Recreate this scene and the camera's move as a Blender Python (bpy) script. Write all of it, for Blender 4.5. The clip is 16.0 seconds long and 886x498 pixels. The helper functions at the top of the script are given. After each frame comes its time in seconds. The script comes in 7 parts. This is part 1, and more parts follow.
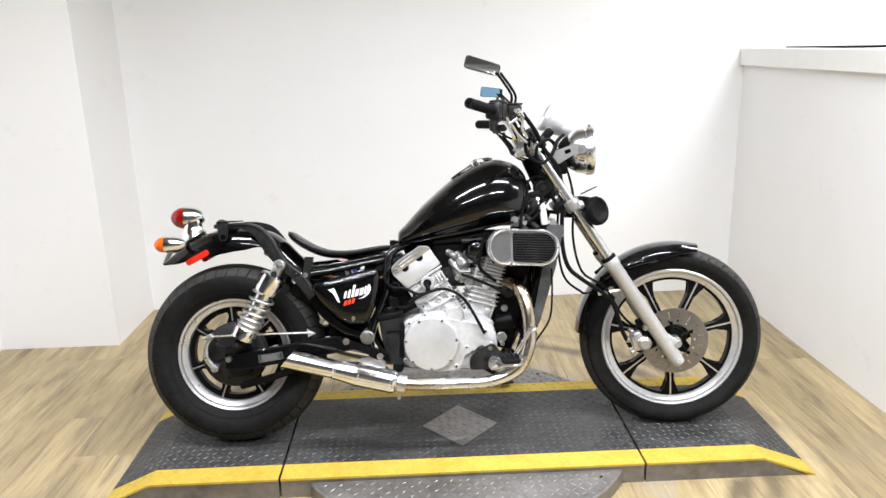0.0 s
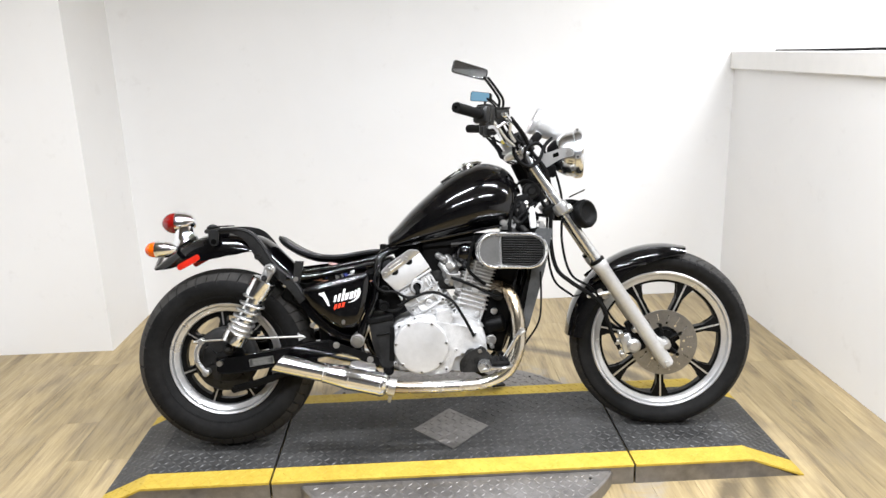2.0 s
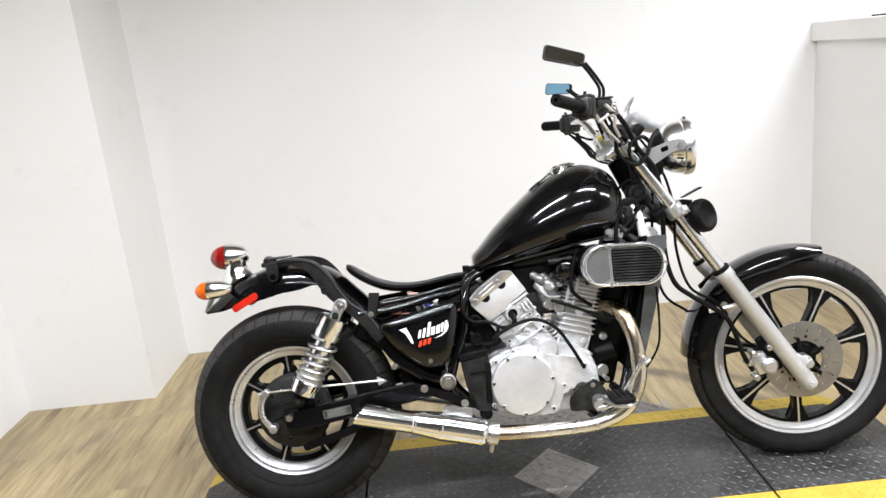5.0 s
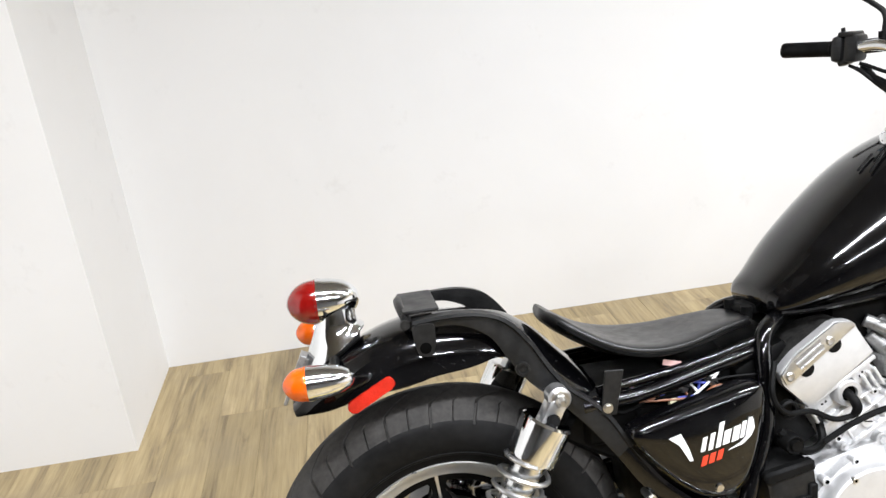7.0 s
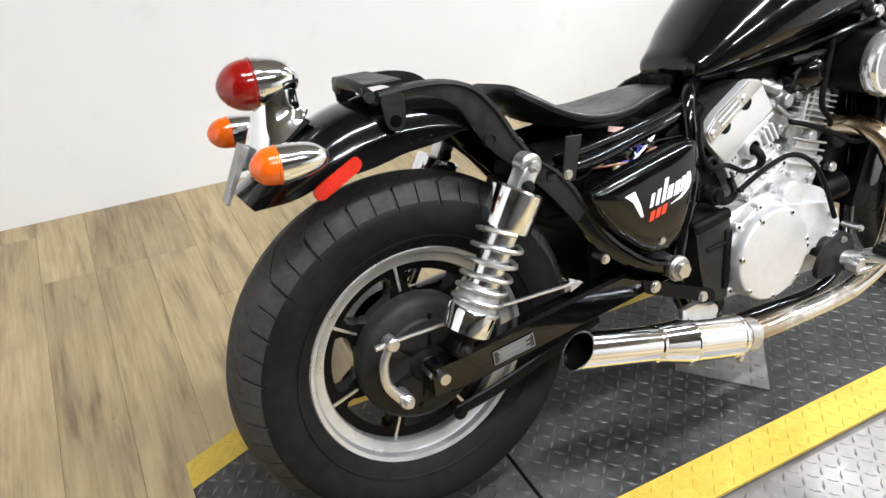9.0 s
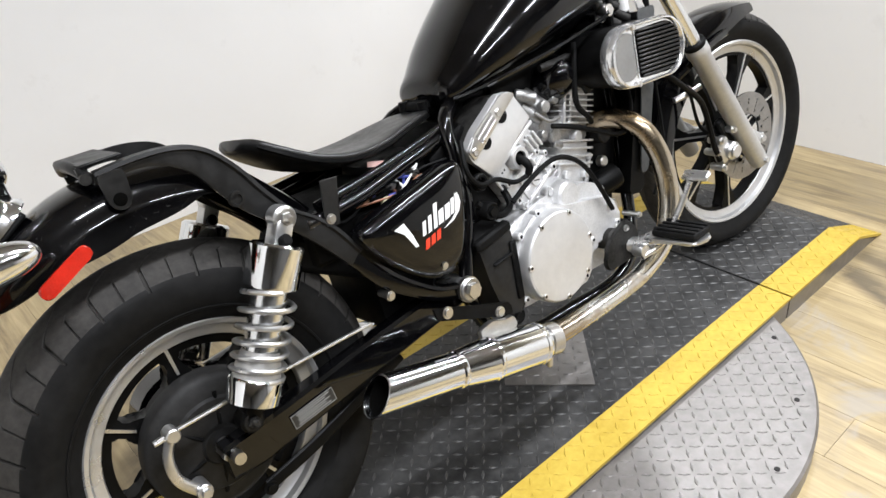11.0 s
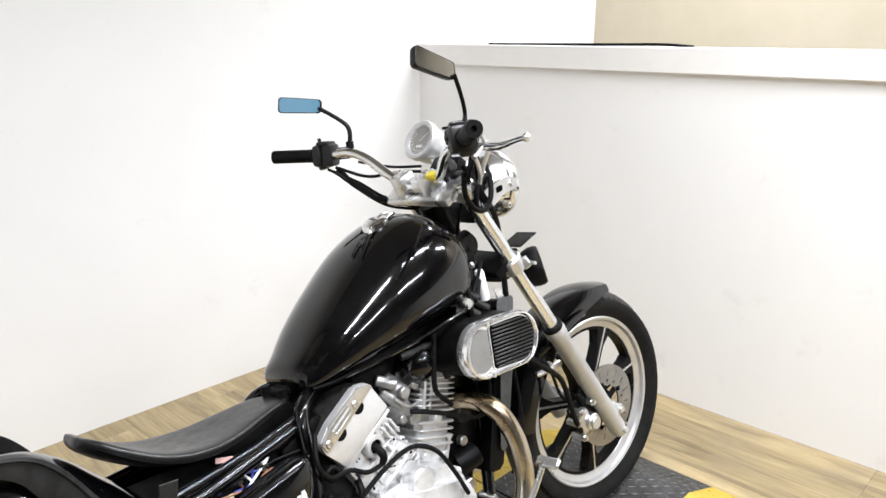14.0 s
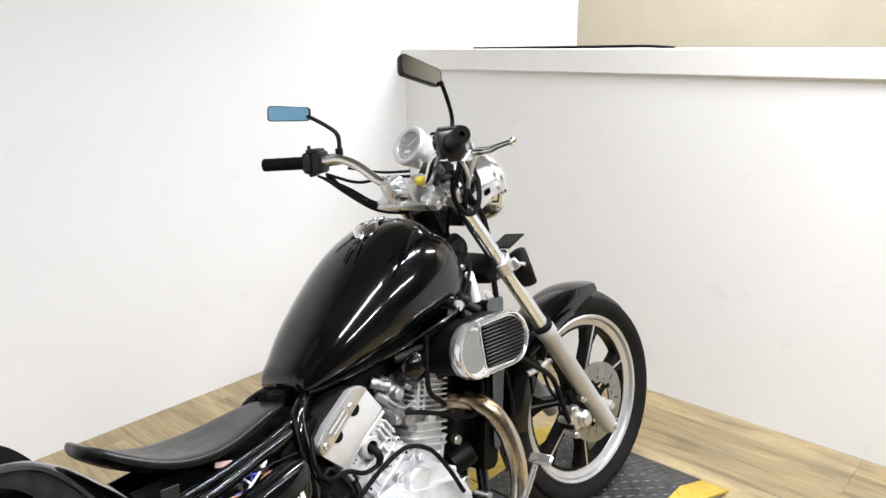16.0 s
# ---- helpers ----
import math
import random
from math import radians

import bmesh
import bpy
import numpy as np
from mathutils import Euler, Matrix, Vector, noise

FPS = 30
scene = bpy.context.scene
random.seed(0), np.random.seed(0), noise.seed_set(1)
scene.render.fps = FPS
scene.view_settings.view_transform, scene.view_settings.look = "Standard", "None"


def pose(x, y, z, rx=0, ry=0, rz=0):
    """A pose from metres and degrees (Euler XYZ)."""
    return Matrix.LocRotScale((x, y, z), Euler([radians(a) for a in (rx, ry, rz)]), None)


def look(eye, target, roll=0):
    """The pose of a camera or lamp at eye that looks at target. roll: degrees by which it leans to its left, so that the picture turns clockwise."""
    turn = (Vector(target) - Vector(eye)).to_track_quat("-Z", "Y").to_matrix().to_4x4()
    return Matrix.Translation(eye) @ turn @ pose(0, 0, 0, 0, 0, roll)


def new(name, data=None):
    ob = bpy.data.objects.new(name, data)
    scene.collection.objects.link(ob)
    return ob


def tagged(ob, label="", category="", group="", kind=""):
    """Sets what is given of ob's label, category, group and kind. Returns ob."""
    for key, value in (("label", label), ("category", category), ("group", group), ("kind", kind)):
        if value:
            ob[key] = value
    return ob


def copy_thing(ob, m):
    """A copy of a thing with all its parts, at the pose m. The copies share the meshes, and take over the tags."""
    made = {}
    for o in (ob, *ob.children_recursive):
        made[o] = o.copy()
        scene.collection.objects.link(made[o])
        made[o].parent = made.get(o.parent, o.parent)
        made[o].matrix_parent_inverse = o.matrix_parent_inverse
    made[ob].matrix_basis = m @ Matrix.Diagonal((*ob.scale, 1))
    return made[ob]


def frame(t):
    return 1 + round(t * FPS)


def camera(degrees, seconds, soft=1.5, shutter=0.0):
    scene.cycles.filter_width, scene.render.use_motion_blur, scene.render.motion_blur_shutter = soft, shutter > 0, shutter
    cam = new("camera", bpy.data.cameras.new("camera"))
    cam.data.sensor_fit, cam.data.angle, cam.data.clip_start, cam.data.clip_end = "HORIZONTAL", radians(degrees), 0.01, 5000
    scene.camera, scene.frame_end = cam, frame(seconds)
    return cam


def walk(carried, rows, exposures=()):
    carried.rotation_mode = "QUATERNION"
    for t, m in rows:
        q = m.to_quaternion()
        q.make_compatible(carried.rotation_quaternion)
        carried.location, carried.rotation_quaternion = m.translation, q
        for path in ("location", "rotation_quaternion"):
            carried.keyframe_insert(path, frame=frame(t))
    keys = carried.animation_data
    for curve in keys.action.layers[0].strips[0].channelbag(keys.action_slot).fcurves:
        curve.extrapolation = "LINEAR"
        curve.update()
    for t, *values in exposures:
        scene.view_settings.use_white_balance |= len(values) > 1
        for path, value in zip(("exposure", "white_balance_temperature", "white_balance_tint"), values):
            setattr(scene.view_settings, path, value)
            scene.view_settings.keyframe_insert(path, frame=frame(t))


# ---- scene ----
cam = camera(62.1, 16.0)
PATH = [
    (0, (-0.157, -2.53, 1.462), (-0.096, -0.605, 0.926), -1.5),
    (0.5, (-0.121, -2.54, 1.463), (-0.064, -0.616, 0.922), -1.7),
    (1, (-0.113, -2.534, 1.46), (-0.052, -0.609, 0.921), -1.9),
    (1.5, (-0.114, -2.536, 1.459), (-0.045, -0.607, 0.935), -1.8),
    (2, (-0.121, -2.547, 1.461), (-0.059, -0.618, 0.937), -1.8),
    (2.5, (-0.119, -2.55, 1.464), (-0.045, -0.624, 0.929), -1.9),
    (3, (-0.123, -2.55, 1.466), (-0.027, -0.624, 0.935), -1.5),
    (3.2, (-0.085, -2.564, 1.457), (-0.026, -0.636, 0.929), -1.0),
    (5.3, (-0.436, -1.992, 1.429), (-0.449, -0.057, 0.922), -7.2),
    (5.5, (-0.501, -1.866, 1.451), (-0.572, 0.066, 0.938), -7.0),
    (6, (-0.731, -1.621, 1.44), (-0.859, 0.307, 0.923), -5.7),
    (6.5, (-0.877, -1.35, 1.43), (-0.764, 0.524, 0.741), -7.1),
    (7, (-0.926, -1.043, 1.42), (-0.71, 0.797, 0.669), -5.4),
    (7.5, (-1.026, -0.937, 1.425), (-0.624, 0.813, 0.544), -4.3),
    (8, (-1.177, -0.935, 1.404), (-0.582, 0.734, 0.475), -6.1),
    (8.5, (-1.244, -0.954, 1.311), (-0.562, 0.594, 0.244), -3.4),
    (8.7, (-1.256, -0.94, 1.277), (-0.516, 0.574, 0.201), -1.2),
    (10.8, (-1.137, -0.98, 1.216), (-0.116, 0.374, 0.156), -6.3),
    (11, (-1.087, -0.995, 1.243), (-0.01, 0.35, 0.227), -5.9),
    (11.5, (-0.989, -1.019, 1.292), (0.142, 0.262, 0.252), -1.9),
    (12, (-0.943, -1.014, 1.362), (0.301, 0.275, 0.473), -0.5),
    (12.5, (-0.937, -1.028, 1.399), (0.392, 0.238, 0.604), 0.9),
    (13, (-0.959, -1.027, 1.427), (0.423, 0.259, 0.767), 1.6),
    (13.5, (-0.98, -1.042, 1.451), (0.42, 0.255, 0.855), 1.9),
    (14, (-0.99, -1.062, 1.444), (0.407, 0.255, 0.885), 0.2),
    (14.5, (-0.98, -1.067, 1.448), (0.429, 0.223, 0.856), -1.3),
    (15, (-1.0, -1.066, 1.446), (0.374, 0.263, 0.858), -0.6),
    (15.5, (-1.003, -1.074, 1.445), (0.393, 0.233, 0.858), -0.6),
    (16, (-1.014, -1.079, 1.454), (0.406, 0.217, 0.901), -0.8),
]
walk(cam, [(t, look(eye, target, roll)) for t, eye, target, roll in PATH],
     exposures=[(0.0, 0.0), (3.0, 0.0), (5.5, -0.05), (6.5, -0.06), (7.5, 0.06), (8.5, 0.02), (10.0, -0.18), (11.5, -0.28), (12.2, -0.22), (13.0, -0.04), (14.0, -0.05), (15.0, -0.1), (16.0, -0.16)])

# ---- light ----
world = bpy.data.worlds.new("world")
scene.world = world
world.use_nodes = True
world.node_tree.nodes["Background"].inputs[0].default_value = (1.0, 0.96, 0.9, 1)
world.node_tree.nodes["Background"].inputs[1].default_value = 0.05


# ---- materials ----
def material(name, base, rough=0.5, metal=0.0, coat=0.0, spec=0.5):
    m = bpy.data.materials.new(name)
    m.use_nodes = True
    b = m.node_tree.nodes["Principled BSDF"]
    b.inputs["Base Color"].default_value = (*base, 1)
    b.inputs["Roughness"].default_value = rough
    b.inputs["Metallic"].default_value = metal
    b.inputs["Coat Weight"].default_value = coat
    b.inputs["Specular IOR Level"].default_value = spec
    b.inputs["Coat Roughness"].default_value = 0.04
    return m, m.node_tree, b


def node(tree, kind, **values):
    n = tree.nodes.new(kind)
    for key, value in values.items():
        if key in n.inputs:
            n.inputs[key].default_value = value
    return n


def coords(tree, scale=(1, 1, 1), world_space=False):
    if world_space:
        src = tree.nodes.new("ShaderNodeNewGeometry").outputs["Position"]
    else:
        src = tree.nodes.new("ShaderNodeTexCoord").outputs["Object"]
    mp = tree.nodes.new("ShaderNodeMapping")
    mp.inputs["Scale"].default_value = scale
    tree.links.new(src, mp.inputs["Vector"])
    return mp.outputs["Vector"]


def noise_tex(tree, vec, scale, detail=4.0, rough=0.55, distort=0.0):
    n = tree.nodes.new("ShaderNodeTexNoise")
    n.inputs["Scale"].default_value = scale
    n.inputs["Detail"].default_value = detail
    n.inputs["Roughness"].default_value = rough
    n.inputs["Distortion"].default_value = distort
    tree.links.new(vec, n.inputs["Vector"])
    return n.outputs["Fac"]


def ramp(tree, fac, stops):
    r = tree.nodes.new("ShaderNodeValToRGB")
    el = r.color_ramp.elements
    while len(el) < len(stops):
        el.new(0.5)
    for e, (p, c) in zip(el, stops):
        e.position = p
        e.color = (*c, 1) if len(c) == 3 else c
    tree.links.new(fac, r.inputs[0])
    return r.outputs[0]


def mix(tree, fac, a, b, blend="MIX"):
    n = tree.nodes.new("ShaderNodeMix")
    n.data_type, n.blend_type = "RGBA", blend
    for sock, v in ((n.inputs[0], fac), (n.inputs[6], a), (n.inputs[7], b)):
        if isinstance(v, (int, float)):
            sock.default_value = v
        elif isinstance(v, tuple):
            sock.default_value = (*v, 1)
        else:
            tree.links.new(v, sock)
    return n.outputs[2]


def grey(v):
    return (v, v, v)


def bump(tree, b, height, strength=0.2, distance=0.002):
    n = tree.nodes.new("ShaderNodeBump")
    n.inputs["Strength"].default_value = strength
    n.inputs["Distance"].default_value = distance
    tree.links.new(height, n.inputs["Height"])
    tree.links.new(n.outputs[0], b.inputs["Normal"])


def worn(name, a, b_col, rough, metal=0.0, scale=30.0, coat=0.0, rough_to=None, bump_at=0.0, fine=6.0, spec=0.5):
    """Two tones mixed by broad and fine noise, with uneven gloss and relief."""
    m, t, b = material(name, a, rough, metal, coat, spec)
    v = coords(t)
    n1 = noise_tex(t, v, scale, 5, 0.6)
    n2 = noise_tex(t, v, scale * fine, 3, 0.6)
    both = mix(t, 0.4, n1, n2)
    t.links.new(ramp(t, both, [(0.36, a), (0.64, b_col)]), b.inputs["Base Color"])
    if rough_to is not None:
        t.links.new(ramp(t, n1, [(0.35, grey(rough)), (0.65, grey(rough_to))]), b.inputs["Roughness"])
    if bump_at:
        bump(t, b, n2, bump_at, 0.001)
    return m


def wall_paint():
    m, t, b = material("wall_paint", (0.8, 0.79, 0.77), 0.6)
    v = coords(t, world_space=True)
    smudge = noise_tex(t, v, 1.3, 6, 0.65, 0.6)
    scuff = noise_tex(t, v, 7.0, 4, 0.7)
    c = ramp(t, smudge, [(0.3, (0.81, 0.805, 0.795)), (0.7, (0.84, 0.837, 0.83))])
    c = mix(t, ramp(t, scuff, [(0.62, grey(0)), (0.78, grey(0.40))]), c, (0.68, 0.665, 0.645))
    t.links.new(c, b.inputs["Base Color"])
    bump(t, b, noise_tex(t, v, 260, 2), 0.06, 0.001)
    return m


def wood_planks():
    m, t, b = material("vinyl_wood", (0.45, 0.36, 0.24), 0.42)
    v = coords(t, (1, 1, 1), world_space=True)
    info = t.nodes.new("ShaderNodeObjectInfo")
    shift = t.nodes.new("ShaderNodeVectorMath")
    shift.operation = "MULTIPLY_ADD"
    comb = t.nodes.new("ShaderNodeCombineXYZ")
    for k in range(3):
        t.links.new(info.outputs["Random"], comb.inputs[k])
    t.links.new(comb.outputs[0], shift.inputs[0])
    shift.inputs[1].default_value = (37.0, 53.0, 11.0)
    t.links.new(v, shift.inputs[2])
    st = t.nodes.new("ShaderNodeMapping")
    st.inputs["Scale"].default_value = (9.0, 1.1, 1.0)
    t.links.new(shift.outputs[0], st.inputs["Vector"])
    grain = noise_tex(t, st.outputs[0], 2.2, 8, 0.62, 0.5)
    st2 = t.nodes.new("ShaderNodeMapping")
    st2.inputs["Scale"].default_value = (60.0, 2.5, 1.0)
    t.links.new(shift.outputs[0], st2.inputs["Vector"])
    fine = noise_tex(t, st2.outputs[0], 2.0, 5, 0.6)
    c = ramp(t, grain, [(0.25, (0.084, 0.060, 0.033)), (0.37, (0.195, 0.147, 0.078)), (0.49, (0.366, 0.283, 0.146)), (0.70, (0.505, 0.400, 0.218))])
    c = mix(t, 0.35, c, ramp(t, fine, [(0.3, (0.16, 0.12, 0.066)), (0.65, (0.44, 0.36, 0.222))]))
    tone = ramp(t, info.outputs["Random"], [(0.0, (0.84, 0.82, 0.78)), (0.5, (1.0, 0.98, 0.94)), (1.0, (1.14, 1.12, 1.1))])
    c = mix(t, 1.0, c, tone, "MULTIPLY")
    soil = noise_tex(t, v, 1.7, 6, 0.62, 1.2)
    c = mix(t, ramp(t, soil, [(0.50, grey(0)), (0.72, grey(0.55))]), c, (0.25, 0.20, 0.130))
    # rings that the turning platform has rubbed into the floor
    far = t.nodes.new("ShaderNodeVectorMath")
    far.operation = "DISTANCE"
    t.links.new(v, far.inputs[0])
    far.inputs[1].default_value = (-0.02, -0.02, 0.0)
    half = t.nodes.new("ShaderNodeMath")
    half.operation = "MULTIPLY"
    t.links.new(far.outputs["Value"], half.inputs[0])
    half.inputs[1].default_value = 0.5
    patchy = noise_tex(t, v, 4.0, 5, 0.65, 0.8)
    rub = ramp(t, half.outputs[0], [(0.465, grey(0)), (0.485, grey(0.9)), (0.505, grey(0.8)), (0.525, grey(0.05)), (0.540, grey(0.6)), (0.552, grey(0.8)), (0.580, grey(0))])
    c = mix(t, mix(t, 1.0, rub, ramp(t, patchy, [(0.32, grey(0.2)), (0.52, grey(1.0))]), "MULTIPLY"), c, (0.098, 0.077, 0.050))
    bald = ramp(t, half.outputs[0], [(0.325, grey(0)), (0.350, grey(1)), (0.385, grey(1)), (0.410, grey(0))])
    c = mix(t, mix(t, 1.0, bald, ramp(t, patchy, [(0.50, grey(0)), (0.60, grey(0.7))]), "MULTIPLY"), c, (0.30, 0.272, 0.232))
    spots = noise_tex(t, v, 9.0, 5, 0.7, 0.8)
    c = mix(t, ramp(t, spots, [(0.66, grey(0)), (0.76, grey(0.6))]), c, (0.11, 0.095, 0.08))
    t.links.new(c, b.inputs["Base Color"])
    t.links.new(ramp(t, fine, [(0.3, grey(0.5)), (0.7, grey(0.33))]), b.inputs["Roughness"])
    bump(t, b, fine, 0.12, 0.001)
    return m


def heat_stained():
    """Chrome pipe, straw to brown where it leaves the cylinder head, with brown streaks lower down."""
    m, t, b = material("heat_stained_pipe", (0.8, 0.8, 0.8), 0.14, 1.0)
    v = coords(t)
    xyz = t.nodes.new("ShaderNodeSeparateXYZ")
    t.links.new(v, xyz.inputs[0])
    n = noise_tex(t, v, 14.0, 5, 0.65, 0.5)
    add = t.nodes.new("ShaderNodeMath")
    add.operation = "MULTIPLY_ADD"
    t.links.new(n, add.inputs[0])
    add.inputs[1].default_value = 0.35
    t.links.new(xyz.outputs[2], add.inputs[2])
    c = ramp(t, add.outputs[0], [(0.42, (0.78, 0.775, 0.755)), (0.54, (0.60, 0.555, 0.47)), (0.66, (0.46, 0.385, 0.28)), (0.78, (0.32, 0.24, 0.155))])
    c = mix(t, ramp(t, n, [(0.58, grey(0)), (0.72, grey(0.6))]), c, (0.34, 0.25, 0.17))
    # a golden-brown burn ahead of the clamp
    along = t.nodes.new("ShaderNodeMath")
    along.operation = "MULTIPLY_ADD"
    t.links.new(n, along.inputs[0])
    along.inputs[1].default_value = 0.10
    t.links.new(xyz.outputs[0], along.inputs[2])
    lift = t.nodes.new("ShaderNodeMath")
    t.links.new(along.outputs[0], lift.inputs[0])
    lift.inputs[1].default_value = 0.5
    c = mix(t, ramp(t, lift.outputs[0], [(0.30, grey(0.75)), (0.40, grey(0.6)), (0.45, grey(0))]), c, (0.33, 0.225, 0.10))
    t.links.new(c, b.inputs["Base Color"])
    t.links.new(ramp(t, n, [(0.35, grey(0.14)), (0.7, grey(0.34))]), b.inputs["Roughness"])
    return m


def dusty_paint():
    """Black enamel: a slightly wavy gloss coat with fine dust specks and hazy smears."""
    m, t, b = material("black_gloss_paint", (0.0015, 0.0015, 0.0018), 0.18, 0.0, 0.85, 0.06)
    v = coords(t)
    smear = noise_tex(t, v, 7.0, 6, 0.7, 0.8)
    dust = noise_tex(t, v, 330.0, 1, 0.5)
    c = mix(t, ramp(t, smear, [(0.52, grey(0)), (0.80, grey(0.5))]), (0.0012, 0.0012, 0.0015), (0.012, 0.012, 0.013))
    c = mix(t, ramp(t, dust, [(0.72, grey(0)), (0.78, grey(0.5))]), c, (0.09, 0.088, 0.085))
    t.links.new(c, b.inputs["Base Color"])
    t.links.new(ramp(t, smear, [(0.40, grey(0.03)), (0.75, grey(0.13))]), b.inputs["Coat Roughness"])
    n = t.nodes.new("ShaderNodeBump")
    n.inputs["Strength"].default_value = 0.10
    n.inputs["Distance"].default_value = 0.004
    t.links.new(noise_tex(t, v, 16.0, 2), n.inputs["Height"])
    t.links.new(n.outputs[0], b.inputs["Coat Normal"])
    return m


def plain(name, base, rough=0.5, metal=0.0, coat=0.0):
    return material(name, base, rough, metal, coat)[0]


def lens_plastic(name, base, prisms=False):
    m, t, b = material(name, base, 0.08, 0.0, 0.5)
    b.inputs["Subsurface Weight"].default_value = 0.3
    b.inputs["Subsurface Radius"].default_value = (0.02, 0.008, 0.004)
    v = coords(t)
    n = noise_tex(t, v, 60, 2)
    if prisms:
        cells = t.nodes.new("ShaderNodeTexVoronoi")
        cells.inputs["Scale"].default_value = 260.0
        t.links.new(v, cells.inputs["Vector"])
        bump(t, b, cells.outputs["Distance"], 0.25, 0.002)
    t.links.new(mix(t, n, tuple(0.7 * k for k in base), tuple(min(1.0, 1.25 * k) for k in base)), b.inputs["Base Color"])
    return m


WALL = wall_paint()
BEIGE = worn("beige_paint", (0.44, 0.39, 0.29), (0.48, 0.425, 0.325), 0.7, scale=1.5)
TRIM = worn("trim_paint", (0.80, 0.79, 0.77), (0.84, 0.83, 0.81), 0.4, scale=3)
CEILING = worn("ceiling_paint", (0.20, 0.19, 0.18), (0.26, 0.25, 0.235), 0.8, scale=2)
SHOP = worn("shop_paint", (0.13, 0.13, 0.13), (0.19, 0.19, 0.188), 0.8, scale=1)
WOOD = wood_planks()
GAP = material("dark_joint", (0.003, 0.003, 0.0028), 0.9, spec=0.0)[0]
JOINT = plain("floor_joint", (0.10, 0.075, 0.045), 0.8)
DECK = worn("dark_tread_plate", (0.024, 0.024, 0.0235), (0.074, 0.073, 0.0715), 0.42, 0.2, scale=7, rough_to=0.6, bump_at=0.15, spec=0.26)
DECKBAR = worn("worn_tread_tops", (0.035, 0.035, 0.034), (0.155, 0.153, 0.15), 0.36, 0.5, scale=9, rough_to=0.5)
YELLOW = worn("yellow_paint", (0.43, 0.295, 0.036), (0.54, 0.39, 0.062), 0.5, scale=12, rough_to=0.65, bump_at=0.1, spec=0.35)
BARE = worn("bare_tread_plate", (0.160, 0.150, 0.142), (0.27, 0.256, 0.243), 0.32, 0.6, scale=6, rough_to=0.5)
SOFTCHROME = worn("aged_chrome", (0.82, 0.84, 0.86), (0.72, 0.735, 0.75), 0.16, 1.0, scale=9, rough_to=0.28, fine=3)
CARB = worn("grey_casting", (0.25, 0.25, 0.245), (0.45, 0.445, 0.435), 0.38, 0.8, scale=40, rough_to=0.5, bump_at=0.3)
PAINT = dusty_paint()
DUSTY = worn("dusty_black_casting", (0.004, 0.004, 0.004), (0.020, 0.0195, 0.019), 0.42, scale=9, rough_to=0.62, bump_at=0.2, fine=9, spec=0.25)
WORNBLACK = worn("worn_black_enamel", (0.0035, 0.0035, 0.0035), (0.015, 0.015, 0.015), 0.3, scale=18, rough_to=0.5, bump_at=0.15, spec=0.35)
SATIN = worn("satin_black", (0.0015, 0.0015, 0.0015), (0.0045, 0.0045, 0.0045), 0.32, scale=25, rough_to=0.48, spec=0.10)
PLASTIC = worn("black_plastic", (0.002, 0.002, 0.002), (0.006, 0.006, 0.006), 0.46, scale=30, rough_to=0.6, bump_at=0.1, spec=0.10)
RUBBER = worn("tyre_rubber", (0.004, 0.004, 0.004), (0.012, 0.0118, 0.0116), 0.55, scale=9, rough_to=0.75, bump_at=0.2, spec=0.12)
TREAD = worn("dusty_tread", (0.016, 0.015, 0.0138), (0.046, 0.043, 0.0395), 0.55, scale=11, rough_to=0.75, bump_at=0.25, fine=9, spec=0.25)
LEATHER = worn("black_leather", (0.005, 0.005, 0.005), (0.012, 0.0117, 0.0117), 0.30, scale=40, rough_to=0.42, bump_at=0.25, spec=0.48)
CHROME = worn("chrome", (0.88, 0.90, 0.925), (0.83, 0.85, 0.87), 0.06, 1.0, scale=7, rough_to=0.13, fine=3)
POLISHED = worn("polished_aluminium", (0.70, 0.70, 0.695), (0.58, 0.58, 0.575), 0.26, 0.92, scale=14, rough_to=0.36, fine=3)
RIM = worn("machined_rim", (0.56, 0.56, 0.56), (0.66, 0.66, 0.66), 0.27, 0.74, scale=14, rough_to=0.38, fine=3)
CAST = worn("cast_aluminium", (0.54, 0.54, 0.54), (0.71, 0.71, 0.71), 0.34, 0.50, scale=44, rough_to=0.50, bump_at=0.35)
BRUSHED = worn("brushed_cover", (0.60, 0.60, 0.60), (0.69, 0.69, 0.69), 0.33, 0.62, scale=9, rough_to=0.46, bump_at=0.06)
FORK = worn("silver_paint", (0.41, 0.405, 0.395), (0.50, 0.495, 0.48), 0.36, 0.4, scale=20, rough_to=0.46)
PIPE = heat_stained()
INSET = worn("grey_inset", (0.24, 0.24, 0.237), (0.30, 0.30, 0.297), 0.22, 0.7, scale=20)
ALLOY = worn("bright_alloy", (0.78, 0.785, 0.79), (0.84, 0.845, 0.85), 0.12, 0.88, scale=12, rough_to=0.22, fine=3)
STEEL = worn("zinc_bolt", (0.55, 0.54, 0.52), (0.68, 0.67, 0.65), 0.3, 1.0, scale=60)
DARKMETAL = worn("dark_engine_metal", (0.008, 0.0078, 0.0075), (0.035, 0.034, 0.032), 0.45, 0.4, scale=30, rough_to=0.6, spec=0.15)
RED = lens_plastic("red_lens", (0.22, 0.005, 0.004))
REFLECT = lens_plastic("red_reflector", (0.55, 0.022, 0.010), True)
ORANGE = lens_plastic("orange_lens", (0.72, 0.115, 0.003))
BLUEGLASS = plain("blue_mirror_glass", (0.16, 0.34, 0.48), 0.28, 0.45, 0.4)
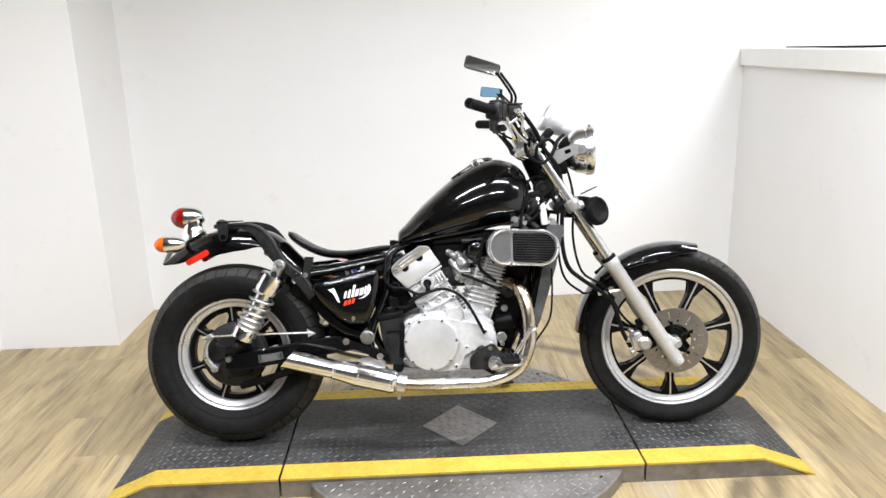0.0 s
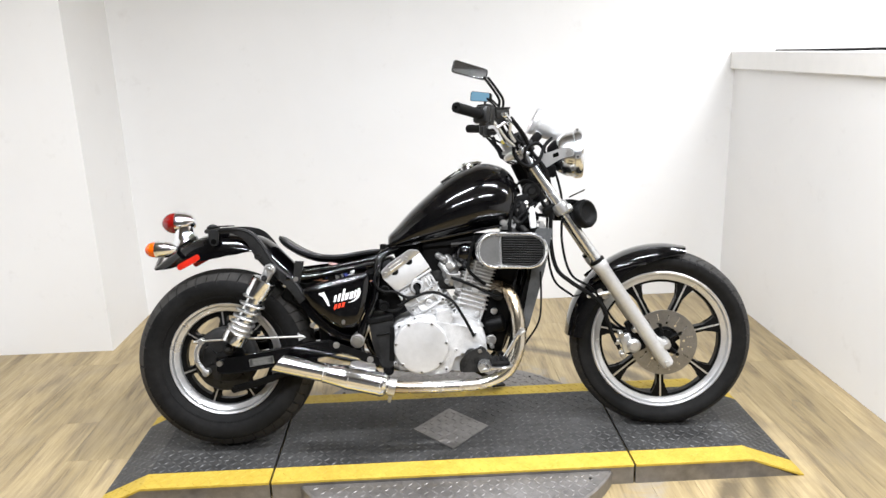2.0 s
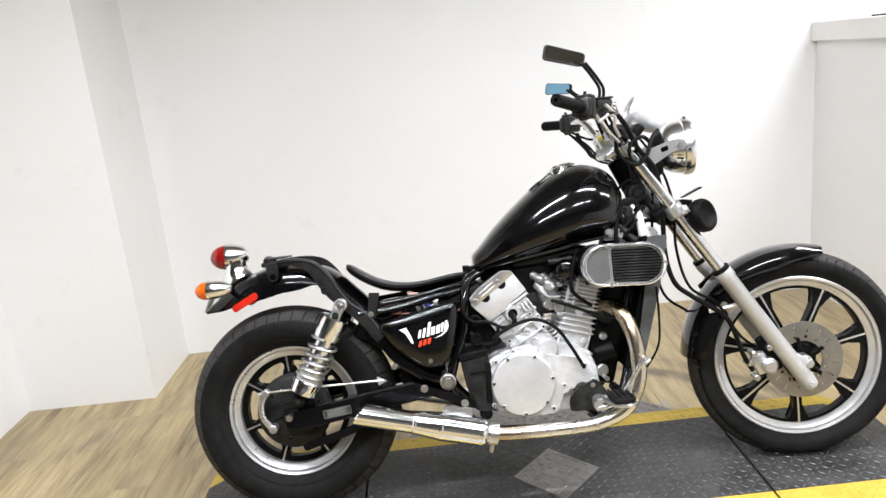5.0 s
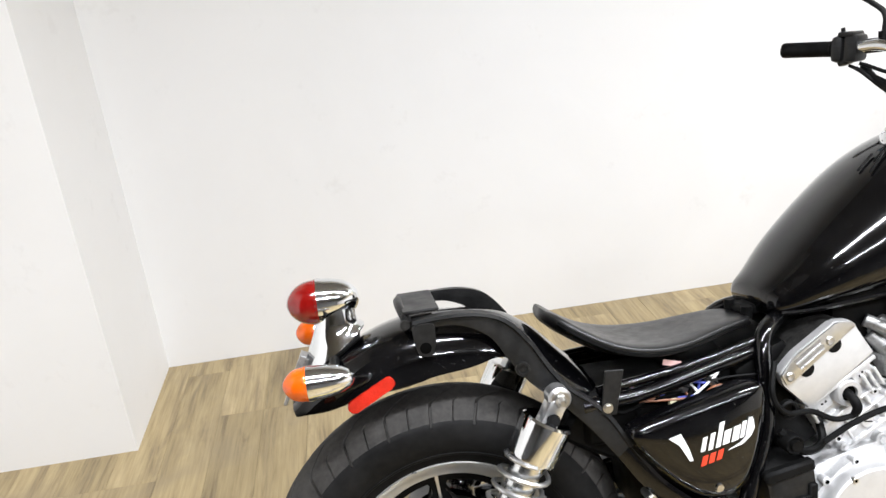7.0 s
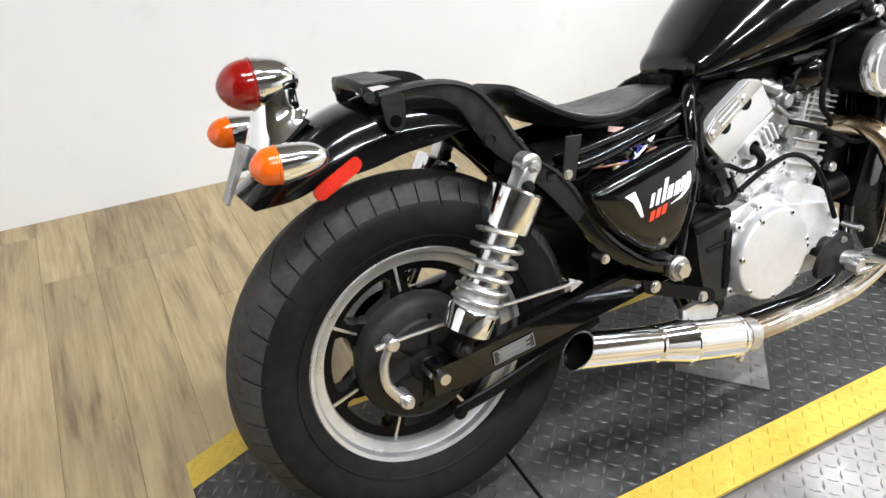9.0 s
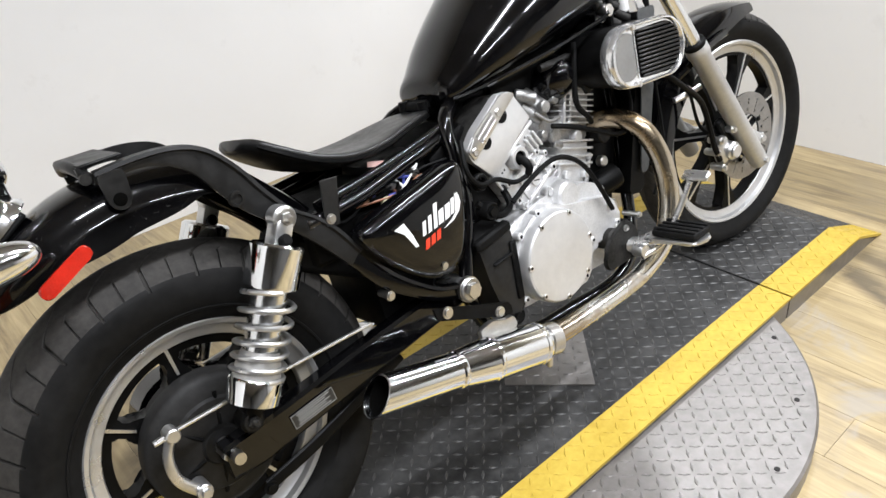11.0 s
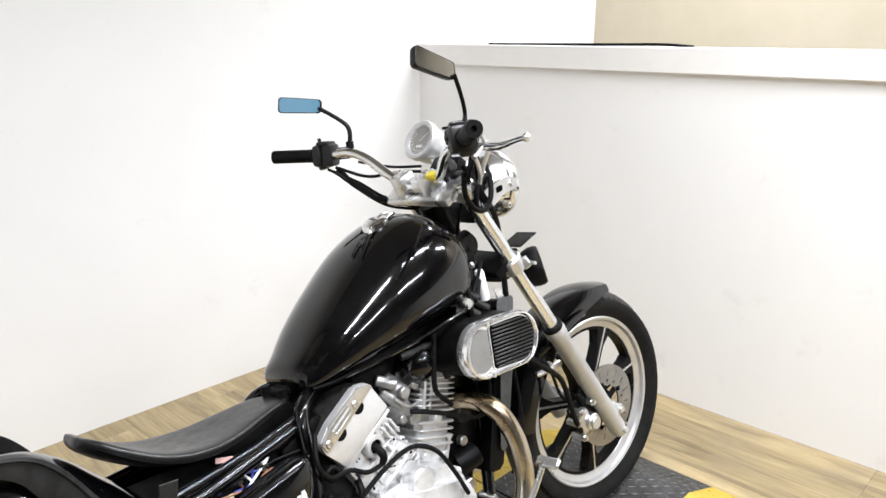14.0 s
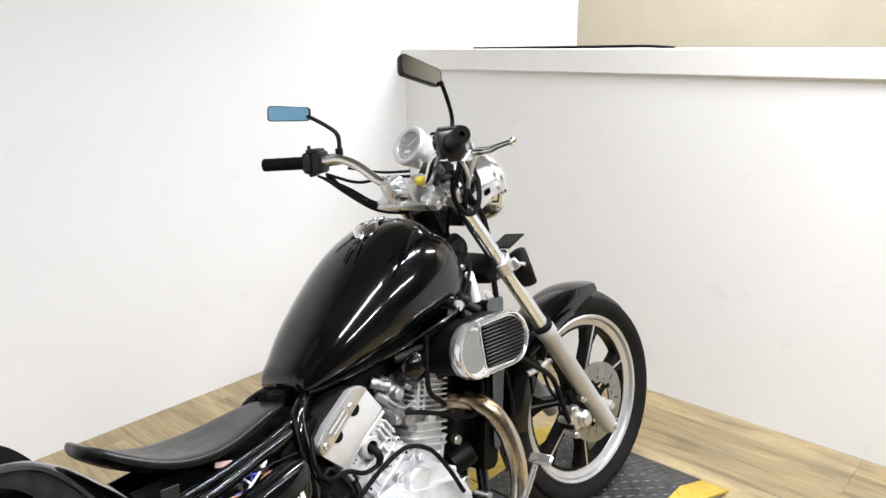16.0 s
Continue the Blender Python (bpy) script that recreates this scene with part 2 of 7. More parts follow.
MIRROR = plain("mirror_glass", (0.30, 0.305, 0.315), 0.03, 1.0)
WHITE = plain("white_decal", (0.82, 0.82, 0.81), 0.35)
REDDECAL = plain("red_decal", (0.72, 0.05, 0.02), 0.35)
TAG = plain("yellow_tag", (0.75, 0.62, 0.06), 0.5)
DIALFACE = plain("dial_face", (0.22, 0.21, 0.20), 0.3, 0.0, 0.5)
LABELMETAL = plain("label_black", (0.02, 0.02, 0.02), 0.3)
LABELINK = plain("label_print", (0.60, 0.60, 0.58), 0.4)
LABELGREY = plain("label_grey_print", (0.22, 0.22, 0.21), 0.4)
DISC = worn("brake_disc_steel", (0.27, 0.265, 0.26), (0.37, 0.36, 0.35), 0.30, 1.0, scale=30)
GLASS = plain("lamp_glass", (0.85, 0.87, 0.9), 0.05, 0.3, 0.5)
LAMPBODY = plain("lamp_housing", (0.7, 0.7, 0.7), 0.5)


# ---- building blocks ----
def finish(name, bm, mats, parent=None, smooth=True, angle=38):
    me = bpy.data.meshes.new(name)
    bmesh.ops.recalc_face_normals(bm, faces=bm.faces)
    if smooth:
        for f in bm.faces:
            f.smooth = True
    bm.to_mesh(me)
    bm.free()
    if smooth:
        me.set_sharp_from_angle(angle=radians(angle))
    for m in (mats if isinstance(mats, (list, tuple)) else [mats]):
        me.materials.append(m)
    ob = new(name, me)
    if parent is not None:
        ob.parent = parent
    return ob


def part(name, bm, mat, parent, label="", smooth=True, angle=38):
    return tagged(finish(name, bm, mat, parent, smooth, angle), label)


def box(bm, size, m=None, bevel=0.0, seg=1, mat=0):
    r = bmesh.ops.create_cube(bm, size=1.0, matrix=(m or Matrix()) @ Matrix.Diagonal((*size, 1)))
    vs = r["verts"]
    fs = list({f for v in vs for f in v.link_faces})
    for f in fs:
        f.material_index = mat
    if bevel > 0:
        es = list({e for v in vs for e in v.link_edges})
        g = bmesh.ops.bevel(bm, geom=es, offset=bevel, segments=seg, affect="EDGES", profile=0.5, material=mat)
    return bm


def ring(bm, pts):
    return [bm.verts.new(p) for p in pts]


def skin(bm, rings, caps=True, closed=False, mat=0):
    n = len(rings[0])
    pairs = list(zip(rings, rings[1:]))
    if closed:
        pairs.append((rings[-1], rings[0]))
    for a, b in pairs:
        for i in range(n):
            j = (i + 1) % n
            f = bm.faces.new((a[i], a[j], b[j], b[i]))
            f.material_index = mat
    if caps and not closed:
        for r in (rings[0], rings[-1]):
            f = bm.faces.new(r)
            f.material_index = mat


def cyl(bm, p0, p1, r0, r1=None, n=20, mat=0, bevel=0.0):
    r1 = r0 if r1 is None else r1
    p0, p1 = Vector(p0), Vector(p1)
    ax = (p1 - p0).normalized()
    q = ax.to_track_quat("Z", "Y").to_matrix()
    L = (p1 - p0).length
    prof = [(r0, 0.0), (r1, L)] if bevel <= 0 else [(r0 - bevel, 0.0), (r0, bevel), (r1, L - bevel), (r1 - bevel, L)]
    rings = [ring(bm, [p0 + q @ Vector((r * math.cos(k * math.tau / n), r * math.sin(k * math.tau / n), h)) for k in range(n)]) for r, h in prof]
    skin(bm, rings, True, False, mat)
    return bm


def curve_points(pts, steps=5):
    """Catmull-Rom through the points."""
    P = [Vector(p) for p in pts]
    P = [2 * P[0] - P[1]] + P + [2 * P[-1] - P[-2]]
    out = []
    for a, b, c, d in zip(P, P[1:], P[2:], P[3:]):
        for k in range(steps):
            t = k / steps
            out.append(0.5 * ((2 * b) + (c - a) * t + (2 * a - 5 * b + 4 * c - d) * t * t + (3 * b - a - 3 * c + d) * t ** 3))
    out.append(P[-2])
    return out


def tube(bm, pts, r, n=10, steps=5, mat=0, flat=1.0, up=None):
    """A bent tube; r: one radius or one per point; flat below 1 makes a bar."""
    P = curve_points(pts, steps)
    if isinstance(r, (list, tuple)):
        R = [v.x for v in curve_points([(x, 0, 0) for x in r], steps)]
    else:
        R = [r] * len(P)
    side = None
    rings = []
    for i, p in enumerate(P):
        d = (P[min(i + 1, len(P) - 1)] - P[max(i - 1, 0)]).normalized()
        if side is None:
            ref = Vector(up) if up else (Vector((0, 0, 1)) if abs(d.z) < 0.9 else Vector((1, 0, 0)))
            side = d.cross(ref).normalized()
        else:
            side = (side - d * side.dot(d)).normalized()
        nb = d.cross(side)
        rings.append(ring(bm, [p + R[i] * (math.cos(k * math.tau / n) * side * flat + math.sin(k * math.tau / n) * nb) for k in range(n)]))
    skin(bm, rings, True, False, mat)
    return bm


def lathe(bm, profile, m=None, n=48, closed=False, mat=0):
    """Turns (radius, height) round the local z of m."""
    m = m or Matrix()
    rings = []
    for k in range(n):
        a = k * math.tau / n
        rings.append(ring(bm, [m @ Vector((r * math.cos(a), r * math.sin(a), h)) for r, h in profile]))
    np_ = len(profile)
    for k in range(n):
        a, b = rings[k], rings[(k + 1) % n]
        for i in range(np_ if closed else np_ - 1):
            j = (i + 1) % np_
            f = bm.faces.new((a[i], b[i], b[j], a[j]))
            f.material_index = mat
    bmesh.ops.remove_doubles(bm, verts=[v for r in rings for v in r], dist=1e-6)
    return bm


def prism(bm, poly, depth, m=None, bevel=0.0, mat=0, seg=1):
    """Extrudes a polygon of the local xy plane along local z."""
    m = m or Matrix()
    a = ring(bm, [m @ Vector((x, y, 0)) for x, y in poly])
    b = ring(bm, [m @ Vector((x, y, depth)) for x, y in poly])
    skin(bm, [a, b], True, False, mat)
    if bevel > 0:
        es = [e for v in b for e in v.link_edges if e.other_vert(v) in b]
        es += [e for v in a for e in v.link_edges if e.other_vert(v) in a]
        bmesh.ops.bevel(bm, geom=list(set(es)), offset=bevel, segments=seg, affect="EDGES", profile=0.5, material=mat)
    return bm


def rounded(poly, r, n=4):
    """Rounds a polygon's corners."""
    out = []
    N = len(poly)
    for i in range(N):
        p, a, b = Vector(poly[i]), Vector(poly[i - 1]), Vector(poly[(i + 1) % N])
        ra = min(r, (a - p).length * 0.45)
        rb = min(r, (b - p).length * 0.45)
        s, e = p + (a - p).normalized() * ra, p + (b - p).normalized() * rb
        for k in range(n + 1):
            t = k / n
            q = s.lerp(p, t).lerp(p.lerp(e, t), t)
            out.append((q.x, q.y))
    return out


def side(y):
    """The plane of a flat side piece: local x, y lie along the bike and up, local z points to its right."""
    return pose(0, y, 0, 90, 0, 0)


def bolt_at(bm, p, axis=(0, -1, 0), r=0.008, h=0.006, mat=0):
    p, ax = Vector(p), Vector(axis)
    cyl(bm, p, p + ax * h, r, r, 6, mat)
    cyl(bm, p - ax * 0.002, p + ax * 0.002, r * 1.35, r * 1.35, 14, mat)


# ---- the room ----
BACK, RIGHT, LEFT, FRONT, TOP = 1.61, 1.67, -2.33, -5.2, 3.0
COLX, COLY = -1.735, 1.078
FAR = 3.25
WEST = -4.6


def slab(name, lo, hi, mat, label, category="wall", bevel=0.0):
    bm = bmesh.new()
    c = [(a + b) / 2 for a, b in zip(lo, hi)]
    box(bm, [b - a for a, b in zip(lo, hi)], pose(*c), bevel)
    return tagged(finish(name, bm, mat, None, False), label, category, kind="structure")


slab("wall_north", (COLX, BACK, 0), (FAR, BACK + 0.12, TOP), WALL, "plain white painted back wall with faint scuffs")
bm = bmesh.new()
prism(bm, [(LEFT - 0.12, COLY), (COLX, COLY), (COLX, BACK + 0.12), (LEFT - 0.12, BACK + 0.12)], TOP, Matrix())
tagged(finish("wall_column", bm, WALL, None, False), "white painted projecting wall corner beside the bike bay", "wall", kind="structure")
slab("wall_west", (LEFT - 0.12, -0.7, 0), (LEFT, COLY, TOP), WALL, "white painted side wall of the photo bay")
slab("wall_west_end", (WEST, -0.7, 0), (LEFT - 0.12, -0.58, TOP), SHOP, "dim grey shop wall beside the photo bay")
slab("wall_west_far", (WEST - 0.12, FRONT - 0.12, 0), (WEST, -0.58, TOP), SHOP, "dim grey far shop wall")
slab("wall_south", (WEST - 0.12, FRONT - 0.12, 0), (FAR, FRONT, TOP), SHOP, "dim grey shop wall facing the photo bay")
slab("wall_far", (FAR, FRONT - 0.12, 0), (FAR + 0.12, BACK + 0.12, TOP), BEIGE, "beige painted wall beyond the low partition")
slab("ceiling", (WEST - 0.12, FRONT - 0.12, TOP), (FAR + 0.12, BACK + 0.12, TOP + 0.1), CEILING, "dim grey shop ceiling", "ceiling")
part_wall = slab("wall_east", (RIGHT, FRONT, 0), (RIGHT + 0.10, BACK, 1.307), WALL, "low white partition wall topped by a board")
bm = bmesh.new()
box(bm, (0.15, BACK - FRONT, 0.095), pose(RIGHT + 0.05, (BACK + FRONT) / 2, 1.355), 0.004)
tagged(finish("trim", bm, TRIM, None, False), "white painted cap board along the partition top", "trim", kind="structure")
bm = bmesh.new()
tube(bm, [(RIGHT + 0.02, 1.18, 1.404), (RIGHT + 0.03, 0.95, 1.405), (RIGHT + 0.02, 0.75, 1.407), (RIGHT + 0.03, 0.50, 1.409), (RIGHT + 0.035, 0.33, 1.411), (RIGHT + 0.07, 0.22, 1.404)], 0.006, 6)
tagged(finish("cable", bm, PLASTIC), "thin black cable lying on the white cap board", "cable")

# ceiling lights
LAMPS = [(-0.85, -0.85), (0.75, -0.85), (-0.85, -2.6), (0.75, -2.6), (2.5, -1.2), (2.5, 0.6)]
bm = bmesh.new()
box(bm, (1.24, 0.16, 0.05), Matrix(), 0.008)
for y in (-0.04, 0.04):
    cyl(bm, (-0.6, y, -0.03), (-0.6 + 0.02, y, -0.03), 0.014, None, 12)
    cyl(bm, (0.58, y, -0.03), (0.6, y, -0.03), 0.014, None, 12)
fix = tagged(finish("ceiling_light", bm, LAMPBODY), "white twin-tube fluorescent batten fixed to the ceiling", "lamp", "ceiling lights")
fix.location = (LAMPS[0][0], LAMPS[0][1], TOP - 0.026)
for x, y in LAMPS[1:]:
    copy_thing(fix, pose(x, y, TOP - 0.026))
for x, y in LAMPS:
    for dy in (-0.04, 0.04):
        ld = bpy.data.lights.new("tube_light", "AREA")
        ld.spread = radians(158)
        ld.shape, ld.size, ld.size_y, ld.energy, ld.color = "RECTANGLE", 1.15, 0.028, 30.0, (0.93, 0.956, 1.015)
        new("tube_light", ld).matrix_world = pose(x, y + dy, TOP - 0.072)

# ---- the drive-on turntable ----
DECKZ, FY, BY, S1, S2 = 0.074, -0.345, 0.298, -0.656, 0.583
LFLAT, LEND, RFLAT, REND = -1.09, -1.25, 0.99, 1.175
TILTED = [(LEND, 0.004), (LFLAT, DECKZ), (RFLAT, DECKZ), (REND, 0.004)]
lift = tagged(new("drive_on_turntable"), "low steel drive-on turntable with dark tread plate and yellow borders", "platform")


def deck_height(x):
    for (x0, z0), (x1, z1) in zip(TILTED, TILTED[1:]):
        if x0 <= x <= x1:
            return z0 + (z1 - z0) * (x - x0) / (x1 - x0)
    return 0.0


def deck_strip(name, x0, x1, y0, y1, mat, label):
    xs = [x0] + [x for x, _ in TILTED if x0 < x < x1] + [x1]
    poly = [(x, deck_height(x)) for x in xs] + [(x, deck_height(x) - 0.008) for x in reversed(xs)]
    bm = bmesh.new()
    prism(bm, poly, y1 - y0, pose(0, y1, 0, 90, 0, 0), 0.0)
    part(name, bm, mat, lift, label, False)


def treads(name, mat, spots, label, parent):
    """Raised lozenges of a tread plate at (x, y, z, turn, slope)."""
    verts, faces = [], []
    L, W, H = 0.0140, 0.0038, 0.0020
    for x, y, z, a, sl in spots:
        c, s = math.cos(a), math.sin(a)
        base = len(verts)
        for u, v, h in ((-L, 0, 0), (0, -W, 0), (L, 0, 0), (0, W, 0), (-L * 0.55, 0, H), (0, -W * 0.35, H), (L * 0.55, 0, H), (0, W * 0.35, H)):
            px, py = x + u * c - v * s, y + u * s + v * c
            verts.append((px, py, z + h + sl * (px - x)))
        faces += [tuple(base + i for i in f) for f in ((0, 1, 5, 4), (1, 2, 6, 5), (2, 3, 7, 6), (3, 0, 4, 7), (4, 5, 6, 7))]
    me = bpy.data.meshes.new(name)
    me.from_pydata(verts, [], faces)
    me.materials.append(mat)
    ob = new(name, me)
    ob.parent = parent
    return tagged(ob, label, kind="stuff")


def tread_spots(x0, x1, y0, y1, inside=None, flatz=None):
    out = []
    P = 0.0262
    nx, ny = int((x1 - x0) / P), int((y1 - y0) / P)
    for i in range(nx):
        for j in range(ny):
            x, y = x0 + (i + 0.5) * (x1 - x0) / nx, y0 + (j + 0.5) * (y1 - y0) / ny
            if inside and not inside(x, y):
                continue
            z = flatz if flatz is not None else deck_height(x)
            sl = 0.0 if flatz is not None else (deck_height(x + 0.003) - deck_height(x - 0.003)) / 0.006
            out.append((x, y, z - 0.0002, radians(45 if (i + j) % 2 else -45), sl))
    return out


YI, YO = FY + 0.090, BY - 0.075
G = 0.004
for x0, x1 in ((LEND, S1 - G), (S1 + G, S2 - G), (S2 + G, REND)):
    deck_strip("deck_plate", x0, x1, YI, YO, DECK, "dark worn steel tread plate")
    deck_strip("border_strip", x0, x1, FY, YI, YELLOW, "worn yellow painted border")
    deck_strip("border_strip", x0, x1, YO, BY, YELLOW, "worn yellow painted border")
    treads("tread_pattern", DECKBAR, tread_spots(x0, x1, YI, YO), "raised bars of dark tread plate", lift)
    treads("tread_pattern", YELLOW, tread_spots(x0, x1, FY, YI), "raised bars under yellow paint", lift)
    treads("tread_pattern", YELLOW, tread_spots(x0, x1, YO, BY), "raised bars under yellow paint", lift)
    # side skirts
    xs = [x0] + [x for x, _ in TILTED if x0 < x < x1] + [x1]
    poly = [(x, deck_height(x) - 0.009) for x in xs] + [(x1, 0.0), (x0, 0.0)]
    if x0 == LEND:
        poly = [(LEND + 0.03, 0.0)] + [p for p in poly if p[0] > LEND + 0.03]
    if x1 == REND:
        poly = [p for p in poly if p[0] < REND - 0.03] + []
        poly.insert(len(xs) - 1, (REND - 0.03, 0.0))
    for y in (FY + 0.012, BY - 0.004):
        bm = bmesh.new()
        prism(bm, poly, 0.008, pose(0, y, 0, 90, 0, 0))
        part("side_skirt", bm, BARE, lift, "bare steel tread plate skirt", False)
# turning disc under the middle section
CX, CY, CR, CZ = -0.025, -0.02, 0.620, 0.054
bm = bmesh.new()
lathe(bm, [(0.0, 0.0), (CR, 0.0), (CR, CZ - 0.006), (CR - 0.006, CZ), (0.0, CZ)], pose(CX, CY, 0), 96)
disc = part("turning_disc", bm, BARE, lift, "round bare tread plate disc", True, 30)
treads("tread_pattern", BARE, tread_spots(CX - CR, CX + CR, CY - CR, CY + CR, lambda x, y: (x - CX) ** 2 + (y - CY) ** 2 < (CR - 0.02) ** 2 and not (FY - 0.01 < y < BY + 0.01), CZ), "raised bars of bare tread plate", lift)
for k in range(16):
    bm = bmesh.new()
    a = k * math.tau / 16 + 0.1
    cyl(bm, (CX + (CR - 0.045) * math.cos(a), CY + (CR - 0.045) * math.sin(a), CZ), (CX + (CR - 0.045) * math.cos(a), CY + (CR - 0.045) * math.sin(a), CZ + 0.002), 0.006, None, 10)
    part("rivet", bm, DARKMETAL, lift)
bm = bmesh.new()
DX, DY = -0.031, -0.033
prism(bm, [(DX - 0.142, DY), (DX, DY - 0.153), (DX + 0.142, DY), (DX, DY + 0.153)], 0.003, pose(0, 0, DECKZ + 0.0002))
part("diamond_plate", bm, BARE, lift, "bright diamond-shaped tread plate inlay", False)
treads("tread_pattern", BARE, tread_spots(DX - 0.142, DX + 0.142, DY - 0.153, DY + 0.153, lambda x, y: abs(x - DX) / 0.127 + abs(y - DY) / 0.137 < 1, DECKZ + 0.0032), "raised bars of bright tread plate", lift)

# ---- the motorcycle: x forward, y to its left, z up; it leans on its side stand ----
bike = tagged(new("motorcycle"), "black and chrome cruiser motorcycle leaning on its side stand", "motorcycle")
bike.matrix_world = pose(0, -0.065, 0.077, -12.5, 0, 0)
# steering: turned a little to the right about the raked head
HEAD = Vector((0.26, 0.0, 1.0))
STEER = Matrix.Translation(HEAD) @ Matrix.Rotation(radians(-7), 4, Vector((-0.53, 0, 0.848))) @ Matrix.Translation(-HEAD)


def steered(ob):
    ob.matrix_local = STEER
    return ob


def arc(cx, cz, r, a0, a1, n):
    return [(cx + r * math.cos(radians(a0 + (a1 - a0) * k / n)), cz + r * math.sin(radians(a0 + (a1 - a0) * k / n))) for k in range(n + 1)]


# wheels
def tyre_mesh(R, hw, rim, m, grooves, steps):
    key = [(rim - 0.006, hw * 0.60), (rim + 0.004, hw * 0.74), (rim + 0.35 * (R - rim), hw * 0.98), (rim + 0.62 * (R - rim), hw * 0.97), (R - 0.030, hw * 0.80), (R - 0.010, hw * 0.48), (R, 0.0)]
    half = [(p.x, p.y) for p in curve_points([(a, b, 0) for a, b in key], 5)]
    prof = half + [(r, -h) for r, h in reversed(half[:-1])]
    cuts = ((0.0, 0), (0.010, 1), (0.062, 1), (0.072, 0), (0.20, 0), (0.36, 0), (0.51, 0), (0.518, 2), (0.545, 2), (0.553, 0), (0.70, 0), (0.85, 0))
    n = grooves * len(cuts)
    pitch = math.tau / grooves
    bm = bmesh.new()
    rows = []
    for g in range(grooves):
        for f, kind in cuts:
            row = []
            for r, h in prof:
                u = abs(h / hw)
                a = (g + f) * pitch - steps * pitch * (0.75 * max(0.0, 0.55 - u) - 0.12 * u)
                deep = (kind == 1 and 0.12 < u < 0.97) or (kind == 2 and 0.55 < u < 0.90)
                cut = 0.007 if deep and r > rim + 0.58 * (R - rim) else 0.0
                row.append(m @ Vector(((r - cut) * math.cos(a), (r - cut) * math.sin(a), h)))
            rows.append(ring(bm, row))
    for k in range(n):
        a, b = rows[k], rows[(k + 1) % n]
        for i in range(len(prof) - 1):
            f = bm.faces.new((a[i], b[i], b[i + 1], a[i + 1]))
            f.material_index = 1 if min(prof[i][0], prof[i + 1][0]) > rim + 0.66 * (R - rim) else 0
    # raised bands on the sidewall
    for s in (1, -1):
        r0 = rim + 0.016
        lathe(bm, [(r0, s * hw * 0.845), (r0 + 0.002, s * (hw * 0.845 + 0.003)), (r0 + 0.005, s * (hw * 0.86 + 0.003)), (r0 + 0.006, s * hw * 0.86)], m, 96)
    return bm


def wheel(name, R, hw, rim, rim_hw, m, phase, hub, spoke_in, grooves, steps, label, edge=True):
    bm = bmesh.new()
    w = rim_hw
    prof = [(rim - 0.002, w), (rim - 0.006, w + 0.003), (rim - 0.013, w), (rim - 0.017, w - 0.010), (rim - 0.024, w - 0.014), (rim - 0.034, w - 0.017), (rim - 0.036, w - 0.021)]
    loop = prof + [(r, -h) for r, h in reversed(prof)] + [(rim - 0.010, -w + 0.004), (rim - 0.012, 0), (rim - 0.010, w - 0.004)]
    lathe(bm, loop, m, 120, True)
    wh = part(name, bm, RIM, bike, label, True, 25)
    part("tyre", tyre_mesh(R, hw, rim, m, grooves, steps), [RUBBER, TREAD], wh, "black rubber tyre with worn tread", True, 30)
    bm = bmesh.new()
    lathe(bm, [(0.014, 0.050), (hub * 0.55, 0.050), (hub * 0.8, 0.040), (hub, 0.028), (hub, -0.028), (hub * 0.8, -0.040), (hub * 0.55, -0.05), (0.014, -0.05)], m, 48, True)
    part("hub", bm, SATIN, wh, "satin black hub")
    ro = rim - 0.034
    bm = bmesh.new()
    band = 0.010 if rim > 0.22 else 0.020
    lathe(bm, [(ro + 0.002, 0.017), (ro - band, 0.015), (ro - band, -0.015), (ro + 0.002, -0.017)], m, 96, True)
    part("rim_band", bm, SATIN, wh, "black band inside the rim")
    for k in range(7):
        bm = bmesh.new()
        a = radians(phase + k * 360 / 7)
        sm = m @ Matrix.Rotation(a, 4, "Z")
        L = ro - spoke_in
        right, left = [], []
        for q in range(13):
            t = q / 12
            r = spoke_in + L * t
            hwid = 0.0125 + 0.026 * max(0, (t - 0.62) / 0.38) ** 2.6 + 0.016 * max(0, (0.35 - t) / 0.35) ** 2
            right.append((r, -hwid))
            left.append((r, hwid))
        poly = right + [(ro + 0.003, -0.02), (ro + 0.003, 0.02)] + list(reversed(left))
        prism(bm, poly, 0.034, sm @ pose(0, 0, -0.017), 0.004, 0)
        for zz in (0.0165, -0.0185) if edge else ():
            prism(bm, [(spoke_in + L * 0.22, -0.0022), (ro - 0.002, -0.0030), (ro - 0.002, 0.0030), (spoke_in + L * 0.22, 0.0022)], 0.003, sm @ pose(0, 0, zz), 0.0, 1)
        part("spoke", bm, [SATIN, POLISHED], wh, "black cast spoke with polished edge" if edge else "black cast spoke")
    return wh


RW = pose(-0.838, -0.006, 0.322, 90, 0, 0)
rear_wheel = wheel("rear_wheel", 0.325, 0.080, 0.207, 0.050, RW, 95, 0.10, 0.105, 24, 1.5, "black cast rear wheel with polished rim")
WX, WZ = 0.761, 0.322
FW = pose(WX, 0.003, WZ, 90, 0, 0)
front_wheel = steered(wheel("front_wheel", 0.333, 0.052, 0.258, 0.036, FW, 270, 0.052, 0.048, 34, 1.5, "black cast front wheel with polished rim"))

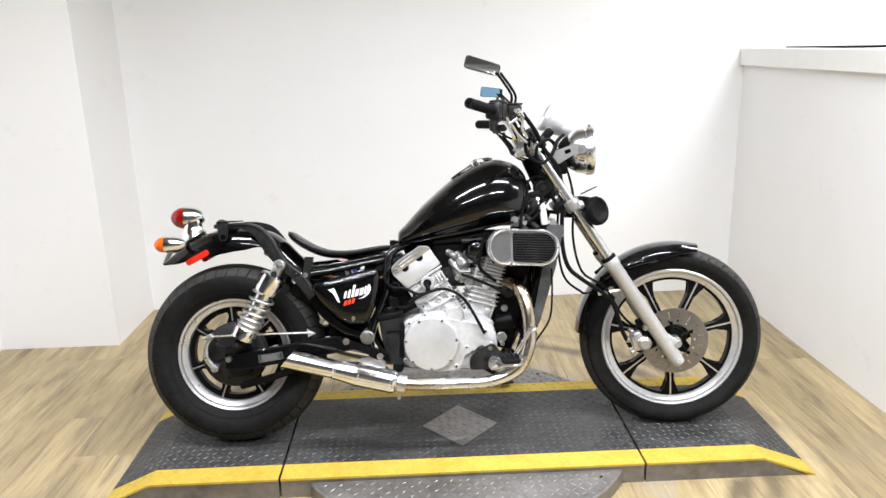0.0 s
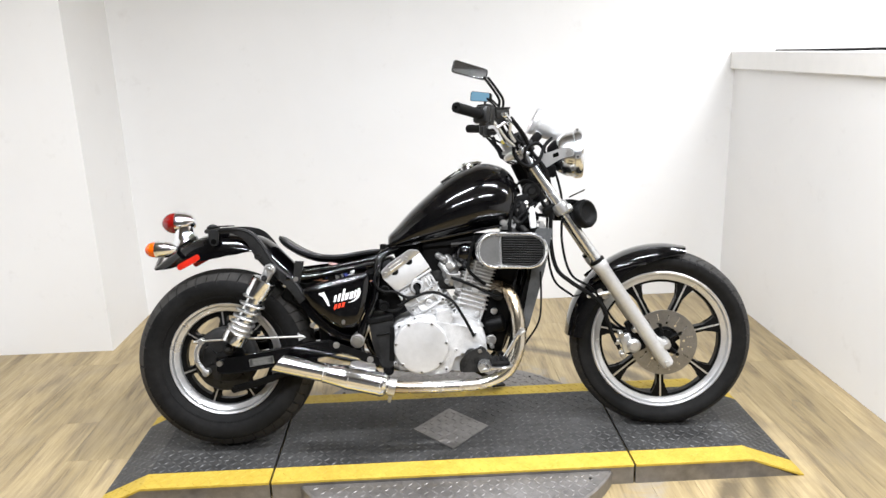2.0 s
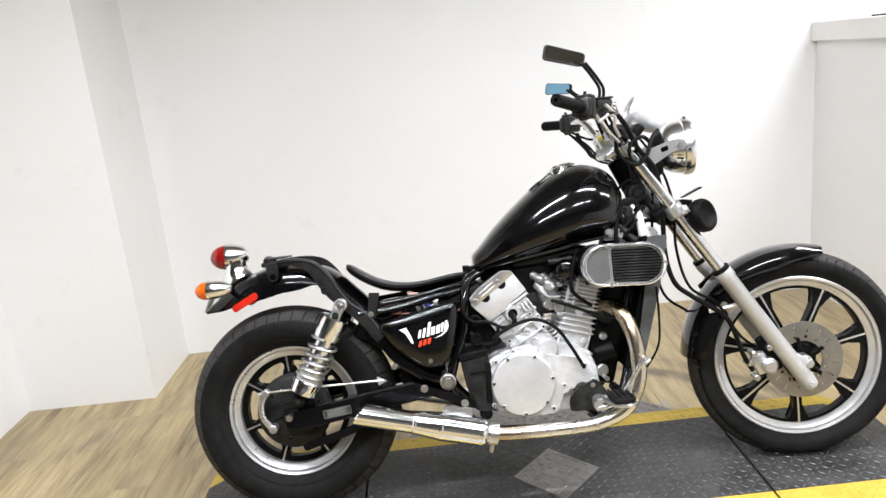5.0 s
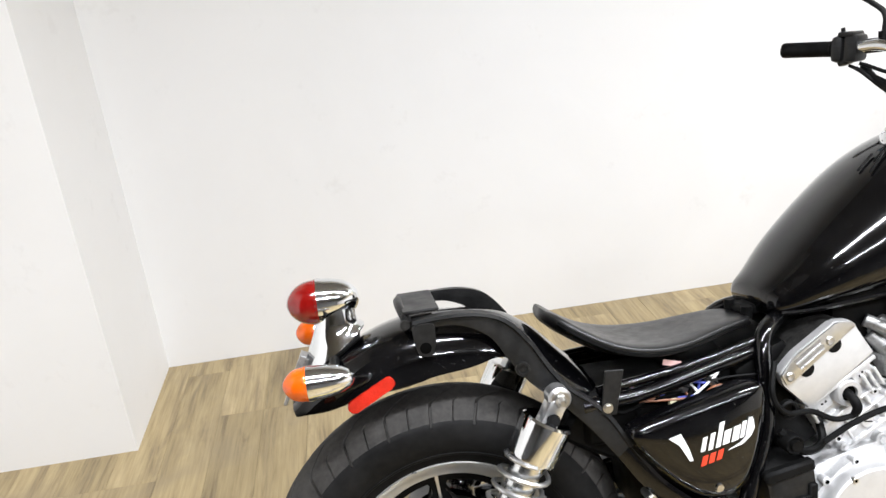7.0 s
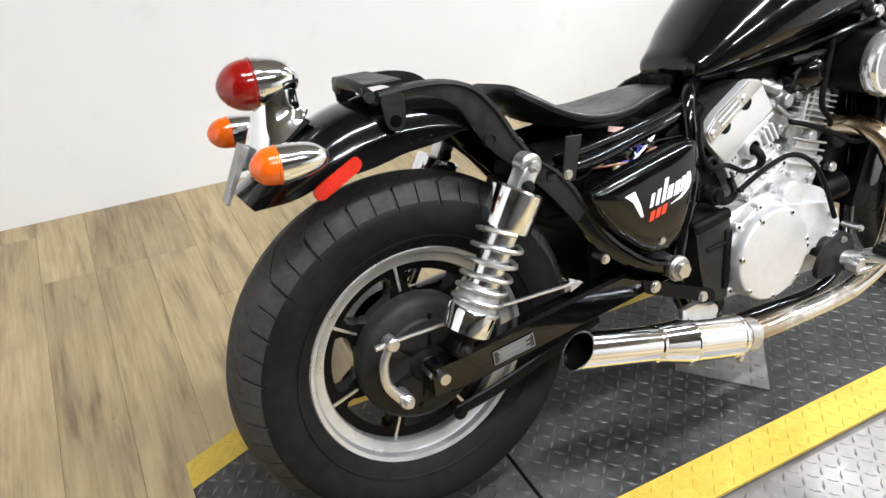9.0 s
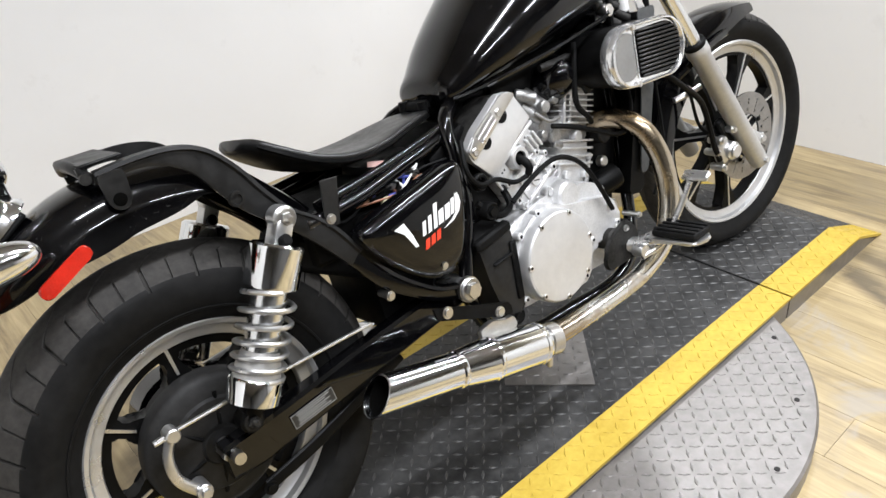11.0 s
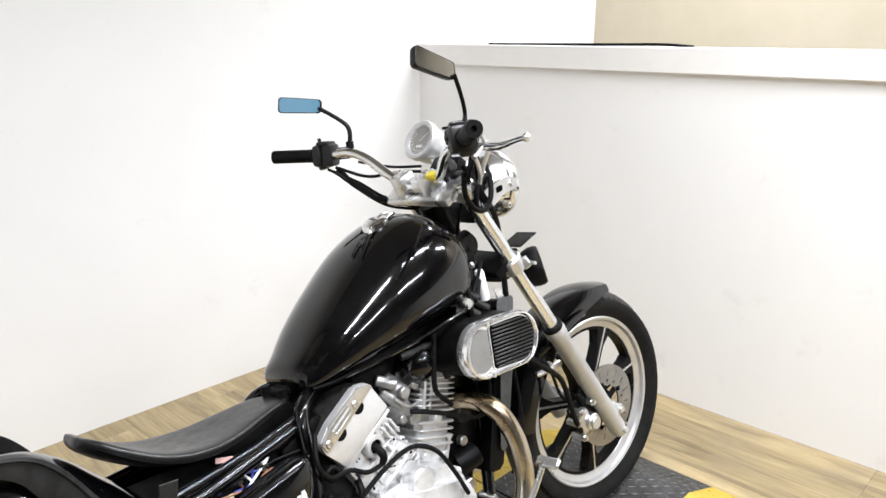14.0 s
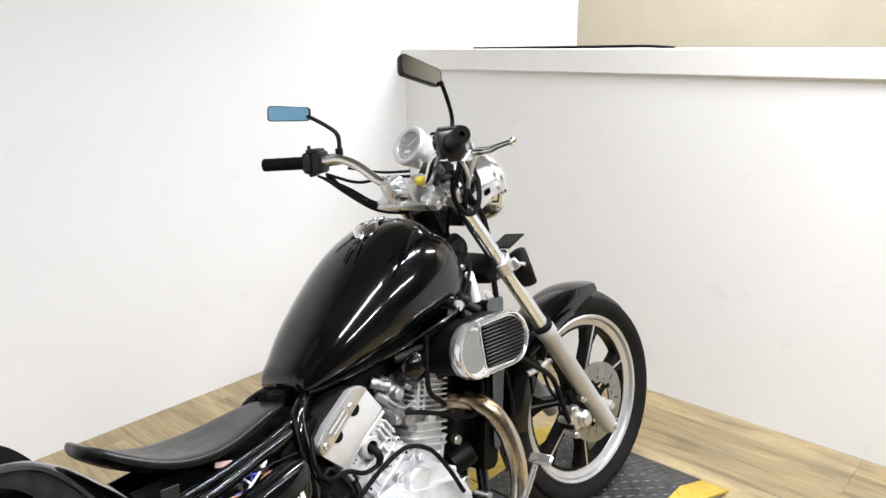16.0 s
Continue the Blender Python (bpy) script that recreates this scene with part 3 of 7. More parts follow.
# rear drum brake
bm = bmesh.new()
lathe(bm, [(0.0, 0.078), (0.03, 0.078), (0.034, 0.072), (0.076, 0.069), (0.080, 0.064), (0.104, 0.060), (0.113, 0.054), (0.116, 0.046), (0.116, 0.02), (0.0, 0.02)], RW, 64)
brake = part("rear_brake_drum", bm, DUSTY, bike, "satin black rear drum brake plate")
for k in range(6):
    bm = bmesh.new()
    a = k * math.tau / 6 + 0.3
    tube(bm, [RW @ Vector((0.035 * math.cos(a), 0.035 * math.sin(a), 0.072)), RW @ Vector((0.088 * math.cos(a), 0.088 * math.sin(a), 0.062))], 0.004, 6, 1)
    part("drum_rib", bm, SATIN, brake)
bm = bmesh.new()
cyl(bm, (-0.838, -0.08, 0.322), (-0.838, -0.148, 0.322), 0.010, None, 14)
cyl(bm, (-0.838, -0.112, 0.322), (-0.838, -0.124, 0.322), 0.018, None, 6, 0, 0.001)
cyl(bm, (-0.838, -0.086, 0.322), (-0.838, -0.110, 0.322), 0.016, None, 16)
part("axle_nut", bm, STEEL, brake, "zinc axle nut")
bm = bmesh.new()
tube(bm, [(-0.908, -0.105, 0.395), (-0.925, -0.108, 0.365), (-0.925, -0.108, 0.325), (-0.905, -0.106, 0.292), (-0.896, -0.10, 0.285)], [0.008, 0.0085, 0.009, 0.010, 0.011], 10, 5, 0, 0.7)
cyl(bm, (-0.908, -0.092, 0.397), (-0.908, -0.120, 0.397), 0.0115, None, 14, 0, 0.002)
cyl(bm, (-0.897, -0.08, 0.285), (-0.897, -0.118, 0.285), 0.013, None, 14, 0, 0.002)
cyl(bm, (-0.897, -0.118, 0.285), (-0.897, -0.126, 0.285), 0.008, None, 6)
cyl(bm, (-0.935, -0.105, 0.395), (-0.90, -0.105, 0.397), 0.005, None, 8)
part("brake_lever_arm", bm, POLISHED, brake, "polished brake cam lever")
bm = bmesh.new()
tube(bm, [(-0.93, -0.106, 0.398), (-0.80, -0.110, 0.401), (-0.66, -0.117, 0.402), (-0.545, -0.122, 0.402)], 0.0035, 8)
part("brake_rod", bm, STEEL, bike, "thin zinc brake rod")
bm = bmesh.new()
prism(bm, [(-0.566, 0.414), (-0.536, 0.398), (-0.563, 0.386)], 0.004, side(-0.118), 0.001)
part("rod_bracket", bm, FORK, bike, "pale triangular bracket")
bm = bmesh.new()
tube(bm, [(-0.80, -0.098, 0.22), (-0.70, -0.105, 0.245), (-0.58, -0.110, 0.285), (-0.50, -0.11, 0.31)], 0.013, 8, 4, 0, 0.5)
bolt_at(bm, (-0.80, -0.108, 0.22), r=0.009)
part("torque_arm", bm, SATIN, bike)

# swing arm
for s in (-1, 1):
    bm = bmesh.new()
    rings = []
    for x, z, hh, y in ((-0.345, 0.372, 0.026, 0.115), (-0.46, 0.358, 0.030, 0.112), (-0.60, 0.338, 0.032, 0.110), (-0.72, 0.321, 0.032, 0.110), (-0.80, 0.312, 0.033, 0.112), (-0.852, 0.312, 0.029, 0.112)):
        rings.append(ring(bm, [(x, s * (y + dy), z + dz) for dy, dz in ((-0.013, -hh), (0.013, -hh), (0.018, -hh + 0.006), (0.018, hh - 0.006), (0.013, hh), (-0.013, hh), (-0.018, hh - 0.006), (-0.018, -hh + 0.006))]))
    skin(bm, rings)
    if s > 0:
        tube(bm, [(-0.35, 0.105, 0.37), (-0.6, 0.125, 0.345), (-0.80, 0.13, 0.325)], 0.042, 16, 4)
        lathe(bm, [(0.0, 0.05), (0.06, 0.045), (0.085, 0.02), (0.085, -0.03), (0.0, -0.03)], pose(-0.838, 0.11, 0.322, -90, 0, 0), 32)
    sw = part("swing_arm", bm, PAINT, bike, "gloss black swing arm")
    if s < 0:
        bm = bmesh.new()
        box(bm, (0.085, 0.0016, 0.026), pose(-0.695, -0.1305, 0.322, 0, -7, 0))
        lab = part("warning_label", bm, LABELMETAL, sw, "small black label with fine print", False)
        bm = bmesh.new()
        for r in range(5):
            box(bm, (0.066 - 0.012 * (r % 2), 0.0008, 0.0018), pose(-0.695 - 0.003 * (r % 2), -0.1316, 0.322 + 0.0085 - 0.0042 * r, 0, -7, 0))
        for dx, dz, sx, sz in ((0, 0.0122, 0.083, 0.0009), (0, -0.0122, 0.083, 0.0009), (-0.0415, 0, 0.0009, 0.025), (0.0415, 0, 0.0009, 0.025)):
            box(bm, (sx, 0.0008, sz), pose(-0.695, -0.1316, 0.322, 0, -7, 0) @ pose(dx, 0, dz))
        part("print", bm, LABELGREY, lab, "", False)

# shocks
def shock(y):
    top, bot = Vector((-0.648, y, 0.645)), Vector((-0.802, y, 0.372))
    ax = (bot - top).normalized()
    L = (bot - top).length
    q = ax.to_track_quat("Z", "Y").to_matrix().to_4x4()
    m = Matrix.Translation(top) @ q
    bm = bmesh.new()
    cyl(bm, m @ Vector((0, 0, 0.05)), m @ Vector((0, 0, L - 0.03)), 0.028, None, 28)
    ob = part("shock_absorber", bm, SOFTCHROME, bike, "chrome rear shock with exposed coil spring")
    bm = bmesh.new()
    lathe(bm, [(0.0, 0.040), (0.038, 0.040), (0.0425, 0.044), (0.0430, 0.104), (0.0415, 0.108), (0.0, 0.108)], m, 40)
    part("upper_cover", bm, CHROME, ob, "chrome shock cover")
    bm = bmesh.new()
    lathe(bm, [(0.029, 0.205), (0.0345, 0.222), (0.0375, 0.246), (0.030, 0.250)], m, 32)
    part("spring_seat", bm, FORK, ob, "pale tapered spring seat")
    bm = bmesh.new()
    lathe(bm, [(0.0, 0.246), (0.040, 0.246), (0.0425, 0.250), (0.0405, 0.286), (0.036, 0.289), (0.0, 0.289)], m, 36)
    part("lower_cover", bm, CHROME, ob, "chrome lower spring cup")
    bm = bmesh.new()
    pts = []
    turns = 6.0
    for k in range(int(turns * 16) + 1):
        a = k / 16 * math.tau
        t = k / (turns * 16)
        pts.append(m @ Vector((0.0405 * math.cos(a), 0.0405 * math.sin(a), 0.110 + 0.175 * t - 0.037 * t * t)))
    tube(bm, pts, 0.0042, 8, 1)
    part("coil_spring", bm, POLISHED, ob, "chrome coil spring")
    for p, ma in ((0.0, POLISHED), (L, SATIN)):
        bm = bmesh.new()
        c = m @ Vector((0, 0, p))
        s = -1 if y < 0 else 1
        cyl(bm, c + Vector((0, -0.018 * s, 0)), c + Vector((0, 0.014 * s, 0)), 0.0195, None, 28, 0, 0.003)
        box(bm, (0.036 if p == 0 else 0.034, 0.030, 0.046), m @ pose(0, 0, p + (0.024 if p == 0 else -0.018)), 0.006, 2)
        part("shock_eye", bm, ma, ob)
        bm = bmesh.new()
        cyl(bm, c + Vector((0, 0.014 * s, 0)), c + Vector((0, 0.0165 * s, 0)), 0.0155, None, 24, 0, 0.0008)
        cyl(bm, c + Vector((0, 0.0165 * s, 0)), c + Vector((0, 0.0235 * s, 0)), 0.0105, None, 6, 0, 0.001)
        cyl(bm, c + Vector((0, 0.0235 * s, 0)), c + Vector((0, 0.029 * s, 0)), 0.0075, 0.004, 14)
        part("eye_bolt", bm, STEEL if p == 0 else DARKMETAL, ob, "zinc bolt" if p == 0 else "")
    bm = bmesh.new()
    cyl(bm, m @ Vector((0.016, 0.0, 0.036)), m @ Vector((0.030, 0.0, 0.030)), 0.010, None, 14, 0, 0.003)
    part("rubber_stop", bm, PLASTIC, ob)
    return ob


shock(-0.142)
shock(0.142)

# rear fender, a rolled sheet with side skirts
def fender(name, spine, half, skirts, mat, label, crown=0.012, steps=5, parent=None, widths=None):
    """spine: (x, z) along the sheet; half: its half width; skirts: how far the sides hang, one per spine point."""
    P = curve_points([(x, 0, z) for x, z in spine], steps)
    WD = [v.x for v in curve_points([(w, 0, 0) for w in (widths or [1.0] * len(spine))], steps)]
    SK = [v.x for v in curve_points([(s, 0, 0) for s in skirts], steps)]
    bm = bmesh.new()
    rings = []
    for i, p in enumerate(P):
        d = (P[min(i + 1, len(P) - 1)] - P[max(i - 1, 0)]).normalized()
        nrm = Vector((-d.z, 0, d.x))
        if nrm.z < 0 and abs(d.x) > 0.3:
            nrm = -nrm
        prof = (-1.0, -1.0, -0.97, -0.9, -0.75, -0.45, 0.0, 0.45, 0.75, 0.9, 0.97, 1.0, 1.0)
        pts = []
        for k, u in enumerate(prof):
            drop = crown * (u * u) + 0.030 * max(0, (abs(u) - 0.7) / 0.3) ** 2
            if SK[i] < 0:
                drop *= max(0.1, 1 + SK[i] / (crown + 0.030))
            elif k in (0, len(prof) - 1):
                drop += SK[i]
            pts.append(p + Vector((0, u * half * WD[i], 0)) - nrm * drop)
        inner = [q - nrm * 0.003 * (1 if 0 < k < len(pts) - 1 else 0) - Vector((0, (0.003 if q.y > 0 else -0.003), 0)) for k, q in enumerate(pts)]
        rings.append(ring(bm, pts + list(reversed(inner))))
    skin(bm, rings)
    return part(name, bm, mat, parent or bike, label)


rf = fender("rear_fender", [(-1.078, 0.664), (-1.043, 0.693), (-0.985, 0.734), (-0.930, 0.760), (-0.885, 0.773), (-0.84, 0.779), (-0.765, 0.775), (-0.702, 0.761), (-0.655, 0.732), (-0.610, 0.686), (-0.555, 0.628), (-0.500, 0.560)], 0.092,
            [-0.044, -0.014, 0.012, 0.030, 0.033, 0.030, 0.020, -0.002, 0.0, 0.006, 0.006, 0.0], PAINT, "gloss black bobbed rear fender", 0.026, widths=[0.76, 0.86, 0.92, 0.95, 0.98, 1, 1, 1, 1, 0.98, 0.95, 0.9])
bm = bmesh.new()
prism(bm, rounded([(-0.044, -0.011), (0.044, -0.011), (0.044, 0.011), (-0.044, 0.011)], 0.010, 4), 0.007, pose(-0.944, -0.084, 0.678, 90, 0, 2) @ pose(0, 0, 0, 0, 0, 27), 0.002)
part("side_reflector", bm, REFLECT, rf, "oblong red reflector")
bm = bmesh.new()
prism(bm, rounded([(-0.044, -0.011), (0.044, -0.011), (0.044, 0.011), (-0.044, 0.011)], 0.010, 4), 0.007, pose(-0.943, 0.099, 0.678, 90, 0, 0) @ pose(0, 0, 0, 0, 0, 27), 0.002)
part("side_reflector", bm, REFLECT, rf, "oblong red reflector")

# fender struts with seat loop
# upper edge x, z; lower edge x, z; distance from the middle
STRUT = [(-0.862, 0.792, -0.866, 0.774, 0.082), (-0.800, 0.797, -0.806, 0.777, 0.090), (-0.748, 0.792, -0.770, 0.768, 0.095), (-0.708, 0.775, -0.738, 0.746, 0.099), (-0.674, 0.736, -0.714, 0.706, 0.104), (-0.646, 0.688, -0.687, 0.668, 0.108), (-0.616, 0.647, -0.656, 0.638, 0.112), (-0.580, 0.618, -0.622, 0.606, 0.116), (-0.552, 0.586, -0.588, 0.567, 0.121), (-0.526, 0.540, -0.552, 0.518, 0.128), (-0.489, 0.484, -0.514, 0.462, 0.136), (-0.450, 0.446, -0.466, 0.421, 0.143), (-0.404, 0.414, -0.412, 0.388, 0.150), (-0.345, 0.398, -0.345, 0.368, 0.155)]
SA = curve_points([(x, z, y) for x, z, _, _, y in STRUT], 4)
SB = curve_points([(x, z, y) for _, _, x, z, y in STRUT], 4)
def strut_run(a0, a1, s):
    bm = bmesh.new()
    rings = []
    for p, q in list(zip(SA, SB))[a0:a1]:
        # a flanged plate: a wide lip along the top, a thin one below
        y = s * p.z
        e = Vector((q.x - p.x, 0, q.y - p.y)) / max(0.02, math.hypot(q.x - p.x, q.y - p.y))
        a, b = Vector((p.x, 0, p.y)), Vector((q.x, 0, q.y))
        rings.append(ring(bm, [v + Vector((0, y + s * o, 0)) for v, o in ((a, -0.008), (a + e * 0.001, 0.010), (a + e * 0.007, 0.011), (a + e * 0.010, 0.005), (b - e * 0.005, 0.005), (b, 0.003), (b, -0.006))]))
    skin(bm, rings)
    return bm


for s in (-1, 1):
    part("frame_rail", strut_run(36, len(SA), s), PAINT, bike, "gloss black lower frame rail")
    strut = part("fender_strut", strut_run(0, 37, s), WORNBLACK, bike, "satin black pressed fender strut", True, 30)
    bm = bmesh.new()
    for x, z in ((-0.694, 0.690),):
        lathe(bm, [(0.0, 0.004), (0.007, 0.004), (0.008, 0.008), (0.012, 0.008), (0.013, 0.0), (0.0, 0.0)], side(s * 0.108) @ pose(x, z, 0, 0 if s < 0 else 180), 20)
    part("grommet", bm, DARKMETAL, strut)
    bm = bmesh.new()
    prism(bm, rounded([(-0.866, 0.788), (-0.828, 0.788), (-0.830, 0.748), (-0.837, 0.733), (-0.855, 0.733), (-0.863, 0.748)], 0.010), 0.005, side(s * 0.104 + 0.003), 0.001)
    part("hanger_tab", bm, WORNBLACK, strut)
    bm = bmesh.new()
    lathe(bm, [(0.0, 0.0005), (0.0085, 0.0005), (0.0095, 0.0)], side(s * 0.104 - 0.0025) @ pose(-0.847, 0.748, 0), 20)
    part("tab_hole", bm, GAP, strut)
bm = bmesh.new()
tube(bm, [(-0.868, -0.082, 0.783), (-0.876, -0.04, 0.798), (-0.878, 0.0, 0.802), (-0.876, 0.04, 0.798), (-0.868, 0.082, 0.783)], 0.008, 10, 4)
box(bm, (0.062, 0.145, 0.005), pose(-0.846, 0, 0.801), 0.002)
box(bm, (0.008, 0.145, 0.014), pose(-0.875, 0, 0.795), 0.003)
part("cross_bracket", bm, WORNBLACK, bike, "satin black bracket across the fender")
bm = bmesh.new()
cyl(bm, (-0.875, -0.088, 0.785), (-0.875, -0.080, 0.785), 0.008, None, 12)
part("bracket_bolt", bm, DARKMETAL, bike)

# tail lamp: bullet body on a chrome pedestal
def bullet(name, c, r, length, lens_mat, lens_label, label, parent, lens_part=0.42):
    m = pose(*c, 0, -90, 0)  # local z points backwards
    bm = bmesh.new()
    f = length * (1 - lens_part)
    prof = [(0.0, -f)] + [(r * math.sin(math.acos(min(1, t)) if t < 1 else 0) ** 0.9, -f * t) for t in (0.985, 0.94, 0.86, 0.74, 0.6, 0.42, 0.22)] + [(r, -0.002), (r * 1.03, -0.002), (r * 1.03, 0.006), (0.0, 0.006)]
    lathe(bm, prof, m, 40)
    ob = part(name, bm, CHROME, parent, label)
    bm = bmesh.new()
    b = length * lens_part
    prof = [(0.0, 0.004), (r * 0.98, 0.004), (r * 0.98, 0.012)] + [(r * 0.98 * (1 - t ** 2.2) ** 0.6, 0.012 + (b - 0.012) * t) for t in (0.15, 0.3, 0.45, 0.6, 0.75, 0.88, 0.96)] + [(0.0, b)]
    lathe(bm, prof, m, 40)
    lathe(bm, [(r * 0.98, 0.005), (r * 1.01, 0.006), (r * 1.01, 0.009), (r * 0.98, 0.010)], m, 40)
    part("lens", bm, lens_mat, ob, lens_label)
    return ob


tl = bullet("tail_lamp", (-1.009, 0.032, 0.819), 0.0395, 0.127, RED, "clear red bullet lens", "chrome bullet tail lamp with red lens", bike, 0.48)
bm = bmesh.new()
rings = []
for cx, z, rx, ry, tilt in ((-0.986, 0.806, 0.034, 0.028, 0.0), (-0.988, 0.786, 0.036, 0.030, 0.1), (-0.993, 0.767, 0.042, 0.034, 0.28), (-0.997, 0.752, 0.050, 0.040, 0.48), (-1.000, 0.740, 0.058, 0.046, 0.58), (-1.001, 0.732, 0.061, 0.049, 0.62)):
    rings.append(ring(bm, [(cx + rx * math.cos(k * math.tau / 28), 0.026 + ry * math.sin(k * math.tau / 28), z + tilt * rx * math.cos(k * math.tau / 28)) for k in range(28)]))
skin(bm, rings)
part("pedestal", bm, CHROME, tl, "chrome lamp pedestal")
bm = bmesh.new()
box(bm, (0.118, 0.094, 0.007), pose(-1.001, 0.026, 0.727, 0, -32, 0), 0.003, 2)
part("gasket", bm, PLASTIC, tl, "black rubber gasket")
for s, y in ((-1, -0.134), (1, 0.176)):
    sg = bullet("turn_signal", (-1.032, y, 0.729), 0.0270, 0.112, ORANGE, "orange pointed lens", "chrome bullet turn signal with orange lens", bike, 0.40)
    bm = bmesh.new()
    tube(bm, [(-1.005, y, 0.722), (-1.0, y * 0.6, 0.725), (-0.998, s * 0.03, 0.728)], 0.009, 10, 4)
    part("signal_stalk", bm, SATIN, sg)
bm = bmesh.new()
prism(bm, [(-1.056, 0.738), (-1.045, 0.732), (-1.092, 0.652), (-1.097, 0.654)], 0.034, side(0.030), 0.001)
prism(bm, [(-1.060, 0.728), (-1.030, 0.724), (-1.046, 0.700), (-1.070, 0.700)], 0.004, side(0.012), 0.001)
part("plate_bracket", bm, CARB, bike, "bent grey steel plate bracket")

# seat
bm = bmesh.new()
SEAT = [(-0.630, 0.755, 0.040, 0.009), (-0.618, 0.750, 0.074, 0.012), (-0.592, 0.730, 0.095, 0.0135), (-0.545, 0.701, 0.106, 0.014), (-0.495, 0.683, 0.110, 0.014), (-0.445, 0.676, 0.107, 0.013), (-0.395, 0.677, 0.095, 0.012), (-0.345, 0.685, 0.078, 0.012), (-0.300, 0.691, 0.064, 0.011), (-0.268, 0.692, 0.052, 0.010), (-0.254, 0.690, 0.032, 0.006)]
SP = curve_points([(a, b, 0) for a, b, _, _ in SEAT], 4)
SW = curve_points([(c, d, 0) for _, _, c, d in SEAT], 4)
rings = []
for i, (p, w) in enumerate(zip(SP, SW)):
    d = (SP[min(i + 1, len(SP) - 1)] - SP[max(i - 1, 0)]).normalized()
    up = Vector((-d.y, 0, d.x))
    c = Vector((p.x, 0, p.y))
    pts = []
    for k in range(28):
        a = k * math.tau / 28
        cy, sz = math.cos(a), math.sin(a)
        yy = w.x * (abs(cy) ** 0.8) * (1 if cy > 0 else -1)
        zz = w.y * (abs(sz) ** 0.7) * (1 if sz > 0 else -1)
        # dished, and sitting a little askew on its rails
        pts.append(c + Vector((0, yy, 0)) + up * (zz - w.y + 0.08 * yy * yy / max(w.x, 0.01) + 0.002 - 0.07 * yy))
    rings.append(ring(bm, pts))
skin(bm, rings)
seat = part("seat", bm, LEATHER, bike, "thin black leather solo seat", True, 60)
for s in (-1, 1):
    bm = bmesh.new()
    tube(bm, [(p.x, s * w.x * 0.985, p.y - w.y * 1.3 + (0.08 - s * 0.07) * w.x) for p, w in list(zip(SP, SW))[4:-2:3]], 0.0045, 6, 3)
    part("seat_piping", bm, SATIN, seat)

# tank
TANK = [(-0.236, 0.742, 0.698, 0.060), (-0.228, 0.752, 0.694, 0.078), (-0.205, 0.774, 0.692, 0.092), (-0.155, 0.827, 0.702, 0.118), (-0.085, 0.889, 0.714, 0.142), (-0.010, 0.946, 0.726, 0.159), (0.060, 0.981, 0.738, 0.167), (0.120, 0.995, 0.750, 0.166), (0.170, 0.986, 0.753, 0.158), (0.205, 0.968, 0.775, 0.142), (0.226, 0.942, 0.832, 0.110), (0.234, 0.918, 0.880, 0.060)]
TA = curve_points([(a, b, c) for a, b, c, _ in TANK], 4)
TW = curve_points([(w, 0, 0) for *_, w in TANK], 4)
bm = bmesh.new()
rings = []
for p, w in zip(TA, TW):
    x, zt, zb, hw = p.x, p.y, p.z, w.x
    zc = zb + 0.36 * (zt - zb)
    pts = []
    for k in range(48):
        a = k * math.tau / 48
        c, s = math.cos(a), math.sin(a)
        if s >= 0:
            y = hw * (abs(c) ** 0.86) * (1 if c > 0 else -1)
            z = zc + (zt - zc) * s ** 0.98
        else:
            y = hw * (abs(c) ** 0.60) * (1 if c > 0 else -1) * (1 - 0.10 * abs(s))
            z = zc - (zc - zb) * abs(s) ** 0.75
        pts.append((x, y, z))
    rings.append(ring(bm, pts))
skin(bm, rings)
tank = part("fuel_tank", bm, PAINT, bike, "gloss black teardrop fuel tank with scratches", True, 60)
bm = bmesh.new()
for s in (-1, 1):
    tube(bm, [(p.x, s * w.x * 0.93, p.z + 0.012) for p, w in list(zip(TA, TW))[6:38:4]], 0.0045, 6, 2)
part("seam_flange", bm, PAINT, tank)
# filler flap and worn ornament on the crown
bm = bmesh.new()
lathe(bm, [(0.0, 0.010), (0.024, 0.009), (0.030, 0.004), (0.032, -0.010), (0.0, -0.010)], pose(0.060, -0.012, 0.985, 0, -16, 0), 32)
box(bm, (0.030, 0.012, 0.010), pose(0.078, -0.012, 0.997, 0, -14, 15), 0.003)
box(bm, (0.018, 0.03, 0.006), pose(0.052, -0.012, 0.994, 0, -14, 0), 0.002)
fill = part("filler_cap", bm, CHROME, tank, "chrome fuel filler cap")
for x, y, z, L, a in ((0.100, -0.022, 0.996, 0.034, 12), (0.088, -0.004, 0.998, 0.040, -6), (0.034, -0.030, 0.975, 0.040, 28), (0.046, -0.006, 0.981, 0.034, 8)):
    bm = bmesh.new()
    box(bm, (L, 0.008, 0.008), pose(x, y, z, 0, -14 if x > 0.06 else -24, a), 0.003)
    part("ornament_bar", bm, CHROME, fill)
for x, y, z, L, a in ((-0.012, -0.052, 0.944, 0.060, 22), (0.006, -0.038, 0.957, 0.052, 18), (-0.020, -0.030, 0.942, 0.046, 14)):
    bm = bmesh.new()
    box(bm, (L, 0.005, 0.004), pose(x, y, z, 8, -35, a), 0.0015)
    part("ornament_rib", bm, SATIN, fill)
bm = bmesh.new()
box(bm, (0.035, 0.05, 0.02), pose(-0.245, 0.0, 0.700), 0.006)
cyl(bm, (-0.258, -0.03, 0.69), (-0.258, -0.03, 0.712), 0.010, None, 12)
cyl(bm, (-0.258, 0.03, 0.69), (-0.258, 0.03, 0.712), 0.010, None, 12)
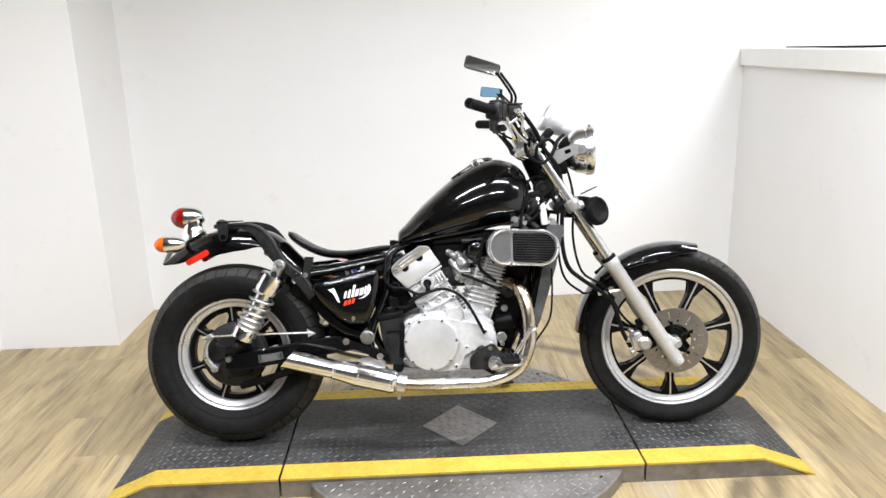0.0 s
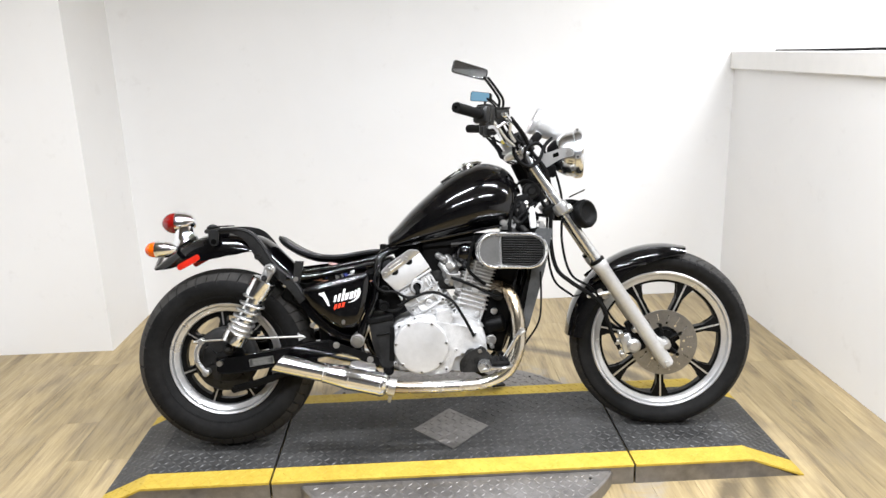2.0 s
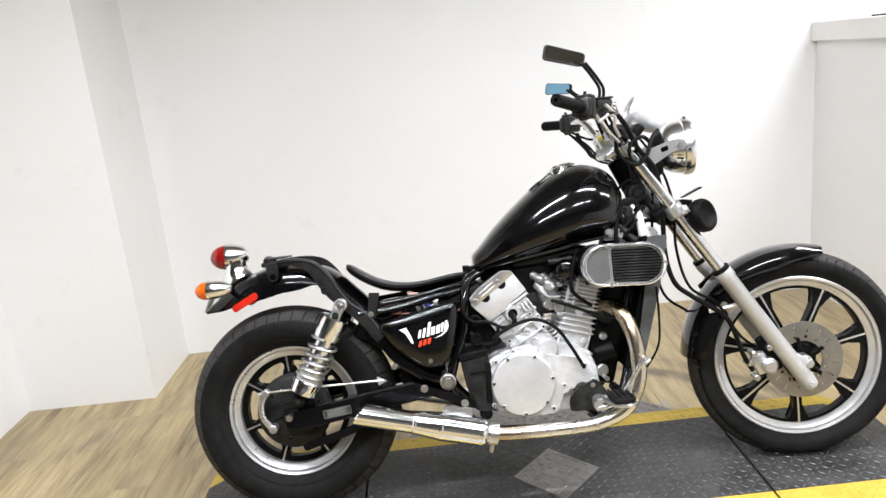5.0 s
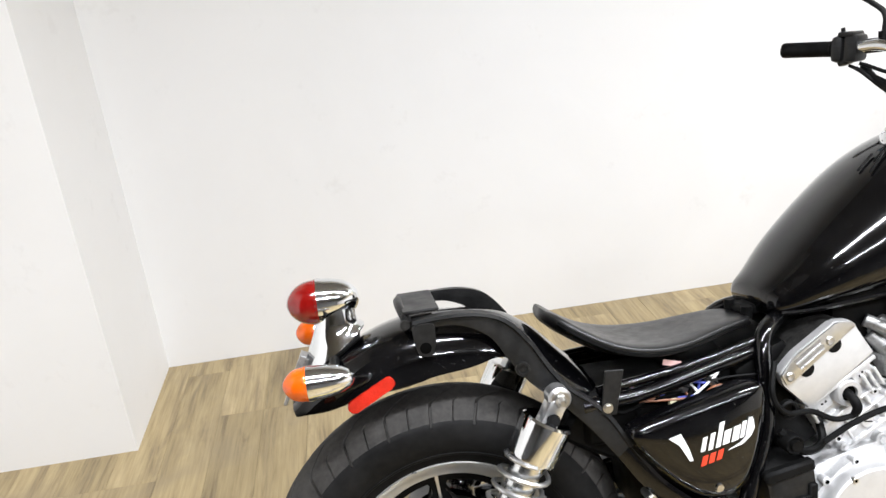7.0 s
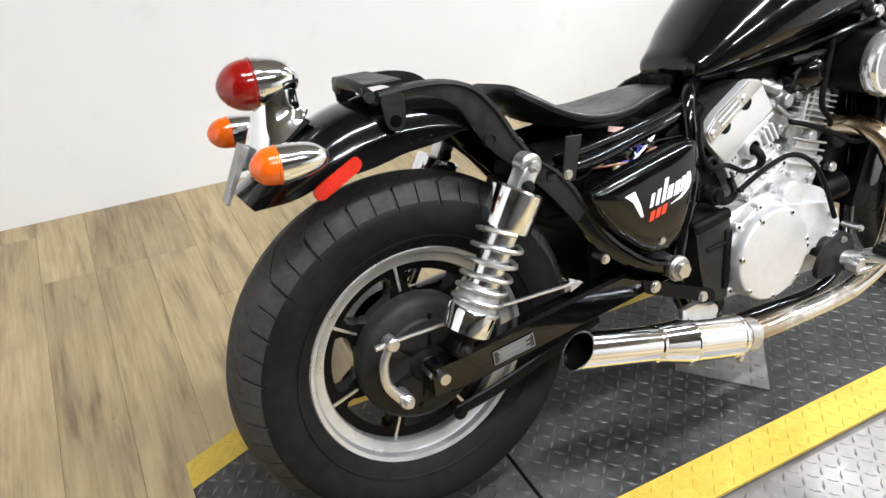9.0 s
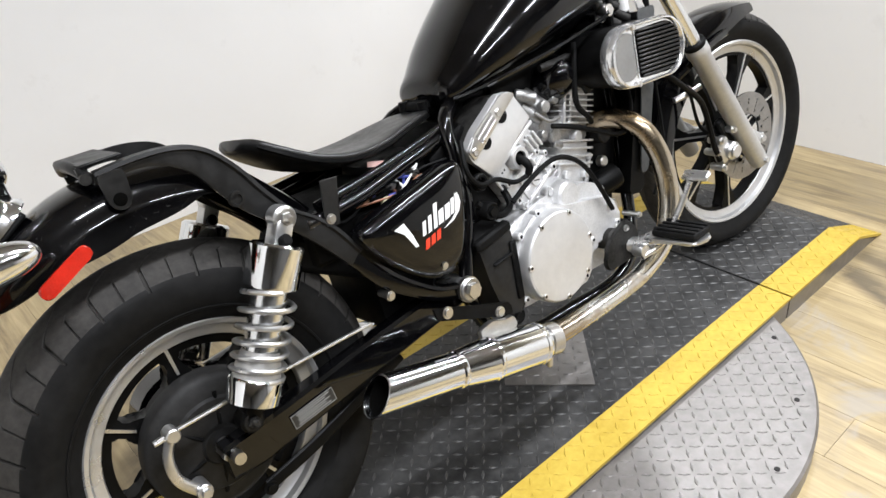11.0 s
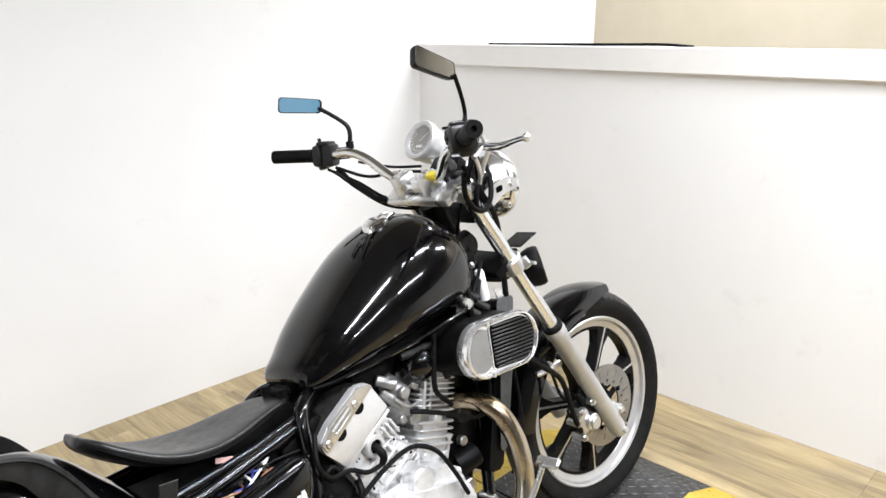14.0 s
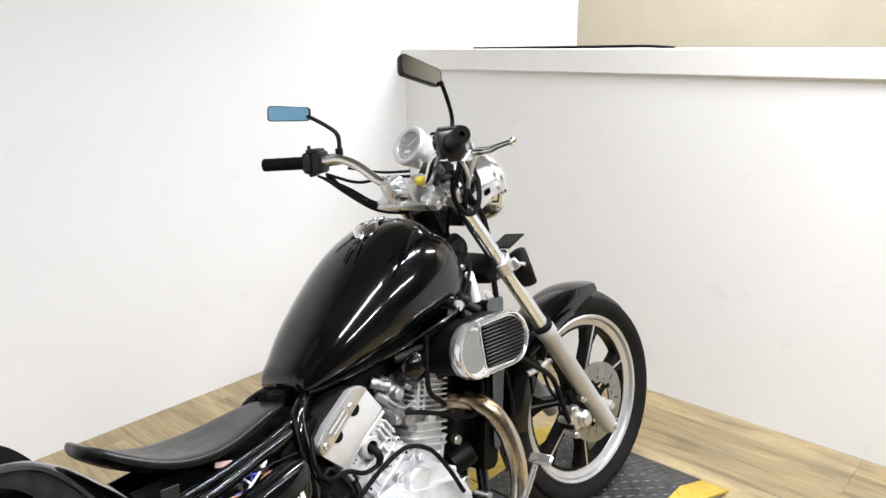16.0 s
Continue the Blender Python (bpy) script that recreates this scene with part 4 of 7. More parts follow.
part("tank_mount", bm, PLASTIC, tank)

# frame
def frame_tube(pts, r, label="", mat=None, flat=1.0):
    bm = bmesh.new()
    tube(bm, pts, r, 10, 5, 0, flat)
    return part("frame_tube", bm, mat or PAINT, bike, label)


for s in (-1, 1):
    frame_tube([(-0.20, s * 0.05, 0.70), (-0.262, s * 0.09, 0.672), (-0.278, s * 0.115, 0.600), (-0.290, s * 0.13, 0.52), (-0.330, s * 0.145, 0.43), (-0.345, s * 0.15, 0.36), (-0.315, s * 0.148, 0.285), (-0.24, s * 0.150, 0.226), (-0.10, s * 0.152, 0.212), (0.08, s * 0.150, 0.214), (0.165, s * 0.125, 0.27), (0.22, s * 0.085, 0.42), (0.255, s * 0.055, 0.60), (0.27, s * 0.03, 0.80)], 0.015)
    frame_tube([(-0.255, s * 0.085, 0.652), (-0.38, s * 0.10, 0.632), (-0.50, s * 0.108, 0.612), (-0.60, s * 0.112, 0.608)], 0.013)
    frame_tube([(-0.262, s * 0.085, 0.668), (-0.36, s * 0.095, 0.652), (-0.46, s * 0.10, 0.638), (-0.57, s * 0.105, 0.628)], 0.008)
frame_tube([(-0.20, 0, 0.71), (0.0, 0, 0.78), (0.18, 0, 0.87), (0.25, 0, 0.90)], 0.022)
bm = bmesh.new()
cyl(bm, (0.255, 0, 1.0), (0.325, 0, 0.845), 0.034, None, 24, 0, 0.003)
part("steering_head", bm, SATIN, bike)
bm = bmesh.new()
cyl(bm, (-0.352, 0.17, 0.385), (-0.352, -0.172, 0.385), 0.0225, None, 24, 0, 0.002)
part("pivot_boss", bm, POLISHED, bike, "polished swing arm pivot cap")
bm = bmesh.new()
bolt_at(bm, (-0.352, -0.170, 0.385), r=0.015, h=0.012)
cyl(bm, (-0.352, -0.158, 0.385), (-0.352, -0.166, 0.385), 0.0245, None, 28)
part("pivot_bolt", bm, STEEL, bike)
bm = bmesh.new()
prism(bm, rounded([(-0.452, 0.396), (-0.278, 0.326), (-0.276, 0.300), (-0.300, 0.306), (-0.447, 0.370)], 0.006), 0.006, side(-0.176), 0.001)
part("muffler_bracket", bm, SATIN, bike, "black muffler bracket strap")
for x, z in ((-0.424, 0.376), (-0.309, 0.320)):
    bm = bmesh.new()
    bolt_at(bm, (x, -0.182, z), r=0.0085)
    part("bracket_bolt", bm, STEEL, bike)
bm = bmesh.new()
prism(bm, rounded([(-0.378, 0.318), (-0.345, 0.323), (-0.318, 0.311), (-0.292, 0.309), (-0.288, 0.284), (-0.374, 0.294)], 0.007), 0.012, side(-0.190), 0.002)
part("muffler_tab", bm, STEEL, bike, "pale bent muffler tab")
for p in ((-0.562, -0.128, 0.606), (-0.508, -0.150, 0.444), (-0.397, -0.168, 0.455), (-0.419, -0.105, 0.610), (-0.366, -0.105, 0.614)):
    bm = bmesh.new()
    bolt_at(bm, p, r=0.0066, h=0.006)
    cyl(bm, (p[0], p[1] + 0.03, p[2]), p, 0.007, None, 10)
    part("frame_bolt", bm, STEEL, bike)
bm = bmesh.new()
prism(bm, [(-0.574, 0.596), (-0.548, 0.592), (-0.530, 0.668), (-0.562, 0.671)], 0.004, side(-0.125), 0.001)
part("tool_tab", bm, WORNBLACK, bike)
bm = bmesh.new()
box(bm, (0.24, 0.16, 0.10), pose(-0.47, 0, 0.565), 0.01)
box(bm, (0.16, 0.14, 0.06), pose(-0.55, 0, 0.52, 0, 30, 0), 0.01)
part("electrics_tray", bm, PLASTIC, bike)
bm = bmesh.new()
prism(bm, rounded([(-0.500, 0.575), (-0.355, 0.575), (-0.355, 0.345), (-0.492, 0.345)], 0.012), 0.17, side(0.085), 0.004)
part("inner_fender", bm, PLASTIC, bike, "black inner fender ahead of the wheel")
# wiring under the seat
rng = random.Random(3)
for col, nm in ((plain("wire_blue", (0.05, 0.07, 0.35), 0.5), 2), (plain("wire_brown", (0.25, 0.10, 0.05), 0.5), 2), (PLASTIC, 4), (WHITE, 1)):
    for _ in range(nm):
        bm = bmesh.new()
        x0 = rng.uniform(-0.54, -0.40)
        pts = [(x0, -0.09, 0.62)]
        for k in range(4):
            pts.append((x0 + rng.uniform(-0.02, 0.05) * (k + 1), -0.10 - rng.uniform(0, 0.012), 0.625 - rng.uniform(0.0, 0.045)))
        tube(bm, pts, 0.0025, 6, 4)
        part("wire", bm, col, bike)

bm = bmesh.new()
box(bm, (0.034, 0.002, 0.010), pose(-0.432, -0.094, 0.652, 0, 16, 0), 0.0008)
part("paper_tag", bm, plain("pink_tag", (0.62, 0.40, 0.37), 0.6), bike, "small pink tag under the seat")
bm = bmesh.new()
box(bm, (0.012, 0.010, 0.018), pose(-0.440, -0.104, 0.588, 0, 12, 0), 0.002)
part("wire_connector", bm, plain("pale_connector", (0.60, 0.56, 0.38), 0.5), bike)
bm = bmesh.new()
lathe(bm, [(0.010, 0.004), (0.014, 0.005), (0.017, 0.002), (0.017, -0.006), (0.010, -0.006)], side(-0.140) @ pose(-0.251, 0.555, 0), 28, True)
part("hose_ring", bm, PLASTIC, bike)

# side covers
SC = rounded([(-0.548, 0.571), (-0.505, 0.585), (-0.330, 0.622), (-0.305, 0.620), (-0.300, 0.585), (-0.318, 0.500), (-0.338, 0.450), (-0.365, 0.428), (-0.410, 0.428), (-0.450, 0.452), (-0.505, 0.505)], 0.028, 5)
for s in (-1, 1):
    bm = bmesh.new()
    m = side(s * 0.140 + (0.0 if s < 0 else 0.03))
    cx, cz = -0.41, 0.535
    def inset(k):
        return [(cx + (x - cx) * k, cz + (z - cz) * k) for x, z in SC]
    rows = [ring(bm, [m @ Vector((x, z, h)) for x, z in inset(k)]) for k, h in (((1.0, -0.01), (1.0, 0.010), (0.985, 0.018), (0.94, 0.025), (0.80, 0.030), (0.5, 0.033), (0.2, 0.034)) if s < 0 else ((1.0, 0.04), (1.0, 0.020), (0.985, 0.012), (0.94, 0.005), (0.80, 0.0), (0.5, -0.003), (0.2, -0.004)))]
    skin(bm, rows)
    cov = part("side_cover", bm, PAINT, bike, "gloss black side cover with white and red emblem", True, 50)
    if s < 0:
        em = side(-0.1728)
        # emblem: slanted white strokes over a small red block
        def emblem_bar(poly):
            bm = bmesh.new()
            prism(bm, poly, 0.0018, em)
            part("emblem_bar", bm, WHITE, cov, "", False)
        # a solid wedge, a row of slanted strokes that climbs, and a tail that sweeps back under them
        emblem_bar([(-0.480, 0.556), (-0.459, 0.561), (-0.447, 0.534), (-0.441, 0.512), (-0.447, 0.512), (-0.463, 0.542)])
        for x, z, w, h in ((-0.428, 0.524, 0.008, 0.024), (-0.415, 0.525, 0.008, 0.028), (-0.402, 0.527, 0.0085, 0.042), (-0.390, 0.530, 0.012, 0.024), (-0.374, 0.533, 0.012, 0.025), (-0.359, 0.537, 0.007, 0.027), (-0.349, 0.540, 0.007, 0.029)):
            emblem_bar([(x, z), (x + w, z + 0.2 * w), (x + w + 0.24 * h, z + h + 0.2 * w), (x + 0.24 * h, z + h)])
        emblem_bar([(-0.342, 0.571), (-0.334, 0.566), (-0.333, 0.552), (-0.340, 0.538), (-0.356, 0.526), (-0.380, 0.520), (-0.359, 0.529), (-0.345, 0.541), (-0.340, 0.553)])
        for k in range(3):
            x = -0.429 + 0.0135 * k
            bm = bmesh.new()
            prism(bm, [(x, 0.499 + 0.003 * k), (x + 0.0095, 0.501 + 0.003 * k), (x + 0.0145, 0.518 + 0.003 * k), (x + 0.005, 0.516 + 0.003 * k)], 0.0018, em)
            part("emblem_block", bm, REDDECAL, cov, "small red emblem block", False)

# ---- front end ----
def on_fork(z, y=0.0):
    return Vector((0.258 + (1.045 - z) * 0.640, y, z))


for s in (-1, 1):
    y = s * 0.113
    bm = bmesh.new()
    a, b = on_fork(0.245, y), on_fork(0.632, y)
    d = (b - a).normalized()
    m = Matrix.Translation(a) @ d.to_track_quat("Z", "Y").to_matrix().to_4x4()
    L = (b - a).length
    lathe(bm, [(0.0, 0.0), (0.017, 0.0), (0.023, 0.006), (0.0255, 0.03), (0.0255, L - 0.035), (0.0285, L - 0.030), (0.0285, L - 0.008), (0.026, L), (0.0, L)], m, 32)
    box(bm, (0.055, 0.034, 0.050), pose(0.735, y, 0.323, 0, 33, 0), 0.008, 2)
    cyl(bm, on_fork(0.262, y + s * 0.02), on_fork(0.262, y + s * 0.034), 0.008, None, 6)
    leg = steered(part("fork_slider", bm, FORK, bike, "silver painted fork slider"))
    bm = bmesh.new()
    cyl(bm, on_fork(0.625, y), on_fork(1.05, y), 0.0195, None, 28, 0, 0.002)
    steered(part("fork_tube", bm, SOFTCHROME, bike, "chrome fork tube"))
    bm = bmesh.new()
    cyl(bm, on_fork(0.628, y), on_fork(0.640, y), 0.0275, None, 28, 0, 0.002)
    part("dust_seal", bm, PLASTIC, leg)
    bm = bmesh.new()
    c = on_fork(0.828, y)
    dd = (on_fork(0.9) - on_fork(0.8)).normalized()
    cyl(bm, c - dd * 0.020, c + dd * 0.020, 0.029, None, 24, 0, 0.003)
    box(bm, (0.022, 0.022, 0.028), Matrix.Translation(c) @ pose(0.024, s * 0.022, 0, 0, -32, 45 * s), 0.003)
    cyl(bm, c + Vector((0.03, s * 0.01, 0.0)), c + Vector((0.03, s * 0.05, 0.0)), 0.005, None, 8)
    steered(part("fork_clamp", bm, POLISHED, bike, "polished fork clamp"))
    bm = bmesh.new()
    c = on_fork(1.03, y)
    cyl(bm, c - dd * 0.018, c + dd * 0.016, 0.028, None, 24, 0, 0.003)
    cyl(bm, c + dd * 0.012, c + dd * 0.030, 0.018, None, 6, 0, 0.002)
    steered(part("top_clamp", bm, POLISHED, bike))
    # headlight ear
    bm = bmesh.new()
    prism(bm, rounded([(0.322, 1.000), (0.340, 1.020), (0.415, 1.044), (0.448, 1.034), (0.446, 1.010), (0.405, 1.004), (0.350, 0.972), (0.336, 0.978)], 0.008), 0.005, side(s * 0.104 + 0.0025), 0.001)
    ear = steered(part("headlight_ear", bm, POLISHED, bike, "polished headlight bracket"))
    bm = bmesh.new()
    prism(bm, rounded([(0.374, 1.006), (0.395, 1.012), (0.393, 1.026), (0.372, 1.020)], 0.004), 0.0075, side(s * 0.104 + 0.0038))
    part("ear_hole", bm, GAP, ear)
    bm = bmesh.new()
    bolt_at(bm, (0.430, s * 0.105, 1.024), (0, s, 0), 0.009, 0.008)
    part("ear_bolt", bm, STEEL, ear)
bm = bmesh.new()
box(bm, (0.075, 0.25, 0.028), Matrix.Translation(on_fork(0.828)) @ pose(-0.03, 0, 0, 0, -32, 0), 0.008, 2)
steered(part("lower_yoke", bm, SATIN, bike))
bm = bmesh.new()
box(bm, (0.080, 0.24, 0.022), Matrix.Translation(on_fork(1.028)) @ pose(-0.03, 0, 0, 0, -32, 0), 0.008, 2)
cyl(bm, (0.240, 0, 1.03), (0.233, 0, 1.05), 0.020, None, 6, 0, 0.002)
steered(part("upper_yoke", bm, POLISHED, bike, "polished upper fork yoke"))
bm = bmesh.new()
for s in (-1, 1):
    box(bm, (0.050, 0.046, 0.076), pose(0.226, s * 0.052, 1.043, 0, -22, 0), 0.010, 2)
    cyl(bm, (0.202, s * 0.052 - 0.024, 1.030), (0.202, s * 0.052 - 0.027, 1.030), 0.007, None, 12)
    for dx in (-0.012, 0.012):
        cyl(bm, (0.215 + dx, s * 0.052, 1.078), (0.213 + dx, s * 0.052, 1.086), 0.006, None, 8)
box(bm, (0.030, 0.15, 0.02), pose(0.222, 0, 1.045, 0, -20, 0), 0.006, 2)
steered(part("bar_riser", bm, POLISHED, bike, "polished handlebar risers"))
bm = bmesh.new()
box(bm, (0.024, 0.030, 0.015), pose(0.206, -0.076, 1.072, 0, -30, 15), 0.004)
box(bm, (0.010, 0.014, 0.022), pose(0.212, -0.074, 1.062, 0, -30, 15), 0.002)
steered(part("yellow_tag", bm, TAG, bike, "small yellow plastic tag"))

# axle, disc, caliper
bm = bmesh.new()
cyl(bm, (WX, -0.135, WZ), (WX, 0.135, WZ), 0.009, None, 16)
cyl(bm, (WX, -0.100, WZ), (WX, -0.128, WZ), 0.016, None, 6, 0, 0.002)
cyl(bm, (WX, -0.050, WZ), (WX, -0.098, WZ), 0.020, None, 20)
steered(part("front_axle", bm, POLISHED, bike))
bm = bmesh.new()
N, radii, y0 = 112, [0.060, 0.068, 0.077, 0.084, 0.088, 0.093, 0.097, 0.102, 0.106, 0.120], -0.074
grid = [[(WX + r * math.cos(k * math.tau / N), WZ + r * math.sin(k * math.tau / N)) for k in range(N)] for r in radii]
fr = [[bm.verts.new((x, y0 - 0.0025, z)) for x, z in row] for row in grid]
bk = [[bm.verts.new((x, y0 + 0.0025, z)) for x, z in row] for row in grid]
gone = set()
for k in range(N):
    if k % 8 in (0, 1):
        gone.add((1, k))
    if k % 14 == 3:
        gone.update(((3, k), (5, k), (7, k)))
    if k % 14 == 10:
        gone.update(((4, k), (6, k)))
for i in range(len(radii) - 1):
    for k in range(N):
        j = (k + 1) % N
        if (i, k) in gone:
            walls = [(i, k, i, j), (i + 1, j, i + 1, k)]
            if (i, j) not in gone:
                walls.append((i, j, i + 1, j))
            if (i, (k - 1) % N) not in gone:
                walls.append((i + 1, k, i, k))
            for a, b, c, d in walls:
                bm.faces.new((fr[a][b], fr[c][d], bk[c][d], bk[a][b]))
            continue
        bm.faces.new((fr[i][k], fr[i][j], fr[i + 1][j], fr[i + 1][k]))
        bm.faces.new((bk[i][k], bk[i + 1][k], bk[i + 1][j], bk[i][j]))
for i in (0, len(radii) - 1):
    for k in range(N):
        j = (k + 1) % N
        bm.faces.new((fr[i][k], bk[i][k], bk[i][j], fr[i][j]))
part("brake_disc", bm, DISC, front_wheel, "drilled steel brake disc")
bm = bmesh.new()
for k in range(5):
    a = k * math.tau / 5 + 0.5
    tube(bm, [(WX + r * math.cos(a), -0.066, WZ + r * math.sin(a)) for r in (0.03, 0.068)], 0.008, 8, 1)
    bolt_at(bm, (WX + 0.066 * math.cos(a), -0.077, WZ + 0.066 * math.sin(a)), r=0.005, h=0.004)
lathe(bm, [(0.0, 0.0), (0.045, 0.0), (0.045, 0.012), (0.0, 0.016)], pose(WX, -0.05, WZ, 90), 32)
part("disc_carrier", bm, SATIN, front_wheel)
bm = bmesh.new()
box(bm, (0.060, 0.034, 0.090), pose(0.640, -0.076, 0.330, 0, -18, 0), 0.010, 2)
box(bm, (0.030, 0.020, 0.12), pose(0.655, -0.092, 0.356, 0, -28, 0), 0.005)
steered(part("caliper_bracket", bm, SATIN, bike))
bm = bmesh.new()
cyl(bm, (0.646, -0.085, 0.323), (0.646, -0.128, 0.323), 0.025, None, 28, 0, 0.005)
cyl(bm, (0.646, -0.128, 0.323), (0.646, -0.134, 0.323), 0.018, None, 20, 0, 0.002)
box(bm, (0.045, 0.030, 0.070), pose(0.625, -0.100, 0.330, 0, -20, 0), 0.010, 2)
cal = steered(part("brake_caliper", bm, POLISHED, bike, "polished front brake caliper"))
for x, z in ((0.602, 0.363), (0.607, 0.288), (0.587, 0.336), (0.650, 0.380)):
    bm = bmesh.new()
    cyl(bm, (x, -0.08, z), (x, -0.122, z), 0.010, None, 14, 0, 0.002)
    bolt_at(bm, (x, -0.122, z), r=0.006)
    part("caliper_pin", bm, STEEL, cal)

# front fender
sp = arc(WX, WZ + 0.004, 0.352, 176, 75, 9)
ff = steered(fender("front_fender", [(x, z) for x, z in sp], 0.066, [0.018, 0.024, 0.030, 0.036, 0.034, 0.028, 0.022, 0.016, 0.0, -0.018], PAINT, "gloss black front fender", 0.012, 4, widths=[1, 1, 1, 1, 1, 1, 1, 1, 0.95, 0.74]))
for s in (-1, 1):
    bm = bmesh.new()
    tube(bm, [(0.500, s * 0.072, 0.55), (0.555, s * 0.088, 0.585), (0.64, s * 0.080, 0.610), (0.70, s * 0.072, 0.62)], 0.010, 8, 4, 0, 0.5)
    part("fender_stay", bm, PAINT, ff)
    bm = bmesh.new()
    for x, z in ((0.535, 0.515), (0.552, 0.498)):
        bolt_at(bm, (x, s * 0.076, z), (0, s, 0), 0.008, 0.008)
    tube(bm, [(0.49, s * 0.07, 0.50), (0.53, s * 0.082, 0.507), (0.57, s * 0.086, 0.515)], 0.008, 8, 3)
    part("stay_bolt", bm, STEEL, ff)

# headlight
HL = pose(0.450, 0.008, 1.016, 0, 90, 0)
bm = bmesh.new()
lathe(bm, [(0.0, -0.075), (0.020, -0.074), (0.045, -0.066), (0.066, -0.048), (0.078, -0.022), (0.082, 0.004), (0.086, 0.006), (0.0885, 0.014), (0.0885, 0.030), (0.085, 0.036), (0.080, 0.036), (0.078, 0.030), (0.0, 0.030)], HL, 56)
hl = steered(part("headlight", bm, SOFTCHROME, bike, "round chrome headlight"))
bm = bmesh.new()
lathe(bm, [(0.079, 0.031), (0.060, 0.040), (0.030, 0.046), (0.0, 0.048)], HL, 48)
part("headlight_lens", bm, GLASS, hl, "clear headlight lens")
bm = bmesh.new()
box(bm, (0.020, 0.006, 0.005), pose(0.435, -0.0795, 0.983, 0, 10, 0), 0.001)
part("adjuster_slot", bm, GAP, hl)
for x, y, z, r in ((0.462, -0.088, 1.006, 0.0075), (0.446, -0.0715, 0.966, 0.007), (0.472, 0.0, 1.106, 0.006)):
    bm = bmesh.new()
    cyl(bm, (x, y + 0.012, z), (x, y - 0.004, z), r, None, 16, 0, 0.001)
    cyl(bm, (x, y - 0.004, z), (x, y - 0.0046, z), r * 0.5, None, 10, 1)
    part("rim_screw", bm, [STEEL, GAP], hl)
bm = bmesh.new()
lathe(bm, [(0.0, -0.090), (0.03, -0.088), (0.05, -0.07), (0.06, -0.05), (0.0, -0.045)], HL, 32)
box(bm, (0.05, 0.10, 0.05), pose(0.365, 0, 0.96), 0.01)
part("headlight_mount", bm, PLASTIC, hl)

# one bright gauge, set to the left of the head
SPD = pose(0.345, 0.098, 1.136, 0, -62, 4)
bm = bmesh.new()
lathe(bm, [(0.0, -0.098), (0.020, -0.096), (0.031, -0.086), (0.038, -0.062), (0.046, -0.020), (0.0480, 0.0), (0.049, 0.012), (0.0525, 0.016), (0.0530, 0.030), (0.0505, 0.034), (0.044, 0.035), (0.039, 0.032), (0.0375, 0.026), (0.0, 0.026)], SPD, 44)
spd = steered(part("speedometer", bm, BRUSHED, bike, "round silver gauge with grey dial"))
bm = bmesh.new()
lathe(bm, [(0.0378, 0.0262), (0.0, 0.0262)], SPD, 40)
dial = part("dial", bm, DIALFACE, spd, "grey gauge dial", False)
bm = bmesh.new()
for k in range(19):
    a = radians(-130 + k * 260 / 18 + 180)
    box(bm, (0.006 if k % 2 else 0.010, 0.0016, 0.0006), SPD @ Matrix.Rotation(a, 4, "Z") @ pose(0.030, 0, 0.0268))
box(bm, (0.030, 0.0022, 0.0006), SPD @ Matrix.Rotation(radians(310), 4, "Z") @ pose(0.012, 0, 0.0274))
box(bm, (0.007, 0.022, 0.0006), SPD @ pose(-0.016, 0.0, 0.0268))
part("dial_marks", bm, LABELINK, dial, "pale dial ticks", False)
bm = bmesh.new()
box(bm, (0.050, 0.10, 0.030), pose(0.318, 0.0, 1.078, 0, -50, 0), 0.008, 2)
steered(part("indicator_block", bm, PLASTIC, bike))
bm = bmesh.new()
tube(bm, [(0.285, 0.02, 1.045), (0.31, 0.02, 1.075), (0.345, 0.09, 1.10)], 0.012, 8, 3, 0, 0.5)
steered(part("gauge_bracket", bm, POLISHED, bike))

